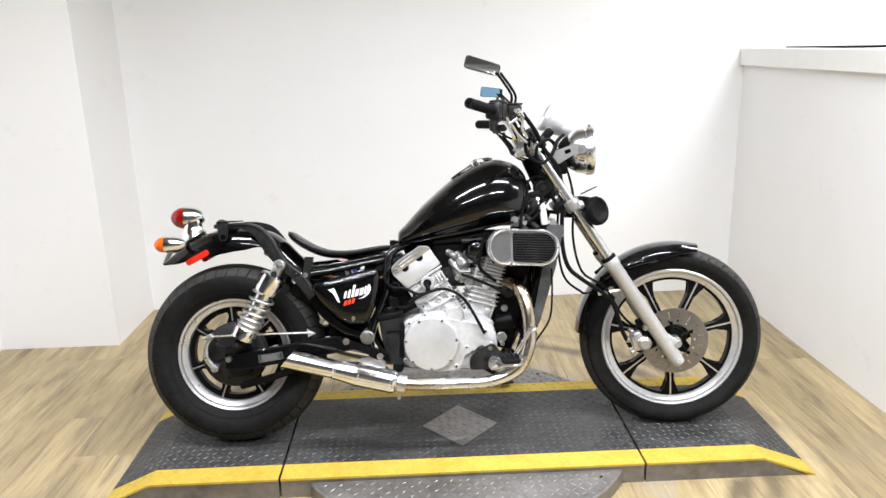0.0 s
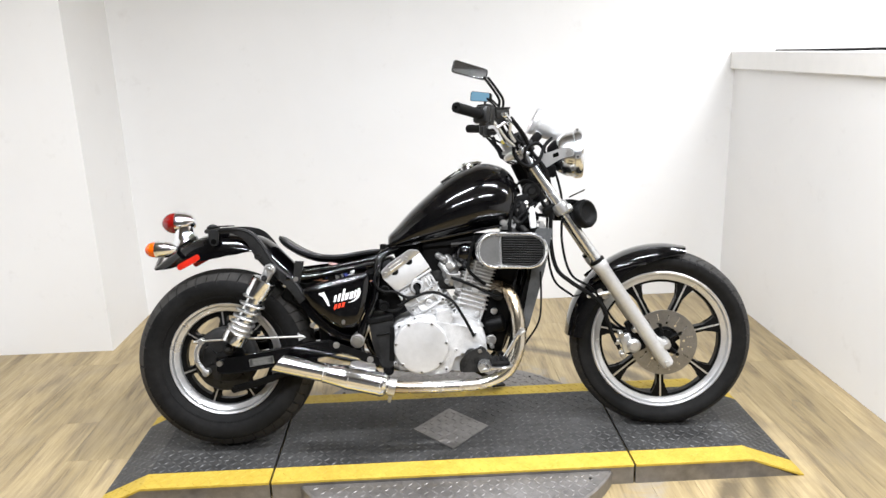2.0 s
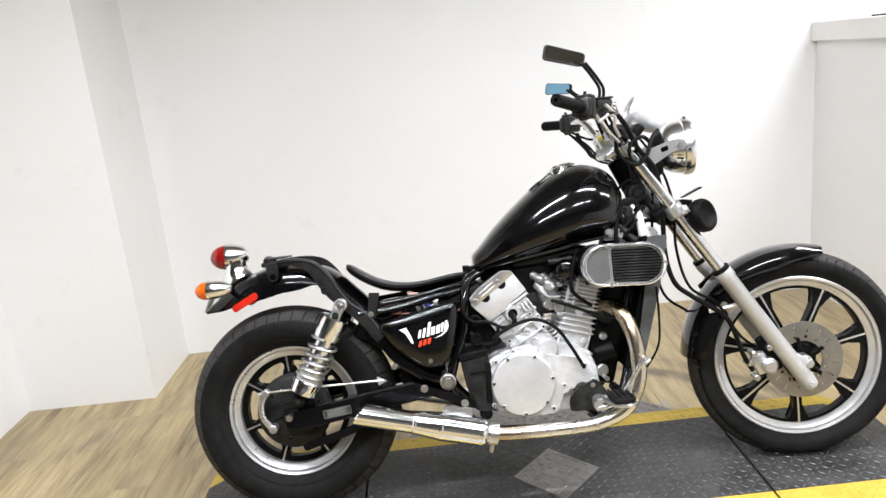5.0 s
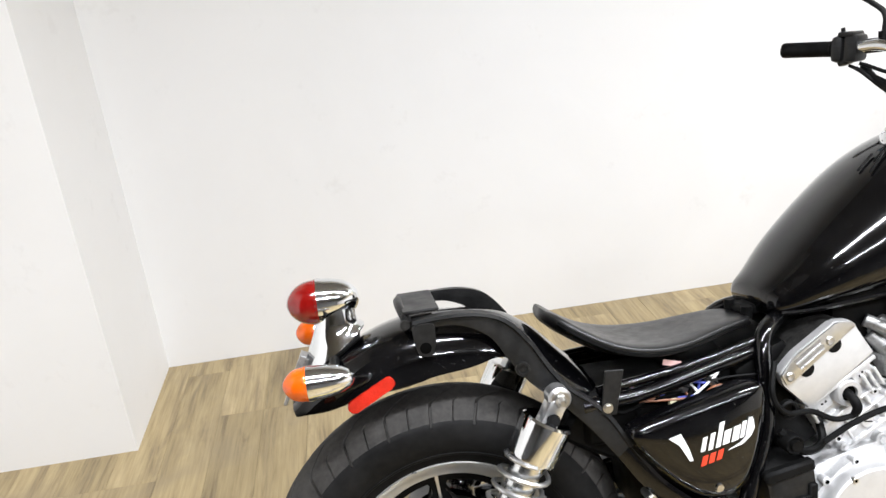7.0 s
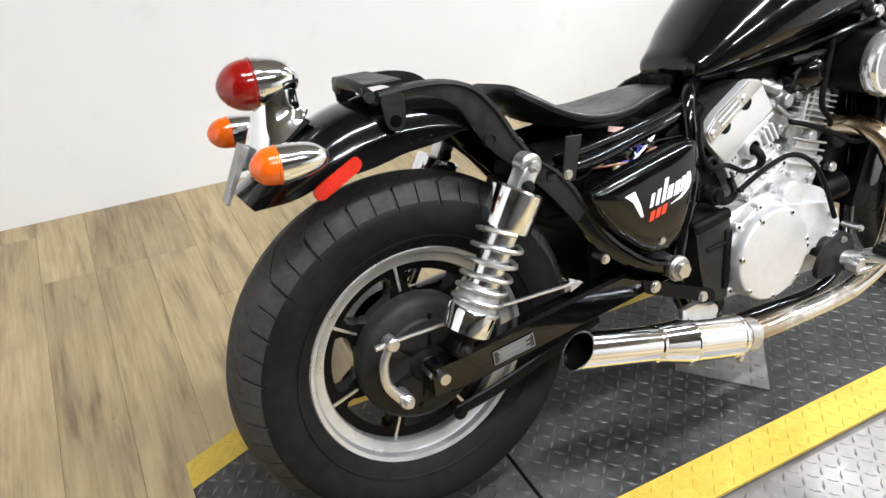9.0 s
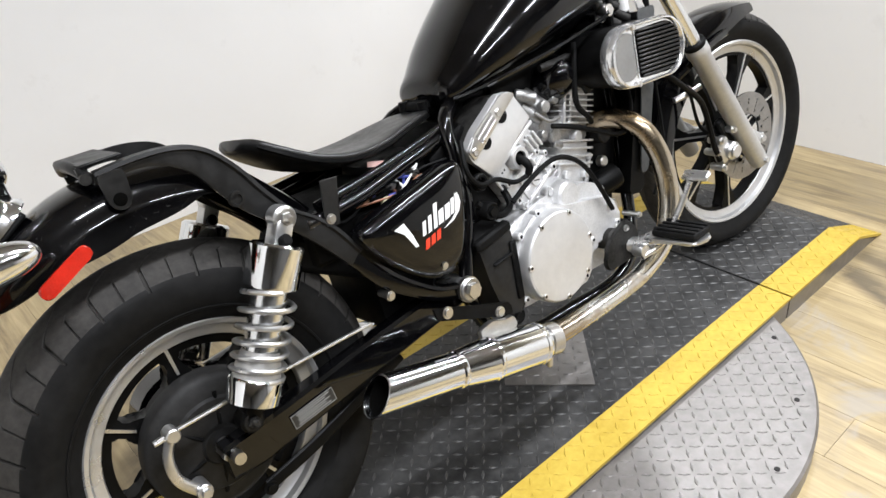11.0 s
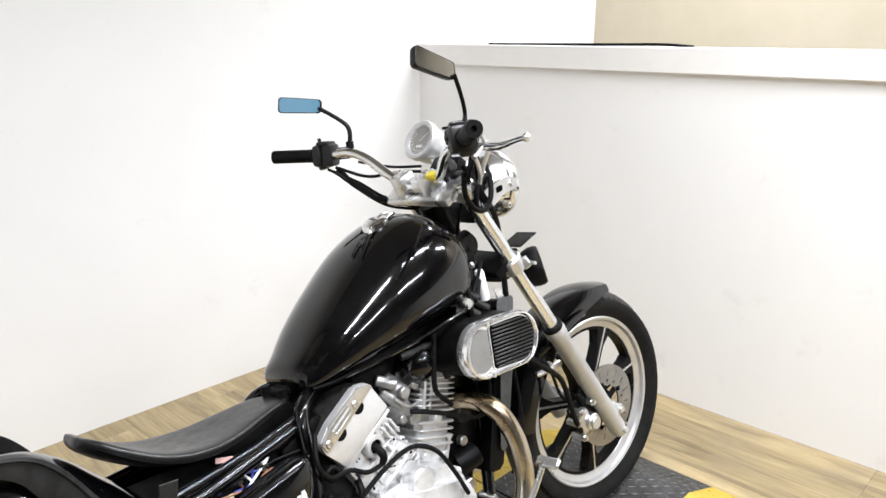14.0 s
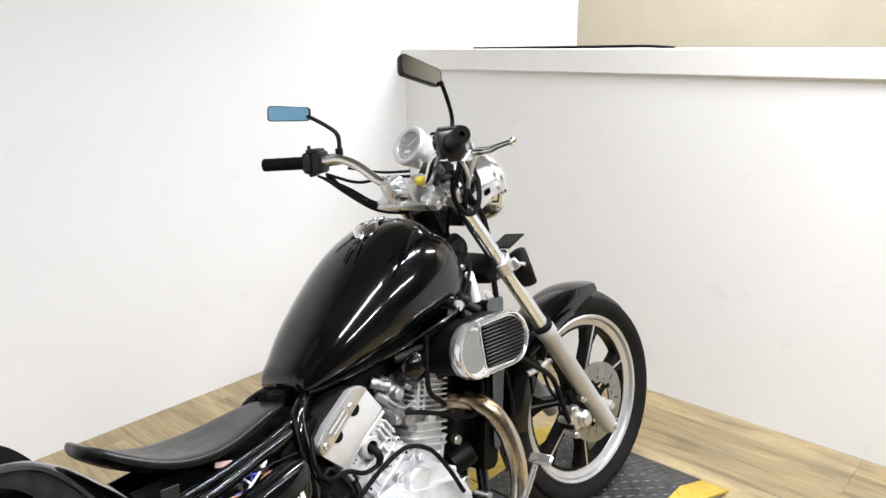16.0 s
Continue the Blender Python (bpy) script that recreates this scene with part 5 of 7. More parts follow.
# handlebar
GRIP = {-1: 0.016, 1: -0.014}
BACK_BY = {-1: 0.0, 1: 0.013}
for s in (-1, 1):
    bm = bmesh.new()
    tube(bm, [(0.224, 0.0, 1.058), (0.222, s * 0.055, 1.060), (0.212, s * 0.098, 1.075), (0.190, s * 0.150, 1.118), (0.172, s * 0.195, 1.138), (0.150, s * 0.245, 1.142 + 0.3 * GRIP[s]), (0.108 + 0.8 * BACK_BY[s], s * 0.315, 1.150 + 0.8 * GRIP[s]), (0.060 + BACK_BY[s], s * 0.388, 1.158 + GRIP[s])], 0.0122, 14, 5)
    bar = steered(part("handlebar", bm, CHROME, bike, "chrome pulled-back handlebar"))
    bm = bmesh.new()
    a, b = Vector((0.122 + 0.6 * BACK_BY[s], s * 0.292, 1.147 + 0.65 * GRIP[s])), Vector((0.050 + BACK_BY[s], s * (0.402 if s < 0 else 0.393), 1.159 + GRIP[s]))
    d = (b - a).normalized()
    mm = Matrix.Translation(a) @ d.to_track_quat("Z", "Y").to_matrix().to_4x4()
    L = (b - a).length
    prof = [(0.0, 0.0), (0.019, 0.0), (0.019, 0.008), (0.0165, 0.010)]
    for k in range(16):
        z = 0.014 + k * (L - 0.024) / 16
        prof += [(0.0172, z), (0.0164, z + 0.004)]
    prof += [(0.0175, L - 0.008), (0.0165, L), (0.006, L), (0.005, L - 0.01), (0.0, L - 0.01)]
    lathe(bm, prof, mm, 24)
    part("grip", bm, PLASTIC, bar, "black rubber grip")
    bm = bmesh.new()
    box(bm, (0.058, 0.056, 0.026), mm @ pose(0, 0, -0.012), 0.010, 2)
    box(bm, (0.054, 0.058, 0.030), mm @ pose(0, 0.001, -0.041), 0.009, 2)
    box(bm, (0.050, 0.010, 0.034), mm @ pose(0.002, 0.031, -0.030), 0.004, 2)
    cyl(bm, mm @ Vector((0.006, 0.026, -0.018)), mm @ Vector((0.010, 0.044, -0.016)), 0.0045, None, 10)
    cyl(bm, mm @ Vector((-0.026, 0.006, -0.036)), mm @ Vector((-0.034, 0.006, -0.036)), 0.007, None, 12, 0, 0.001)
    box(bm, (0.014, 0.008, 0.012), mm @ pose(-0.022, -0.014, -0.040), 0.002)
    box(bm, (0.030, 0.030, 0.028), mm @ pose(0.004, -0.02, -0.022, 20, 0, 0), 0.006, 2)
    box(bm, (0.012, 0.020, 0.010), mm @ pose(-0.020, 0.018, -0.016), 0.003)
    box(bm, (0.010, 0.012, 0.022), mm @ pose(0.012, 0.028, -0.028), 0.003)
    part("switch_box", bm, WORNBLACK, bar, "black switch housing")
    # lever and perch
    bm = bmesh.new()
    tube(bm, [(0.182, s * 0.225, 1.135), (0.212, s * 0.255, 1.130), (0.222, s * 0.290, 1.130), (0.216, s * 0.330, 1.138), (0.209, s * 0.365, 1.144), (0.206, s * 0.376, 1.145)], [0.008, 0.009, 0.008, 0.0065, 0.006, 0.006], 10, 4, 0, 0.7)
    bmesh.ops.create_uvsphere(bm, u_segments=12, v_segments=8, radius=0.0095, matrix=pose(0.204, s * 0.381, 1.145))
    part("lever", bm, CHROME, bar, "chrome hand lever")
    bm = bmesh.new()
    if s < 0:
        box(bm, (0.052, 0.062, 0.034), pose(0.186, s * 0.215, 1.158, 0, 0, -28 * s), 0.006, 2)
        box(bm, (0.056, 0.066, 0.006), pose(0.186, s * 0.215, 1.178, 0, 0, -28 * s), 0.002)
    box(bm, (0.040, 0.034, 0.030), pose(0.176, s * 0.232, 1.138, 0, 0, -28 * s), 0.006, 2)
    part("lever_perch", bm, DARKMETAL, bar, "dark lever perch")

# mirrors
def mirror(c_out, c_in, up, height, glass, stem, label, facing, shell):
    a, b = Vector(c_out), Vector(c_in)
    ax = (b - a).normalized()
    up = Vector(up)
    up = (up - ax * up.dot(ax)).normalized()
    nrm = ax.cross(up).normalized()
    if nrm.dot(Vector(facing)) < 0:
        nrm = -nrm
    W = (b - a).length
    m = Matrix((ax, up, nrm)).transposed().to_4x4()
    m.translation = (a + b) / 2 - up * height / 2
    poly = rounded([(-W / 2, -height / 2), (W / 2, -height / 2 + 0.004), (W / 2, height / 2 - 0.002), (-W / 2, height / 2)], 0.011, 4)
    bm = bmesh.new()
    rows = []
    for k, h in ((0.70, -0.0180), (0.86, -0.0165), (0.94, -0.013), (0.975, -0.008), (0.99, -0.004), (1.0, 0.0), (0.98, 0.003), (0.92, 0.003), (0.91, 0.0015)):
        rows.append(ring(bm, [m @ Vector((x * (k if k > 0.9 else k + 0.02), y * k, h)) for x, y in poly]))
    skin(bm, rows)
    ob = part("mirror", bm, shell, bike, label, True, 50)
    bm = bmesh.new()
    prism(bm, [(x * 0.935, y * 0.90) for x, y in poly], 0.0012, m @ pose(0, 0, 0.0018))
    part("mirror_glass", bm, glass, ob, "", False)
    for dy in (-0.0075, 0.0075):
        bm = bmesh.new()
        tube(bm, [(x + dy * 0.9, y + dy, z) for x, y, z in stem], 0.0044, 8, 4)
        part("mirror_stem", bm, PLASTIC, ob, "thin black stem")
    bm = bmesh.new()
    cyl(bm, (stem[0][0], stem[0][1], stem[0][2] - 0.012), (stem[0][0], stem[0][1], stem[0][2] + 0.014), 0.010, None, 12)
    part("stem_socket", bm, PLASTIC, ob)
    return ob


steered(mirror((0.043, -0.266, 1.342), (0.157, -0.247, 1.306), (0.12, 0.17, 1.0), 0.043, MIRROR, [(0.186, -0.222, 1.160), (0.196, -0.220, 1.203), (0.176, -0.236, 1.240), (0.146, -0.256, 1.280)], "rectangular black-framed mirror on bent stem", (0, -1, 0), WORNBLACK))
steered(mirror((0.081, 0.357, 1.297), (0.162, 0.279, 1.280), (0.20, -0.05, 0.98), 0.041, BLUEGLASS, [(0.188, 0.218, 1.152), (0.194, 0.222, 1.196), (0.182, 0.242, 1.222), (0.152, 0.284, 1.257)], "rectangular black mirror with blue-tinted glass", (-1, -1, 0), PLASTIC))

# horn and its shield
bm = bmesh.new()
lathe(bm, [(0.0, 0.018), (0.020, 0.019), (0.030, 0.028), (0.036, 0.040), (0.042, 0.040), (0.046, 0.026), (0.046, 0.0), (0.041, -0.026), (0.029, -0.048), (0.0, -0.056)], pose(0.464, -0.115, 0.795, 20, 78, -32) @ Matrix.Diagonal((1.12, 1.12, 0.62, 1.0)), 36)
horn = part("horn", bm, PLASTIC, bike, "round black horn")
bm = bmesh.new()
box(bm, (0.062, 0.075, 0.004), pose(0.448, -0.095, 0.870, 0, -24, -12), 0.001)
part("horn_shield", bm, SATIN, horn)
bm = bmesh.new()
tube(bm, [(0.39, -0.05, 0.83), (0.42, -0.06, 0.84), (0.455, -0.075, 0.835)], 0.012, 8, 3)
box(bm, (0.06, 0.12, 0.05), pose(0.40, -0.02, 0.80), 0.01)
part("horn_mount", bm, PLASTIC, horn)

# radiator
bm = bmesh.new()
rad_poly = [(0.300, 0.745), (0.352, 0.742), (0.318, 0.602), (0.236, 0.352), (0.186, 0.360), (0.262, 0.600)]
prism(bm, rounded(rad_poly, 0.012), 0.25, side(0.128), 0.003)
rad = part("radiator", bm, SATIN, bike, "slim radiator with grey side plates")
for s in (-1, 1):
    bm = bmesh.new()
    prism(bm, rounded([(0.290, 0.752), (0.352, 0.752), (0.316, 0.598), (0.252, 0.398), (0.226, 0.400), (0.270, 0.600)], 0.012), 0.003, side(s * 0.1305 + 0.0015), 0.001)
    part("side_plate", bm, worn("grey_plate", (0.055, 0.058, 0.06), (0.095, 0.098, 0.10), 0.45, 0.3, scale=18), rad, "grey radiator side plate")
bm = bmesh.new()
cyl(bm, (0.2885, -0.098, 0.752), (0.280, -0.098, 0.824), 0.0128, 0.0120, 24, 0, 0.003)
cyl(bm, (0.280, -0.098, 0.822), (0.2793, -0.098, 0.829), 0.0105, None, 20, 0, 0.002)
can = part("coolant_bottle", bm, TRIM, bike, "pale plastic canister")
bm = bmesh.new()
tube(bm, [(0.288, -0.098, 0.756), (0.290, -0.098, 0.735), (0.284, -0.100, 0.712), (0.292, -0.100, 0.695), (0.297, -0.095, 0.670)], 0.0105, 12, 4)
part("canister_hose", bm, PLASTIC, can)
bm = bmesh.new()
prism(bm, rounded([(0.297, 0.780), (0.318, 0.776), (0.350, 0.712), (0.328, 0.705), (0.312, 0.735)], 0.004), 0.004, side(-0.118), 0.001)
part("radiator_tab", bm, POLISHED, bike, "bent grey sheet tab")

# ---- engine ----
eng_bm = bmesh.new()
CASE = rounded([(-0.255, 0.300), (-0.225, 0.270), (0.085, 0.255), (0.105, 0.300), (0.095, 0.410), (0.045, 0.450), (-0.10, 0.470), (-0.215, 0.445), (-0.260, 0.385)], 0.03, 4)
prism(eng_bm, CASE, 0.28, side(0.14), 0.012, 0, 2)
engine = part("engine_case", eng_bm, CAST, bike, "cast aluminium engine case")
bm = bmesh.new()
prism(bm, rounded([(-0.236, 0.36), (-0.222, 0.412), (-0.168, 0.452), (-0.12, 0.464), (-0.064, 0.438), (0.0, 0.425), (0.073, 0.408), (0.098, 0.345), (0.072, 0.327), (0.0, 0.324), (-0.018, 0.305), (-0.030, 0.258), (-0.12, 0.254), (-0.20, 0.285)], 0.016, 4), 0.030, side(-0.135), 0.006, 0, 2)
part("crank_cover", bm, CAST, engine, "silver crankcase cover")
CLU = pose(-0.131, -0.170, 0.358, 90, 0, 0)
bm = bmesh.new()
lathe(bm, [(0.0, 0.0245), (0.080, 0.0240), (0.0895, 0.0228), (0.0925, 0.0205), (0.0942, 0.0160), (0.0945, 0.0080), (0.0945, 0.0020), (0.0945, -0.001), (0.092, -0.02), (0.0, -0.02)], CLU, 84)
clutch = part("clutch_cover", bm, BRUSHED, engine, "round brushed silver clutch cover", True, 20)
for a in (7, 63, 117, 172, 222, 269, 317):
    a = radians(a)
    bm = bmesh.new()
    p = CLU @ Vector((0.0878 * math.cos(a), 0.0878 * math.sin(a), 0.0155))
    cyl(bm, p, p + Vector((0, -0.0095, 0)), 0.0058, None, 16, 0, 0.001)
    cyl(bm, p + Vector((0, -0.0095, 0)), p + Vector((0, -0.0098, 0)), 0.0030, None, 6, 1)
    part("cover_bolt", bm, [STEEL, GAP], clutch)
for x, z, r in ((-0.205, 0.428, 0.008), (-0.150, 0.455, 0.007), (0.060, 0.392, 0.007), (0.078, 0.345, 0.007), (-0.008, 0.338, 0.007), (-0.046, 0.272, 0.008), (-0.222, 0.30, 0.007)):
    bm = bmesh.new()
    cyl(bm, (x, -0.150, z), (x, -0.169, z), r, None, 18, 0, 0.0015)
    cyl(bm, (x, -0.168, z), (x, -0.1695, z), r * 0.5, None, 6, 1)
    part("case_bolt", bm, [CAST, GAP], engine)
bm = bmesh.new()
lathe(bm, [(0.0, 0.012), (0.026, 0.011), (0.031, 0.006), (0.032, -0.02), (0.0, -0.02)], side(-0.150) @ pose(-0.045, 0.452, 0), 36)
part("idler_cover", bm, CAST, engine, "small round cast cover")
bm = bmesh.new()
lathe(bm, [(0.0, 0.028), (0.060, 0.026), (0.085, 0.018), (0.09, 0.0), (0.0, 0.0)], pose(-0.10, 0.135, 0.362, -90), 48)
part("alternator_cover", bm, BRUSHED, engine, "round silver alternator cover")
# small oil parts on the case front
bm = bmesh.new()
cyl(bm, (0.045, -0.135, 0.318), (0.045, -0.182, 0.318), 0.024, None, 24, 0, 0.004)
cyl(bm, (0.060, -0.14, 0.30), (0.060, -0.19, 0.30), 0.012, None, 6)
part("oil_plug", bm, DARKMETAL, engine)
bm = bmesh.new()
lathe(bm, [(0.0, 0.06), (0.026, 0.058), (0.030, 0.050), (0.030, 0.0), (0.0, 0.0)], pose(0.115, -0.09, 0.405, 0, 75, -20), 28)
part("oil_filter", bm, SATIN, engine)


def cylinder(base, tilt):
    """The frame of a barrel whose axis tilts forward by tilt degrees. Local z runs up the bore."""
    return Matrix.Translation(base) @ Matrix.Rotation(radians(tilt), 4, "Y")


def fins(m, z0, z1, count, sx, sy, mat, parent, thick=0.0042, taper=0.0):
    for k in range(count):
        t = k / max(1, count - 1)
        bm = bmesh.new()
        g = 1 - taper * t
        poly = rounded([(-sx * g, -sy), (sx * g, -sy), (sx * g, sy), (-sx * g, sy)], 0.022, 4)
        prism(bm, poly, thick, m @ pose(0, 0, z0 + (z1 - z0) * t), 0.0010)
        part("cooling_fin", bm, mat, parent)


# rear cylinder, tilted back
RC = cylinder(Vector((-0.045, 0.0, 0.395)), -30)
bm = bmesh.new()
box(bm, (0.125, 0.215, 0.10), RC @ pose(0, 0, 0.065), 0.012, 2)
cylr = part("rear_cylinder", bm, CAST, bike, "cast aluminium rear cylinder")
bm = bmesh.new()
box(bm, (0.136, 0.232, 0.122), RC @ pose(0.0, 0, 0.160), 0.006, 2)
headr = part("cylinder_head", bm, CAST, cylr, "cast aluminium cylinder head with bosses")
# ledges, ribs and bosses on the head's flank
for x, z, sx, sz, d in ((0.003, 0.2160, 0.150, 0.0075, 0.018), (-0.046, 0.198, 0.044, 0.022, 0.010), (0.047, 0.198, 0.040, 0.022, 0.010), (0.003, 0.1640, 0.142, 0.005, 0.012), (-0.045, 0.1500, 0.050, 0.020, 0.006), (0.000, 0.1380, 0.140, 0.005, 0.012), (0.003, 0.1030, 0.146, 0.007, 0.016),
                        (0.042, 0.184, 0.0055, 0.032, 0.018), (0.054, 0.182, 0.0055, 0.036, 0.018), (0.066, 0.180, 0.0055, 0.040, 0.018), (-0.066, 0.185, 0.006, 0.045, 0.015), (-0.022, 0.150, 0.005, 0.024, 0.012), (0.030, 0.150, 0.005, 0.024, 0.012), (-0.055, 0.120, 0.005, 0.03, 0.012), (-0.030, 0.120, 0.005, 0.03, 0.012), (0.040, 0.120, 0.005, 0.03, 0.012)):
    bm = bmesh.new()
    box(bm, (sx, 0.020 + d, sz), RC @ pose(x, -0.106 - d / 2, z), 0.0014)
    part("head_rib", bm, CAST, headr)
for x, z, r, h in ((0.0080, 0.120, 0.0120, 0.012), (0.057, 0.104, 0.0080, 0.016), (0.046, 0.160, 0.0065, 0.014), (-0.052, 0.128, 0.0075, 0.012), (-0.048, 0.172, 0.006, 0.012), (0.062, 0.140, 0.006, 0.014), (-0.060, 0.104, 0.0075, 0.016), (0.026, 0.104, 0.0065, 0.014)):
    bm = bmesh.new()
    cyl(bm, RC @ Vector((x, -0.105, z)), RC @ Vector((x, -0.117 - h, z)), r, None, 20, 0, 0.0015)
    if r > 0.011:
        box(bm, (r * 1.3, 0.0012, 0.0022), RC @ pose(x, -0.1172 - h, z, 0, 40, 0), 0.0, 1, 1)
    else:
        cyl(bm, RC @ Vector((x, -0.117, z)), RC @ Vector((x, -0.1172 - h, z)), r * 0.5, None, 6, 1)
    part("head_boss", bm, [CAST, GAP], headr)
for x, z in ((-0.034, 0.200), (-0.042, 0.200), (0.040, 0.199), (0.047, 0.202), (-0.054, 0.196)):
    bm = bmesh.new()
    cyl(bm, RC @ Vector((x, -0.121, z)), RC @ Vector((x, -0.1262, z)), 0.0022, None, 8)
    part("head_mark", bm, GAP, headr)
for k in range(6):
    bm = bmesh.new()
    box(bm, (0.020, 0.20, 0.004), RC @ pose(0.073, 0.0, 0.050 + 0.0125 * k), 0.0012)
    part("cooling_fin", bm, CAST, cylr)
    bm = bmesh.new()
    box(bm, (0.016, 0.20, 0.004), RC @ pose(-0.071, 0.0, 0.050 + 0.0125 * k), 0.0012)
    part("cooling_fin", bm, CAST, cylr)
for k in range(3):
    bm = bmesh.new()
    box(bm, (0.118, 0.226, 0.004), RC @ pose(0.0, 0.0, 0.046 + 0.017 * k), 0.0012)
    part("cooling_fin", bm, CAST, cylr)
# rocker cover: a dark body behind a bright faceplate with a slotted chrome frame
PLATE = [(-0.263, 0.620), (-0.235, 0.648), (-0.160, 0.695), (-0.129, 0.692), (-0.089, 0.630), (-0.211, 0.547), (-0.256, 0.597)]
bm = bmesh.new()
prism(bm, [(-0.172 + (x + 0.172) * 0.93, 0.628 + (z - 0.628) * 0.93) for x, z in PLATE], 0.240, side(0.118), 0.006, 0, 2)
cover = part("rocker_cover", bm, DARKMETAL, cylr, "dark rocker cover with bright side plate")
bm = bmesh.new()
prism(bm, rounded(PLATE, 0.005, 3), 0.018, side(-0.118), 0.003, 0, 2)
plate = part("side_plate", bm, BRUSHED, cover, "bright brushed rocker side plate")
bm = bmesh.new()
TRIMLINE = [(-0.262, 0.616), (-0.252, 0.597), (-0.244, 0.600), (-0.123, 0.684), (-0.130, 0.691), (-0.160, 0.694), (-0.236, 0.647)]
prism(bm, rounded(TRIMLINE, 0.003, 2), 0.006, side(-0.1345), 0.0022, 0, 2)
trim = part("cover_trim", bm, POLISHED, cover, "chrome slotted trim")
for o in (0.0, 0.0115):
    bm = bmesh.new()
    nx, nz = 0.573 * o, -0.82 * o
    prism(bm, rounded([(-0.237 + nx, 0.634 + nz), (-0.189 + nx, 0.6665 + nz), (-0.1915 + nx, 0.6715 + nz), (-0.2395 + nx, 0.639 + nz)], 0.002, 2), 0.0008, side(-0.1402))
    part("trim_slot", bm, CARB, trim, "", False)
    bm = bmesh.new()
    tube(bm, [(-0.2345 + nx, -0.1405, 0.6325 + nz), (-0.190 + nx, -0.1405, 0.6625 + nz)], 0.0022, 8, 1)
    part("trim_bar", bm, POLISHED, trim)
for x, z in ((-0.172, 0.664), (-0.246, 0.612)):
    bm = bmesh.new()
    lathe(bm, [(0.0, 0.002), (0.006, 0.003), (0.009, 0.0), (0.0, 0.0)], side(-0.1402) @ pose(x, z, 0), 18)
    part("cover_screw", bm, STEEL, cover)
for x, z in ((-0.163, 0.6545), (-0.2137, 0.6195)):
    bm = bmesh.new()
    hm = [(x + 0.0135 * math.cos(radians(215 + 15 * k)), z + 0.0135 * math.sin(radians(215 + 15 * k))) for k in range(13)]
    prism(bm, hm, 0.0012, side(-0.1358))
    part("cover_plug", bm, PLASTIC, cover, "", False)
bm = bmesh.new()
lathe(bm, [(0.0145, 0.008), (0.0215, 0.008), (0.0235, 0.005), (0.0235, -0.018), (0.0145, -0.018)], side(-0.130) @ pose(-0.137, 0.563, 0), 32, True)
part("plug_ring", bm, BRUSHED, cylr, "bright spark plug well ring")
bm = bmesh.new()
lathe(bm, [(0.0146, 0.002), (0.0, 0.002)], side(-0.130) @ pose(-0.137, 0.563, 0), 24)
part("plug_well", bm, GAP, cylr, "", False)
bm = bmesh.new()
tube(bm, [(-0.139, -0.126, 0.564), (-0.139, -0.138, 0.562), (-0.137, -0.150, 0.554), (-0.136, -0.154, 0.542), (-0.142, -0.152, 0.530)], [0.0085, 0.0085, 0.0085, 0.008, 0.006], 12, 4)
part("spark_plug_cap", bm, PLASTIC, cylr, "black spark plug cap")

# front cylinder, tilted forward
FC = cylinder(Vector((0.028, 0.0, 0.402)), 17)
bm = bmesh.new()
rings = []
for z, hx, hy in ((0.0, 0.044, 0.090), (0.05, 0.046, 0.092), (0.085, 0.050, 0.095), (0.13, 0.050, 0.095)):
    rings.append(ring(bm, [FC @ Vector((x, y, z)) for x, y in rounded([(-hx, -hy), (hx, -hy), (hx, hy), (-hx, hy)], 0.018, 4)]))
skin(bm, rings)
cylf = part("front_cylinder", bm, CAST, bike, "cast aluminium front cylinder")
for x in (-0.043, 0.043):
    bm = bmesh.new()
    cyl(bm, FC @ Vector((x, -0.090, 0.012)), FC @ Vector((x * 1.1, -0.094, 0.095)), 0.0055, None, 10)
    part("barrel_rib", bm, CAST, cylf)
fins(FC, 0.083, 0.132, 4, 0.060, 0.106, CAST, cylf, 0.0042)
bm = bmesh.new()
box(bm, (0.098, 0.180, 0.135), FC @ pose(0, 0, 0.200), 0.012, 2)
headf = part("cylinder_head", bm, CARB, cylf, "grey cylinder head")
for x, d in ((-0.046, 0.004), (-0.022, -0.002)):
    bm = bmesh.new()
    box(bm, (0.008, 0.016, 0.085), FC @ pose(x, -0.094 - d, 0.200), 0.002)
    part("head_rib", bm, CAST, headf)
fins(FC, 0.158, 0.242, 8, 0.060, 0.104, CAST, cylf, 0.0034, 0.05)
bm = bmesh.new()
prism(bm, rounded([(-0.060, 0.0), (0.060, 0.0), (0.050, 0.045), (-0.050, 0.045)], 0.012), 0.20, FC @ pose(0, 0.10, 0.262, 90), 0.006, 0, 2)
part("rocker_cover", bm, DARKMETAL, cylf)
for x, z, r in ((-0.030, 0.062, 0.009), (0.030, 0.062, 0.009), (0.0, 0.143, 0.012), (0.040, 0.100, 0.007)):
    bm = bmesh.new()
    cyl(bm, FC @ Vector((x, -0.085, z)), FC @ Vector((x, -0.106, z)), r, None, 16, 0, 0.002)
    part("barrel_boss", bm, CAST, cylf)
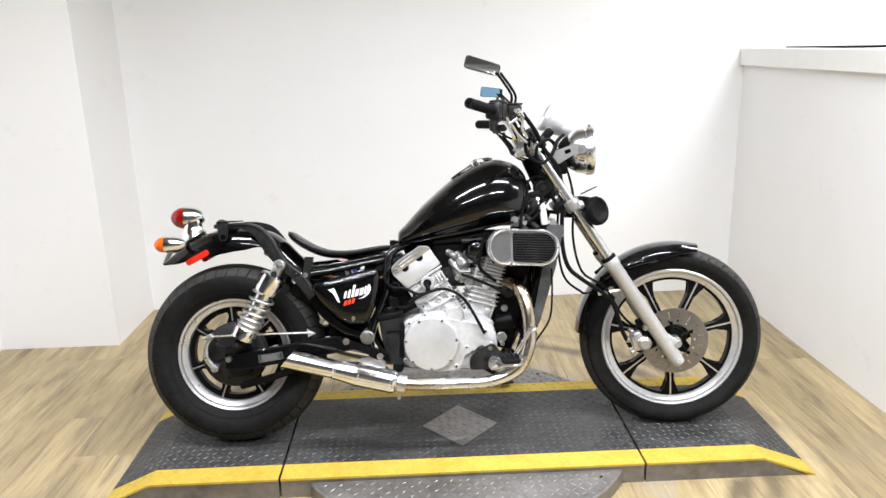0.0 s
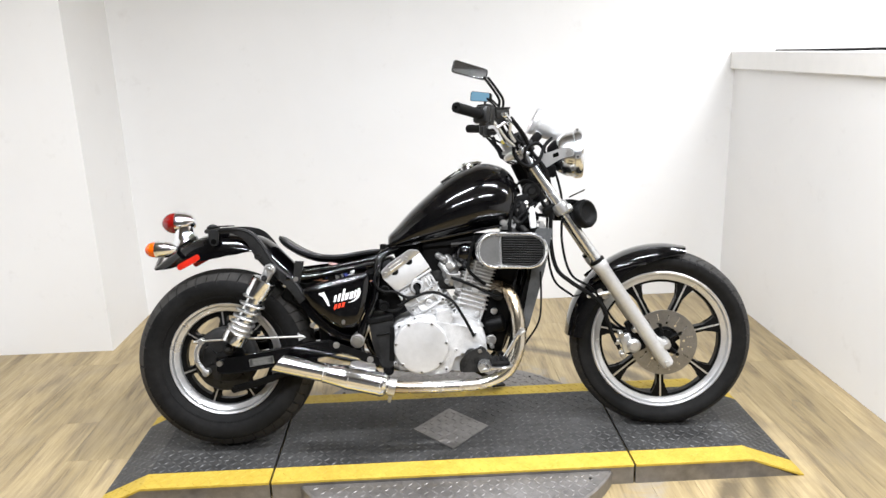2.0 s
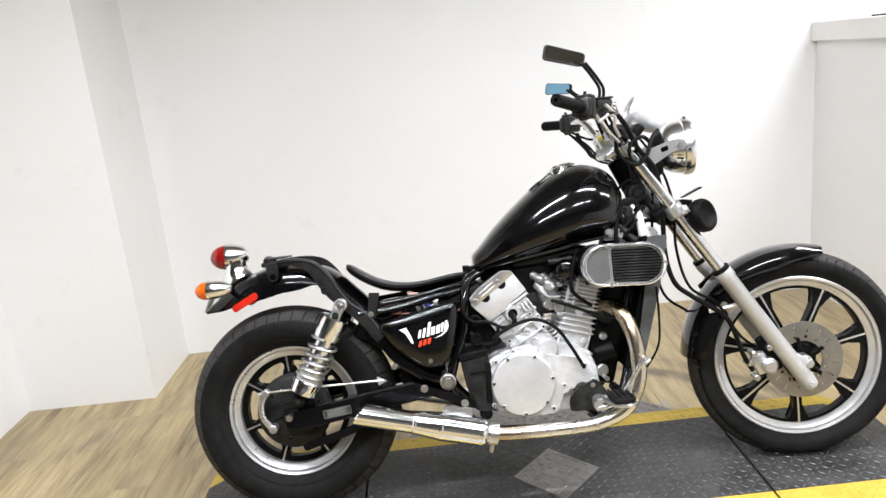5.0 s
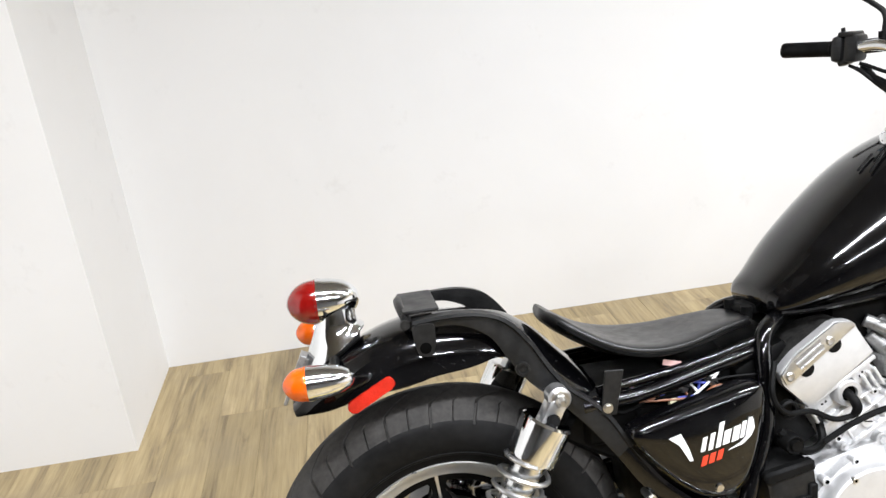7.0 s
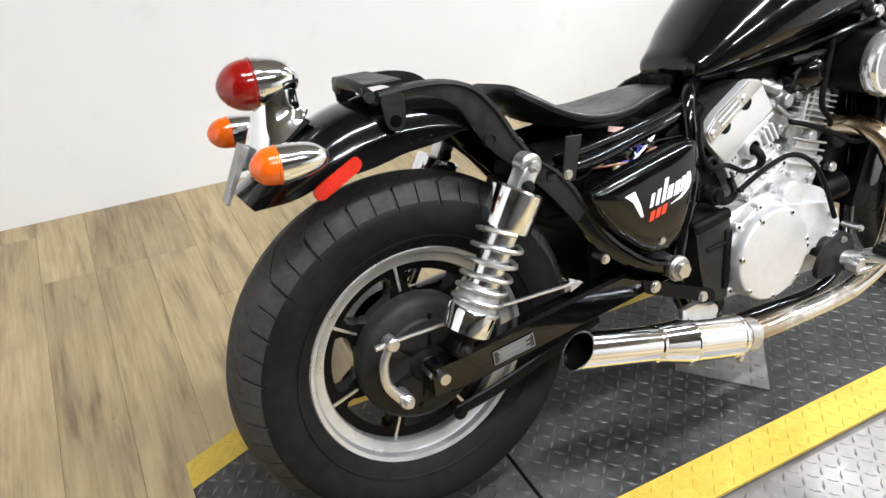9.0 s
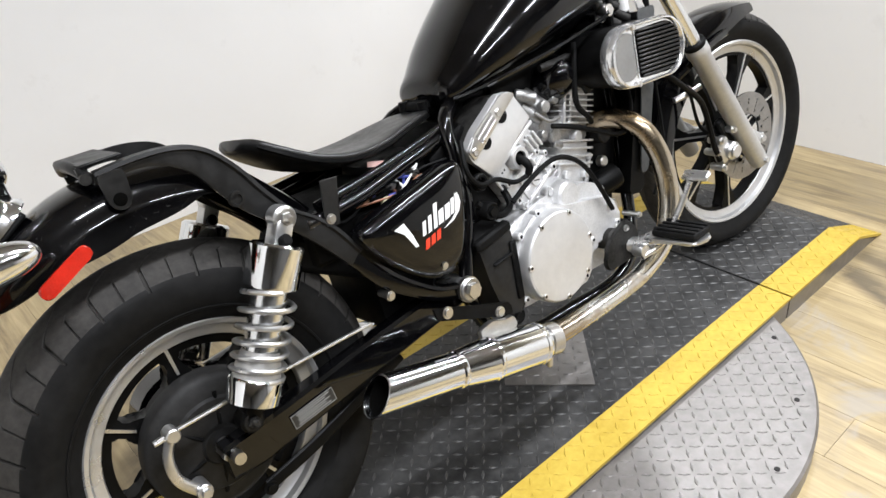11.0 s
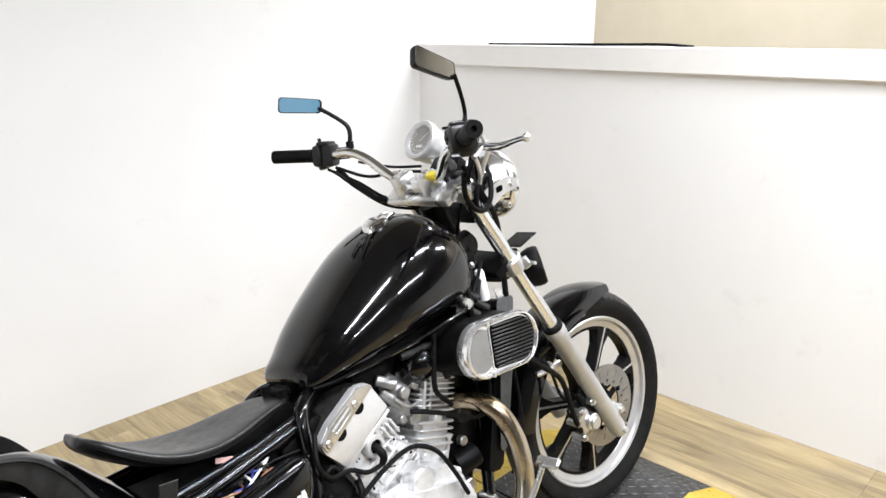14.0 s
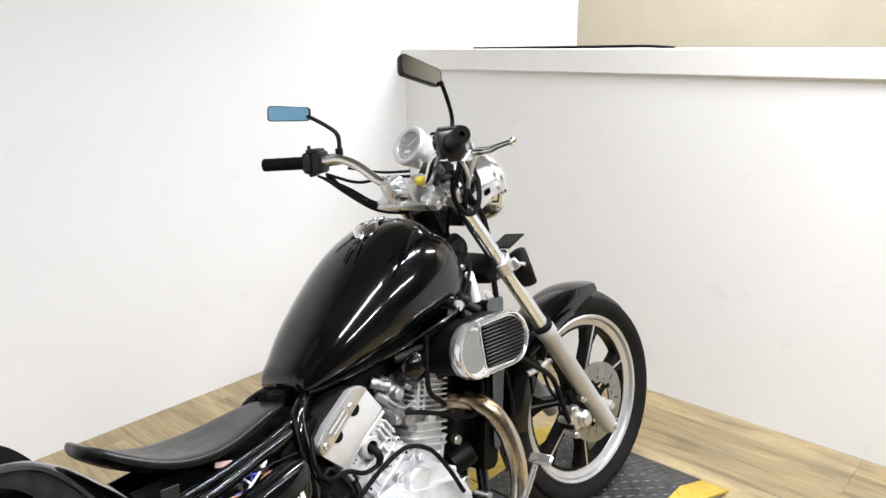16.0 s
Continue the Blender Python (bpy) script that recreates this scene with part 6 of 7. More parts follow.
# deck between the cylinders
bm = bmesh.new()
prism(bm, rounded([(-0.165, 0.455), (-0.02, 0.420), (0.100, 0.405), (0.085, 0.424), (0.005, 0.452), (-0.045, 0.494), (-0.13, 0.500)], 0.015), 0.24, side(0.115), 0.010, 0, 2)
part("case_top", bm, CAST, engine, "cast aluminium upper case")
for x, z, r in ((-0.150, 0.468, 0.008), (-0.010, 0.437, 0.009), (0.075, 0.420, 0.008), (-0.080, 0.470, 0.012), (-0.035, 0.470, 0.007)):
    bm = bmesh.new()
    cyl(bm, (x, -0.12, z), (x, -0.140, z), r, None, 18, 0, 0.002)
    cyl(bm, (x, -0.14, z), (x, -0.143, z), r * 0.55, None, 6)
    part("case_boss", bm, CAST, engine)

# added dark blocks that close the view through the shaded engine bay
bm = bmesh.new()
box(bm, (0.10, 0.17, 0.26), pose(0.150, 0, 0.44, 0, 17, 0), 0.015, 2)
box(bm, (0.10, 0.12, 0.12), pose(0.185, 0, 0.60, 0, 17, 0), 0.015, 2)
part("front_gap_block", bm, SATIN, bike, "black block filling the gap ahead of the engine")
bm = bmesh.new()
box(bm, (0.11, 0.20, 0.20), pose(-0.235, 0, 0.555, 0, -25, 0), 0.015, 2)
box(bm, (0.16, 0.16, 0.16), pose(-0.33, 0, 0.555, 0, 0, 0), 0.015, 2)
part("rear_gap_block", bm, SATIN, bike, "black block filling the gap behind the rear cylinder")
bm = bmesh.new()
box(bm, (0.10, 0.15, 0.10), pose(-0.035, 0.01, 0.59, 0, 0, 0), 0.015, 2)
part("valley_gap_block", bm, DARKMETAL, bike)
for p, q, r, mt in (((0.12, -0.10, 0.36), (0.12, -0.125, 0.36), 0.018, STEEL), ((0.155, -0.085, 0.30), (0.155, -0.125, 0.30), 0.014, SATIN), ((0.135, -0.09, 0.46), (0.135, -0.11, 0.46), 0.012, STEEL), ((0.15, -0.08, 0.52), (0.15, -0.11, 0.52), 0.022, DARKMETAL)):
    bm = bmesh.new()
    cyl(bm, p, q, r, None, 20, 0, 0.003)
    part("engine_fitting", bm, mt, bike)

# carburettor and intake between the cylinders
bm = bmesh.new()
cyl(bm, (-0.035, -0.055, 0.655), (0.0, -0.085, 0.610), 0.026, None, 24, 0, 0.004)
cyl(bm, (-0.05, -0.07, 0.640), (-0.02, -0.095, 0.600), 0.014, None, 16, 0, 0.003)
box(bm, (0.050, 0.045, 0.060), pose(-0.012, -0.070, 0.588, 0, -25, 15), 0.010, 2)
cyl(bm, (0.010, -0.085, 0.560), (0.010, -0.100, 0.560), 0.016, None, 16, 0, 0.002)
for p, q, r in (((-0.062, -0.075, 0.668), (-0.030, -0.10, 0.650), 0.012), ((-0.02, -0.10, 0.63), (-0.02, -0.115, 0.63), 0.013), ((0.018, -0.09, 0.635), (0.018, -0.108, 0.635), 0.010), ((-0.03, -0.09, 0.575), (-0.03, -0.108, 0.575), 0.009), ((0.0, -0.095, 0.545), (0.02, -0.10, 0.535), 0.008)):
    cyl(bm, p, q, r, None, 14, 0, 0.002)
tube(bm, [(-0.045, -0.105, 0.625), (-0.02, -0.115, 0.600), (0.015, -0.112, 0.598)], 0.004, 8, 3)
carb = part("carburettor", bm, CARB, bike, "grey cast carburettor")
bm = bmesh.new()
cyl(bm, (0.0, -0.03, 0.690), (0.075, -0.075, 0.690), 0.036, 0.030, 28, 0, 0.006)
cyl(bm, (0.0, 0.0, 0.64), (0.02, -0.05, 0.69), 0.034, None, 20, 0, 0.004)
part("intake_boot", bm, PLASTIC, carb, "black rubber intake boot")
bm = bmesh.new()
box(bm, (0.26, 0.14, 0.135), pose(0.01, 0.0, 0.672), 0.02, 2)
box(bm, (0.20, 0.10, 0.06), pose(-0.12, 0.0, 0.700, 0, -8, 0), 0.015, 2)
box(bm, (0.12, 0.10, 0.22), pose(0.235, 0.0, 0.72, 0, 18, 0), 0.02, 2)
part("air_box", bm, PLASTIC, bike, "black air box under the tank")

# air cleaner: an oval chrome can with a ribbed grille
def stadium(cx, cz, L, r, n=14, tilt=0.0):
    pts = []
    for a0, ox in ((-90, L / 2 - r), (90, -(L / 2 - r))):
        for k in range(n + 1):
            a = radians(a0 + 180 * k / n)
            pts.append((ox + r * math.cos(a), r * math.sin(a)))
    c, s = math.cos(radians(tilt)), math.sin(radians(tilt))
    return [(cx + x * c - z * s, cz + x * s + z * c) for x, z in pts]


AX, AZ, AT = 0.193, 0.681, -3.0
bm = bmesh.new()
rows = []
for k, y in ((0.90, -0.192), (0.985, -0.193), (1.0, -0.196), (1.005, -0.208), (0.99, -0.216), (0.955, -0.223), (0.915, -0.224), (0.885, -0.220), (0.87, -0.214), (0.5, -0.214)):
    rows.append(ring(bm, [(x, y, z) for x, z in stadium(AX, AZ, 0.252 * k, 0.063 * k, 14, AT)]))
skin(bm, rows)
air = part("air_cleaner", bm, ALLOY, bike, "oval chrome air cleaner with ribbed black grille")
bm = bmesh.new()
prism(bm, stadium(AX, AZ, 0.240, 0.059, 12, AT), 0.116, side(-0.078), 0.006)
part("filter_body", bm, SATIN, air, "black filter body")
bm = bmesh.new()
def grille_shape(grow):
    """Square left end with rounded corners, round right end."""
    c = [(AX - 0.036, AZ + 0.051), (AX - 0.036, AZ - 0.047)]
    pts = []
    for (x, z), a0 in ((c[0], 90), (c[1], 180)):
        o = (x + 0.009, z + (-0.009 if a0 == 90 else 0.009))
        pts += [(o[0] + (0.009 + grow) * math.cos(radians(a0 + 15 * k)), o[1] + (0.009 + grow) * math.sin(radians(a0 + 15 * k))) for k in range(7)]
    return pts + [(x, z) for x, z in stadium(AX, AZ, 0.219 + 2 * grow, 0.0515 + grow, 12, AT)[:13]]


prism(bm, grille_shape(0.0), 0.003, side(-0.2152))
grille = part("grille_back", bm, GAP, air, "", False)
bm = bmesh.new()
prism(bm, grille_shape(0.0035), 0.0045, side(-0.2125), 0.0012)
part("grille_frame", bm, ALLOY, air)
bm = bmesh.new()
inset_edge = [(AX - 0.0690 + 0.0445 * math.cos(radians(a)), AZ + 0.004 + 0.0475 * math.sin(radians(a))) for a in range(56, 305, 8)]
prism(bm, inset_edge, 0.0022, side(-0.2142), 0.0006)
part("end_inset", bm, INSET, air, "flat grey mirror-like inset", False)
for k in range(12):
    z = AZ - 0.0448 + k * 0.0083
    x1 = AX + 0.0570 + math.sqrt(max(0.0, 0.0500 ** 2 - (z - AZ) ** 2))
    x0 = AX - 0.034 + (0.005 if k in (0, 11) else 0.0)
    bm = bmesh.new()
    box(bm, (x1 - x0, 0.006, 0.0048), pose((x0 + x1) / 2, -0.2195, z - 0.0524 * ((x0 + x1) / 2 - AX), 0, -AT, 0), 0.0016)
    part("grille_rib", bm, WORNBLACK, air)
for x, z in ((AX - 0.045, AZ + 0.058), (AX - 0.045, AZ - 0.055), (AX + 0.118, AZ - 0.004)):
    bm = bmesh.new()
    bolt_at(bm, (x, -0.220, z), r=0.0045, h=0.004)
    part("cleaner_screw", bm, STEEL, air)

# battery box and black covers behind the engine
bm = bmesh.new()
prism(bm, rounded([(-0.312, 0.457), (-0.228, 0.471), (-0.220, 0.395), (-0.228, 0.282), (-0.280, 0.290), (-0.300, 0.372)], 0.010), 0.33, side(0.165), 0.008, 0, 2)
bat = part("battery_box", bm, WORNBLACK, bike, "black plastic battery box")
bm = bmesh.new()
box(bm, (0.092, 0.02, 0.022), pose(-0.269, -0.160, 0.456, 0, -9, 0), 0.005)
box(bm, (0.016, 0.010, 0.12), pose(-0.232, -0.166, 0.37, 0, 3, 0), 0.003)
box(bm, (0.055, 0.008, 0.006), pose(-0.258, -0.167, 0.405, 0, -6, 0), 0.002)
part("box_rib", bm, PLASTIC, bat)
for x, z, r in ((-0.248, 0.275, 0.019), (-0.255, 0.500, 0.018)):
    bm = bmesh.new()
    lathe(bm, [(0.0, 0.012), (r * 0.5, 0.012), (r * 0.55, 0.006), (r * 0.85, 0.008), (r, 0.004), (r, -0.02), (0.0, -0.02)], side(-0.155) @ pose(x, z, 0), 24)
    part("rubber_mount", bm, PLASTIC, bike)

# exhaust
bm = bmesh.new()
tube(bm, [(0.140, -0.070, 0.545), (0.162, -0.122, 0.550), (0.184, -0.166, 0.530), (0.200, -0.193, 0.484), (0.208, -0.208, 0.420), (0.203, -0.211, 0.340), (0.164, -0.211, 0.266), (0.090, -0.210, 0.230), (0.005, -0.212, 0.222), (-0.15, -0.217, 0.224), (-0.210, -0.219, 0.228), (-0.255, -0.221, 0.236)], [0.023, 0.023, 0.023, 0.023, 0.023, 0.0225, 0.022, 0.0205, 0.020, 0.020, 0.020, 0.020], 18, 6)
exh = part("exhaust_pipe", bm, PIPE, bike, "heat-stained chrome exhaust pipe")
P0, P1 = Vector((-0.235, -0.221, 0.231)), Vector((-0.622, -0.216, 0.330))
d = (P1 - P0).normalized()
m = Matrix.Translation(P0) @ d.to_track_quat("Z", "Y").to_matrix().to_4x4()
L = (P1 - P0).length
bm = bmesh.new()
prof = [(0.021, 0.0), (0.029, 0.0), (0.029, 0.018), (0.038, 0.026), (0.0405, 0.034), (0.0415, 0.150), (0.0424, 0.153), (0.0424, 0.158), (0.0412, 0.161), (0.0340, 0.228), (0.0349, 0.231), (0.0349, 0.236), (0.0325, 0.239), (0.0325, 0.30), (0.0328, L), (0.0300, L), (0.0295, L - 0.12), (0.0, L - 0.12)]
lathe(bm, prof, m, 48)
for v in bm.verts:
    q = m.inverted() @ v.co
    if q.z > L - 0.05:
        v.co += d * (-(v.co.z - P1.z) * 0.55)
muf = part("muffler", bm, CHROME, bike, "chrome slash-cut muffler", True, 9)
bm = bmesh.new()
lathe(bm, [(0.0275, -0.012), (0.032, -0.012), (0.032, 0.014), (0.0275, 0.014)], m, 36, True)
box(bm, (0.012, 0.012, 0.04), m @ pose(0.0, -0.036, 0.0, 90), 0.003)
part("muffler_clamp", bm, STEEL, muf, "dull steel clamp")
bm = bmesh.new()
lathe(bm, [(0.0395, 0.032), (0.0418, 0.034), (0.0418, 0.041), (0.0402, 0.043)], m, 40)
part("muffler_band", bm, CHROME, muf)
bm = bmesh.new()
lathe(bm, [(0.0299, L - 0.012), (0.0292, L - 0.11), (0.0, L - 0.112)], m, 36)
for v in bm.verts:
    q = m.inverted() @ v.co
    if q.z > L - 0.05:
        v.co += d * (-(v.co.z - P1.z) * 0.55)
part("muffler_bore", bm, GAP, muf)
# the other side's pipe and muffler
bm = bmesh.new()
tube(bm, [(-0.10, 0.16, 0.25), (-0.25, 0.20, 0.235), (-0.40, 0.215, 0.265), (-0.62, 0.215, 0.322)], [0.020, 0.030, 0.035, 0.029], 20, 5)
part("muffler", bm, CHROME, bike, "chrome slash-cut muffler")

# foot controls
bm = bmesh.new()
box(bm, (0.062, 0.105, 0.016), pose(0.128, -0.287, 0.318), 0.006, 2)
peg = part("foot_peg", bm, RUBBER, bike, "wide ribbed rubber foot peg")
for k in range(4):
    bm = bmesh.new()
    box(bm, (0.007, 0.098, 0.006), pose(0.105 + 0.0155 * k, -0.287, 0.328), 0.002)
    part("peg_rib", bm, RUBBER, peg)
bm = bmesh.new()
prism(bm, rounded([(0.088, -0.215), (0.098, -0.336), (0.140, -0.350), (0.172, -0.318), (0.160, -0.240), (0.120, -0.205)], 0.010), 0.008, pose(0, 0, 0.300), 0.003)
tube(bm, [(0.06, -0.15, 0.290), (0.09, -0.20, 0.292), (0.115, -0.24, 0.300)], 0.016, 12, 4)
cyl(bm, (0.075, -0.205, 0.285), (0.075, -0.232, 0.285), 0.014, None, 14)
part("peg_bracket", bm, POLISHED, peg, "polished peg bracket")
bm = bmesh.new()
tube(bm, [(0.070, -0.225, 0.272), (0.122, -0.245, 0.290), (0.164, -0.262, 0.345), (0.197, -0.275, 0.402)], 0.007, 10, 5)
box(bm, (0.026, 0.062, 0.010), pose(0.206, -0.285, 0.412, 0, -35, 0), 0.004)
part("brake_pedal", bm, POLISHED, bike, "polished forward brake pedal")
bm = bmesh.new()
prism(bm, rounded([(0.0, 0.262), (0.10, 0.262), (0.115, 0.310), (0.085, 0.352), (0.03, 0.332), (0.0, 0.300)], 0.012), 0.012, side(-0.178), 0.003)
part("control_plate", bm, DARKMETAL, bike)
for x, y, z in ((0.072, -0.190, 0.335), (0.115, -0.195, 0.350)):
    bm = bmesh.new()
    bolt_at(bm, (x, y, z), r=0.0055, h=0.006)
    cyl(bm, (x, y + 0.04, z), (x, y, z), 0.006, None, 10)
    part("control_bolt", bm, STEEL, bike)
bm = bmesh.new()
box(bm, (0.062, 0.105, 0.016), pose(0.118, 0.285, 0.318), 0.006, 2)
tube(bm, [(0.06, 0.13, 0.290), (0.09, 0.20, 0.292), (0.115, 0.25, 0.300)], 0.014, 10, 4)
part("foot_peg", bm, RUBBER, bike, "wide ribbed rubber foot peg")
# side stand, down on the plate
bm = bmesh.new()
tube(bm, [(-0.03, 0.12, 0.262), (0.05, 0.20, 0.205), (0.13, 0.285, 0.140), (0.175, 0.332, 0.102)], 0.010, 12, 4)
box(bm, (0.06, 0.045, 0.008), pose(0.180, 0.338, 0.092, 12.5, 0, 20), 0.003)
part("side_stand", bm, SATIN, bike, "black side stand folded out")


# ---- hoses and cables ----
def cable(pts, r=0.0042, mat=None, nm="cable"):
    bm = bmesh.new()
    tube(bm, pts, r, 8, 6)
    part(nm, bm, mat or PLASTIC, bike)


cable([(-0.205, -0.165, 0.500), (-0.15, -0.172, 0.530), (-0.08, -0.175, 0.545), (-0.02, -0.178, 0.515), (0.020, -0.180, 0.455), (0.055, -0.178, 0.385)], 0.0052)
cable([(-0.268, -0.130, 0.640), (-0.285, -0.150, 0.590), (-0.262, -0.150, 0.555), (-0.215, -0.145, 0.548), (-0.175, -0.148, 0.528), (-0.142, -0.152, 0.530)], 0.0050)
cable([(-0.27, -0.14, 0.52), (-0.24, -0.155, 0.485), (-0.20, -0.15, 0.49), (-0.185, -0.12, 0.52)], 0.007)
cable([(0.074, -0.130, 0.735), (0.058, -0.134, 0.685), (0.046, -0.136, 0.631), (0.054, -0.134, 0.604), (0.081, -0.130, 0.579), (0.105, -0.115, 0.560)], 0.006)
cable([(-0.015, -0.115, 0.588), (0.02, -0.130, 0.576), (0.079, -0.142, 0.550), (0.135, -0.150, 0.523), (0.178, -0.150, 0.524), (0.205, -0.145, 0.560), (0.215, -0.135, 0.60)], 0.0055)
# front brake hose and speedometer cable
cable([(0.205, -0.20, 1.135), (0.25, -0.17, 1.08), (0.285, -0.135, 1.02), (0.335, -0.125, 0.95), (0.350, -0.115, 0.85), (0.345, -0.115, 0.70), (0.362, -0.125, 0.605), (0.411, -0.132, 0.556), (0.480, -0.124, 0.508), (0.520, -0.116, 0.468), (0.545, -0.112, 0.402), (0.559, -0.110, 0.355), (0.585, -0.105, 0.305)], 0.0075)
cable([(0.33, 0.03, 1.08), (0.38, -0.02, 0.97), (0.400, -0.06, 0.85), (0.392, -0.08, 0.70), (0.420, -0.09, 0.58), (0.50, -0.09, 0.52), (0.58, -0.06, 0.40), (0.68, -0.05, 0.33)], 0.0045)
cable([(0.375, 0.05, 0.90), (0.362, 0.06, 0.70), (0.385, 0.07, 0.55), (0.46, 0.07, 0.48)], 0.0045)
cable([(0.300, -0.145, 0.60), (0.298, -0.15, 0.50), (0.285, -0.155, 0.42), (0.235, -0.15, 0.345)], 0.0035)
for y0, dz in ((0.262, 0.0), (0.25, -0.012), (0.24, -0.02)):
    cable([(0.165, y0, 1.118 + dz * 0.3), (0.205, 0.20, 1.075 + dz), (0.225, 0.135, 1.030 + dz), (0.255, 0.085, 1.012 + dz), (0.285, 0.04, 0.985)], 0.0036)
cable([(0.170, 0.235, 1.12), (0.215, 0.17, 1.085), (0.26, 0.11, 1.085), (0.31, 0.05, 1.075)], 0.0040)
cable([(0.200, 0.18, 1.125), (0.255, 0.12, 1.10), (0.30, 0.06, 1.09)], 0.0035)
cable([(0.185, -0.22, 1.115), (0.225, -0.16, 1.06), (0.245, -0.11, 1.0), (0.275, -0.06, 0.945), (0.28, -0.03, 0.86)], 0.0045)
cable([(0.165, -0.245, 1.110), (0.20, -0.19, 1.065), (0.24, -0.13, 1.03), (0.30, -0.12, 1.005), (0.33, -0.10, 0.94)], 0.0045)
cable([(0.335, -0.11, 1.03), (0.300, -0.145, 1.05), (0.262, -0.150, 1.03), (0.262, -0.14, 0.985), (0.305, -0.12, 0.965)], 0.006)
rng = random.Random(11)
for _ in range(9):
    x = rng.uniform(0.21, 0.33)
    y = rng.uniform(-0.10, 0.0)
    cable([(x, y, rng.uniform(0.84, 0.92)), (x + rng.uniform(-0.03, 0.03), y - 0.03, rng.uniform(0.78, 0.86)), (x + rng.uniform(-0.05, 0.02), y - 0.03, rng.uniform(0.73, 0.80)), (x + rng.uniform(-0.06, 0.0), y, rng.uniform(0.66, 0.75))], rng.uniform(0.0035, 0.007))
bm = bmesh.new()
cyl(bm, (0.175, -0.125, 0.775), (0.175, -0.148, 0.775), 0.0125, None, 20, 0, 0.003)
bolt_at(bm, (0.175, -0.148, 0.775), r=0.009)
part("tank_bolt", bm, STEEL, bike)
bm = bmesh.new()
for x, y, z, sx, sy, sz in ((0.250, -0.06, 0.855, 0.07, 0.06, 0.035), (0.225, -0.075, 0.815, 0.05, 0.05, 0.03), (0.265, -0.07, 0.795, 0.04, 0.05, 0.05)):
    box(bm, (sx, sy, sz), pose(x, y, z, 0, rng.uniform(-25, 25), rng.uniform(-15, 15)), 0.008, 2)
part("wiring_block", bm, PLASTIC, bike)
bm = bmesh.new()
for x, y, z in ((0.215, -0.105, 0.79), (0.24, -0.11, 0.76), (0.20, -0.115, 0.755)):
    cyl(bm, (x, y, z), (x + 0.02, y - 0.02, z - 0.02), 0.010, None, 14, 0, 0.002)
part("wiring_clip", bm, DARKMETAL, bike)

# chrome throttle cable ends, a black loop round the fork top and a harness sleeve
for pts_ in ([(0.160, -0.262, 1.146), (0.176, -0.250, 1.122), (0.190, -0.248, 1.102), (0.208, -0.235, 1.076), (0.236, -0.200, 1.050)],
             [(0.196, -0.262, 1.158), (0.214, -0.252, 1.140), (0.223, -0.248, 1.118), (0.222, -0.235, 1.094), (0.238, -0.205, 1.066)],
             [(0.178, -0.255, 1.112), (0.200, -0.252, 1.126), (0.220, -0.250, 1.140)]):
    bm = bmesh.new()
    tube(bm, pts_, 0.0048, 10, 5)
    steered(part("throttle_cable", bm, POLISHED, bike, "bright throttle cable end"))
for pts_, r in (([(0.238, -0.150, 1.075), (0.236, -0.150, 1.025), (0.262, -0.146, 0.990), (0.296, -0.142, 0.980), (0.325, -0.136, 1.005), (0.345, -0.120, 1.050), (0.372, -0.08, 1.075)], 0.0066),
                ([(0.250, -0.135, 1.090), (0.268, -0.130, 1.050), (0.270, -0.120, 1.010), (0.286, -0.110, 0.960)], 0.0055),
                ([(0.216, -0.205, 1.100), (0.240, -0.165, 1.075), (0.268, -0.120, 1.060), (0.300, -0.06, 1.060)], 0.0060),
                ([(0.165, 0.250, 1.098), (0.172, 0.215, 1.066), (0.186, 0.178, 1.042), (0.196, 0.135, 1.018), (0.220, 0.090, 1.012)], 0.0080)):
    bm = bmesh.new()
    tube(bm, pts_, r, 8, 6)
    steered(part("cable", bm, PLASTIC, bike))
bm = bmesh.new()
box(bm, (0.046, 0.050, 0.052), pose(0.262, -0.052, 1.075, 12, -30, 18), 0.009, 2)
box(bm, (0.030, 0.030, 0.040), pose(0.290, -0.080, 1.052, 0, -18, 30), 0.006, 2)
cyl(bm, (0.250, -0.088, 1.085), (0.246, -0.104, 1.088), 0.013, None, 16, 0, 0.003)
steered(part("wiring_block", bm, WORNBLACK, bike))

# ignition coil, round relay and tank bracket behind the steering head
bm = bmesh.new()
lathe(bm, [(0.0, 0.020), (0.012, 0.020), (0.016, 0.015), (0.027, 0.014), (0.032, 0.008), (0.032, -0.012), (0.0, -0.012)], pose(0.288, -0.062, 0.886, 90, 8, 0), 32)
part("horn_relay", bm, DUSTY, bike, "round dull black relay")
bm = bmesh.new()
cyl(bm, (0.244, -0.055, 0.828), (0.244, -0.096, 0.828), 0.022, None, 24, 0, 0.004)
cyl(bm, (0.270, -0.060, 0.846), (0.282, -0.090, 0.850), 0.010, None, 16, 0, 0.002)
part("ignition_coil", bm, WORNBLACK, bike, "black ignition coil")
bm = bmesh.new()
cyl(bm, (0.262, -0.088, 0.842), (0.266, -0.098, 0.846), 0.008, None, 14, 0, 0.002)
cyl(bm, (0.232, -0.090, 0.822), (0.226, -0.102, 0.818), 0.007, None, 14, 0, 0.002)
part("coil_terminal", bm, STEEL, bike)
bm = bmesh.new()
prism(bm, rounded([(0.160, 0.752), (0.172, 0.790), (0.204, 0.830), (0.214, 0.826), (0.206, 0.790), (0.224, 0.768), (0.214, 0.750)], 0.006), 0.004, side(-0.118), 0.001)
part("tank_bracket", bm, CARB, bike, "grey sheet tank bracket")
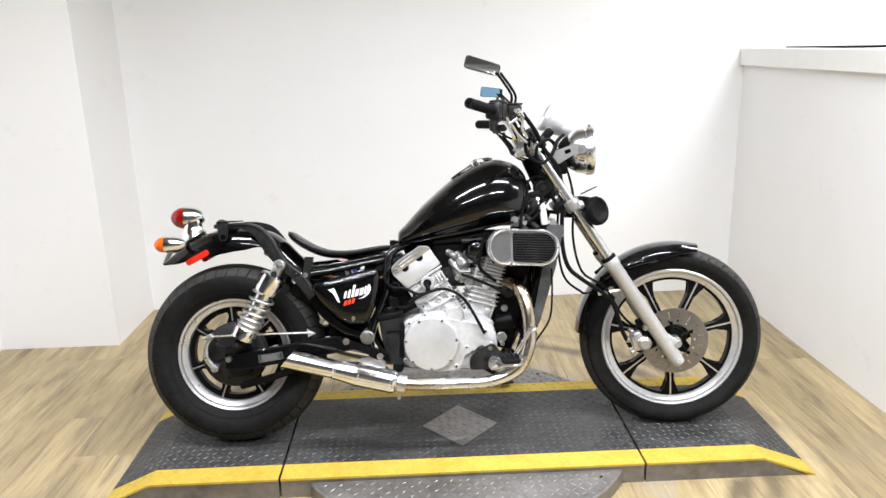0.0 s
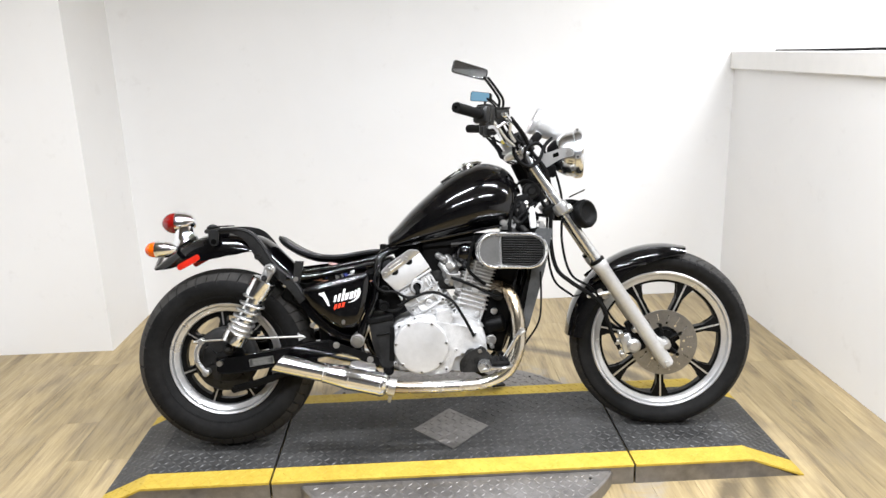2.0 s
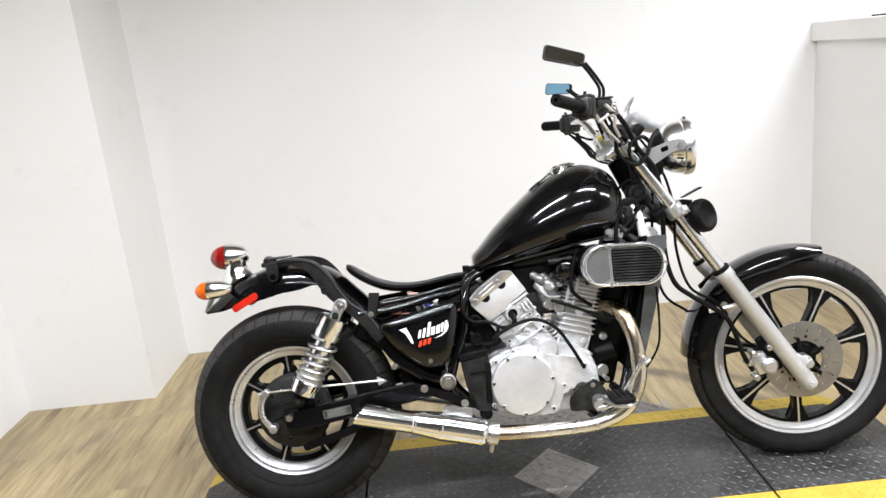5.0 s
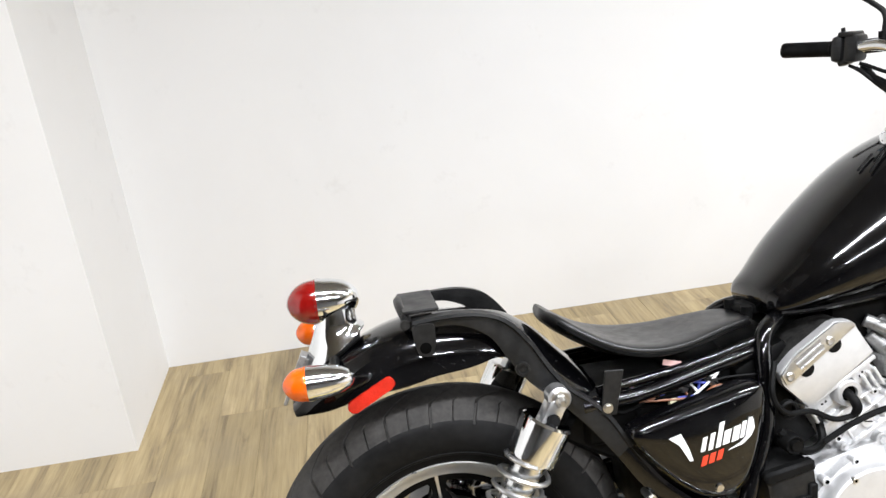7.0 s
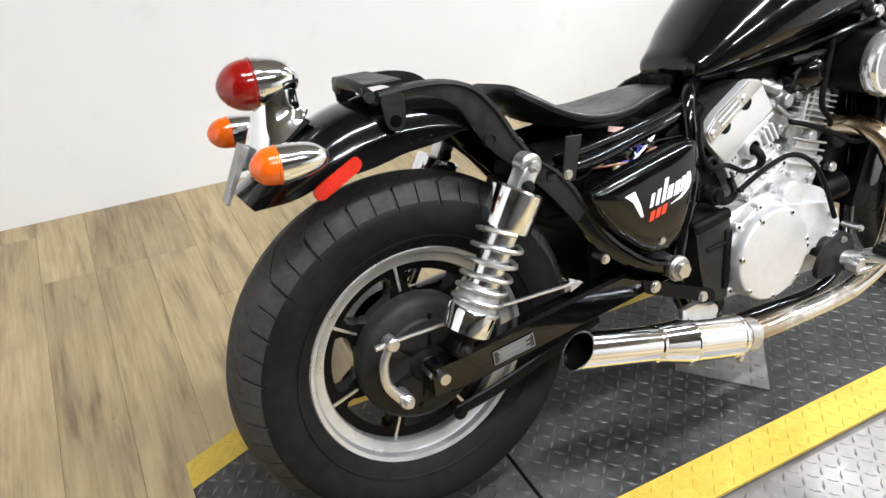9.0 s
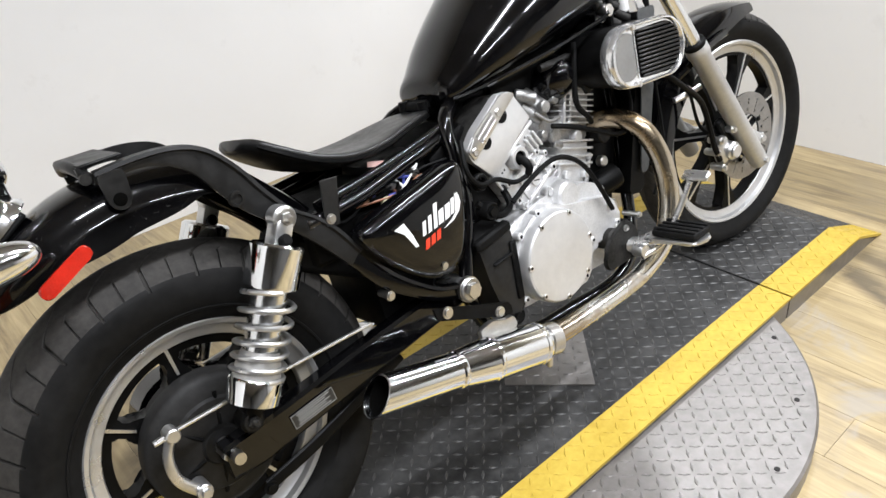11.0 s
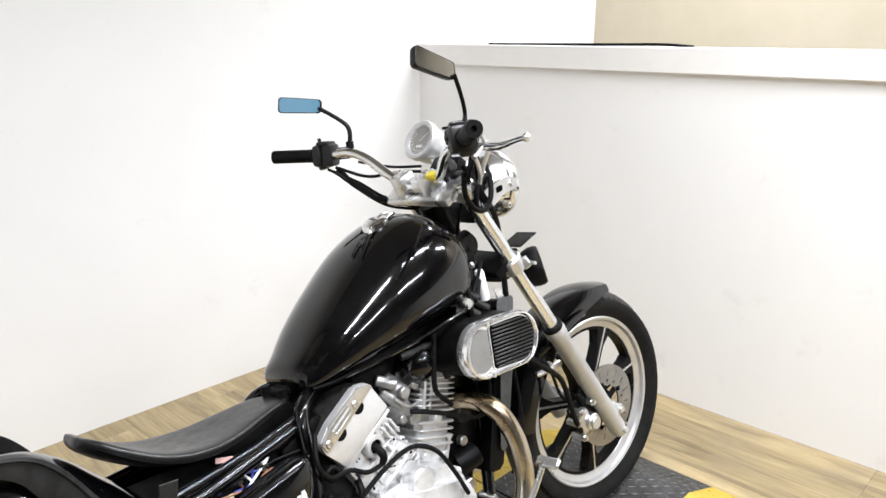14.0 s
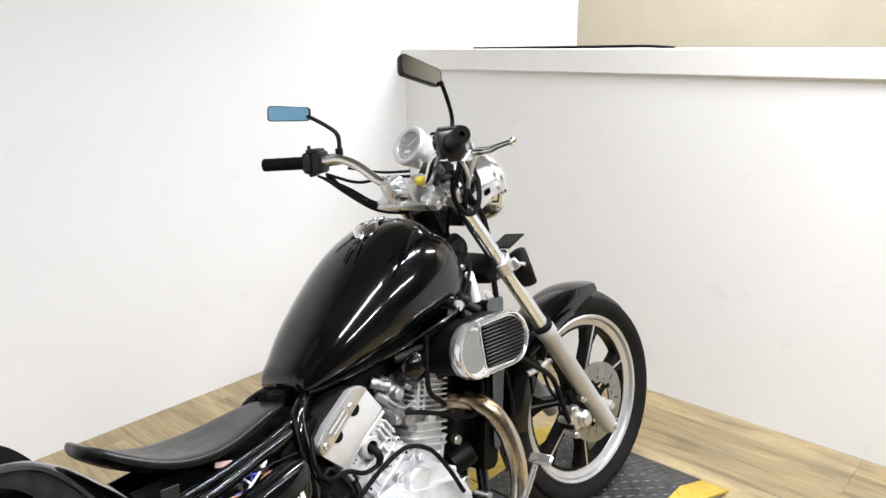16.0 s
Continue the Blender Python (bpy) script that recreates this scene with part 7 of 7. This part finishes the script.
for pts_ in ([(0.306, -0.085, 0.843), (0.268, -0.105, 0.800), (0.224, -0.120, 0.757)], [(0.296, -0.095, 0.846), (0.255, -0.112, 0.812), (0.212, -0.122, 0.772)], [(0.316, -0.06, 0.905), (0.262, -0.085, 0.925), (0.226, -0.075, 0.900)]):
    cable(pts_, 0.0045)

# fuel hose, breather and intake dome under the tank
cable([(-0.010, -0.105, 0.705), (0.030, -0.112, 0.706), (0.065, -0.118, 0.708), (0.088, -0.120, 0.690), (0.094, -0.120, 0.655), (0.104, -0.120, 0.625)], 0.0085, DARKMETAL, "fuel_hose")
bm = bmesh.new()
lathe(bm, [(0.0, 0.040), (0.014, 0.038), (0.026, 0.030), (0.034, 0.016), (0.036, 0.0), (0.036, -0.03), (0.0, -0.03)], pose(0.040, -0.090, 0.672, 55, 24, 0) @ Matrix.Scale(1.22, 4), 32)
part("intake_dome", bm, PAINT, bike, "glossy black intake dome")

# ---- floor planks ----
bm = bmesh.new()
box(bm, (FAR - WEST + 0.24, BACK - FRONT + 0.24, 0.1), pose((FAR + WEST) / 2, (BACK + FRONT) / 2, -0.056))
floor = tagged(finish("floor", bm, JOINT, None, False), "pale wood-look vinyl plank floor with grey-brown grain", "floor", kind="structure")
rng = random.Random(4)
PW, PL = 0.152, 1.22
plank_meshes = {}


def plank(x0, x1, y0, y1):
    w, l = round(x1 - x0, 3), round(y1 - y0, 3)
    if (w, l) not in plank_meshes:
        bm = bmesh.new()
        box(bm, (w - 0.0007, l - 0.0007, 0.006), Matrix(), 0.0004)
        me = bpy.data.meshes.new("plank")
        bm.to_mesh(me)
        bm.free()
        me.materials.append(WOOD)
        plank_meshes[(w, l)] = me
    ob = new("plank", plank_meshes[(w, l)])
    ob.location = ((x0 + x1) / 2, (y0 + y1) / 2, -0.003)
    ob.parent = floor


x = LEFT
while x < RIGHT:
    x1 = min(x + (PW if x > LEFT else 0.080), RIGHT)
    y = FRONT + rng.choice((0.25, 0.5, 0.75, 1.0)) * PL - PL
    while y < BACK:
        y0, y1 = max(y, FRONT), min(y + PL, BACK)
        if y1 - y0 > 0.02 and not (x1 < COLX and y0 > COLY):
            plank(x, x1, round(y0, 3), round(y1, 3))
        y += PL
    x = x1
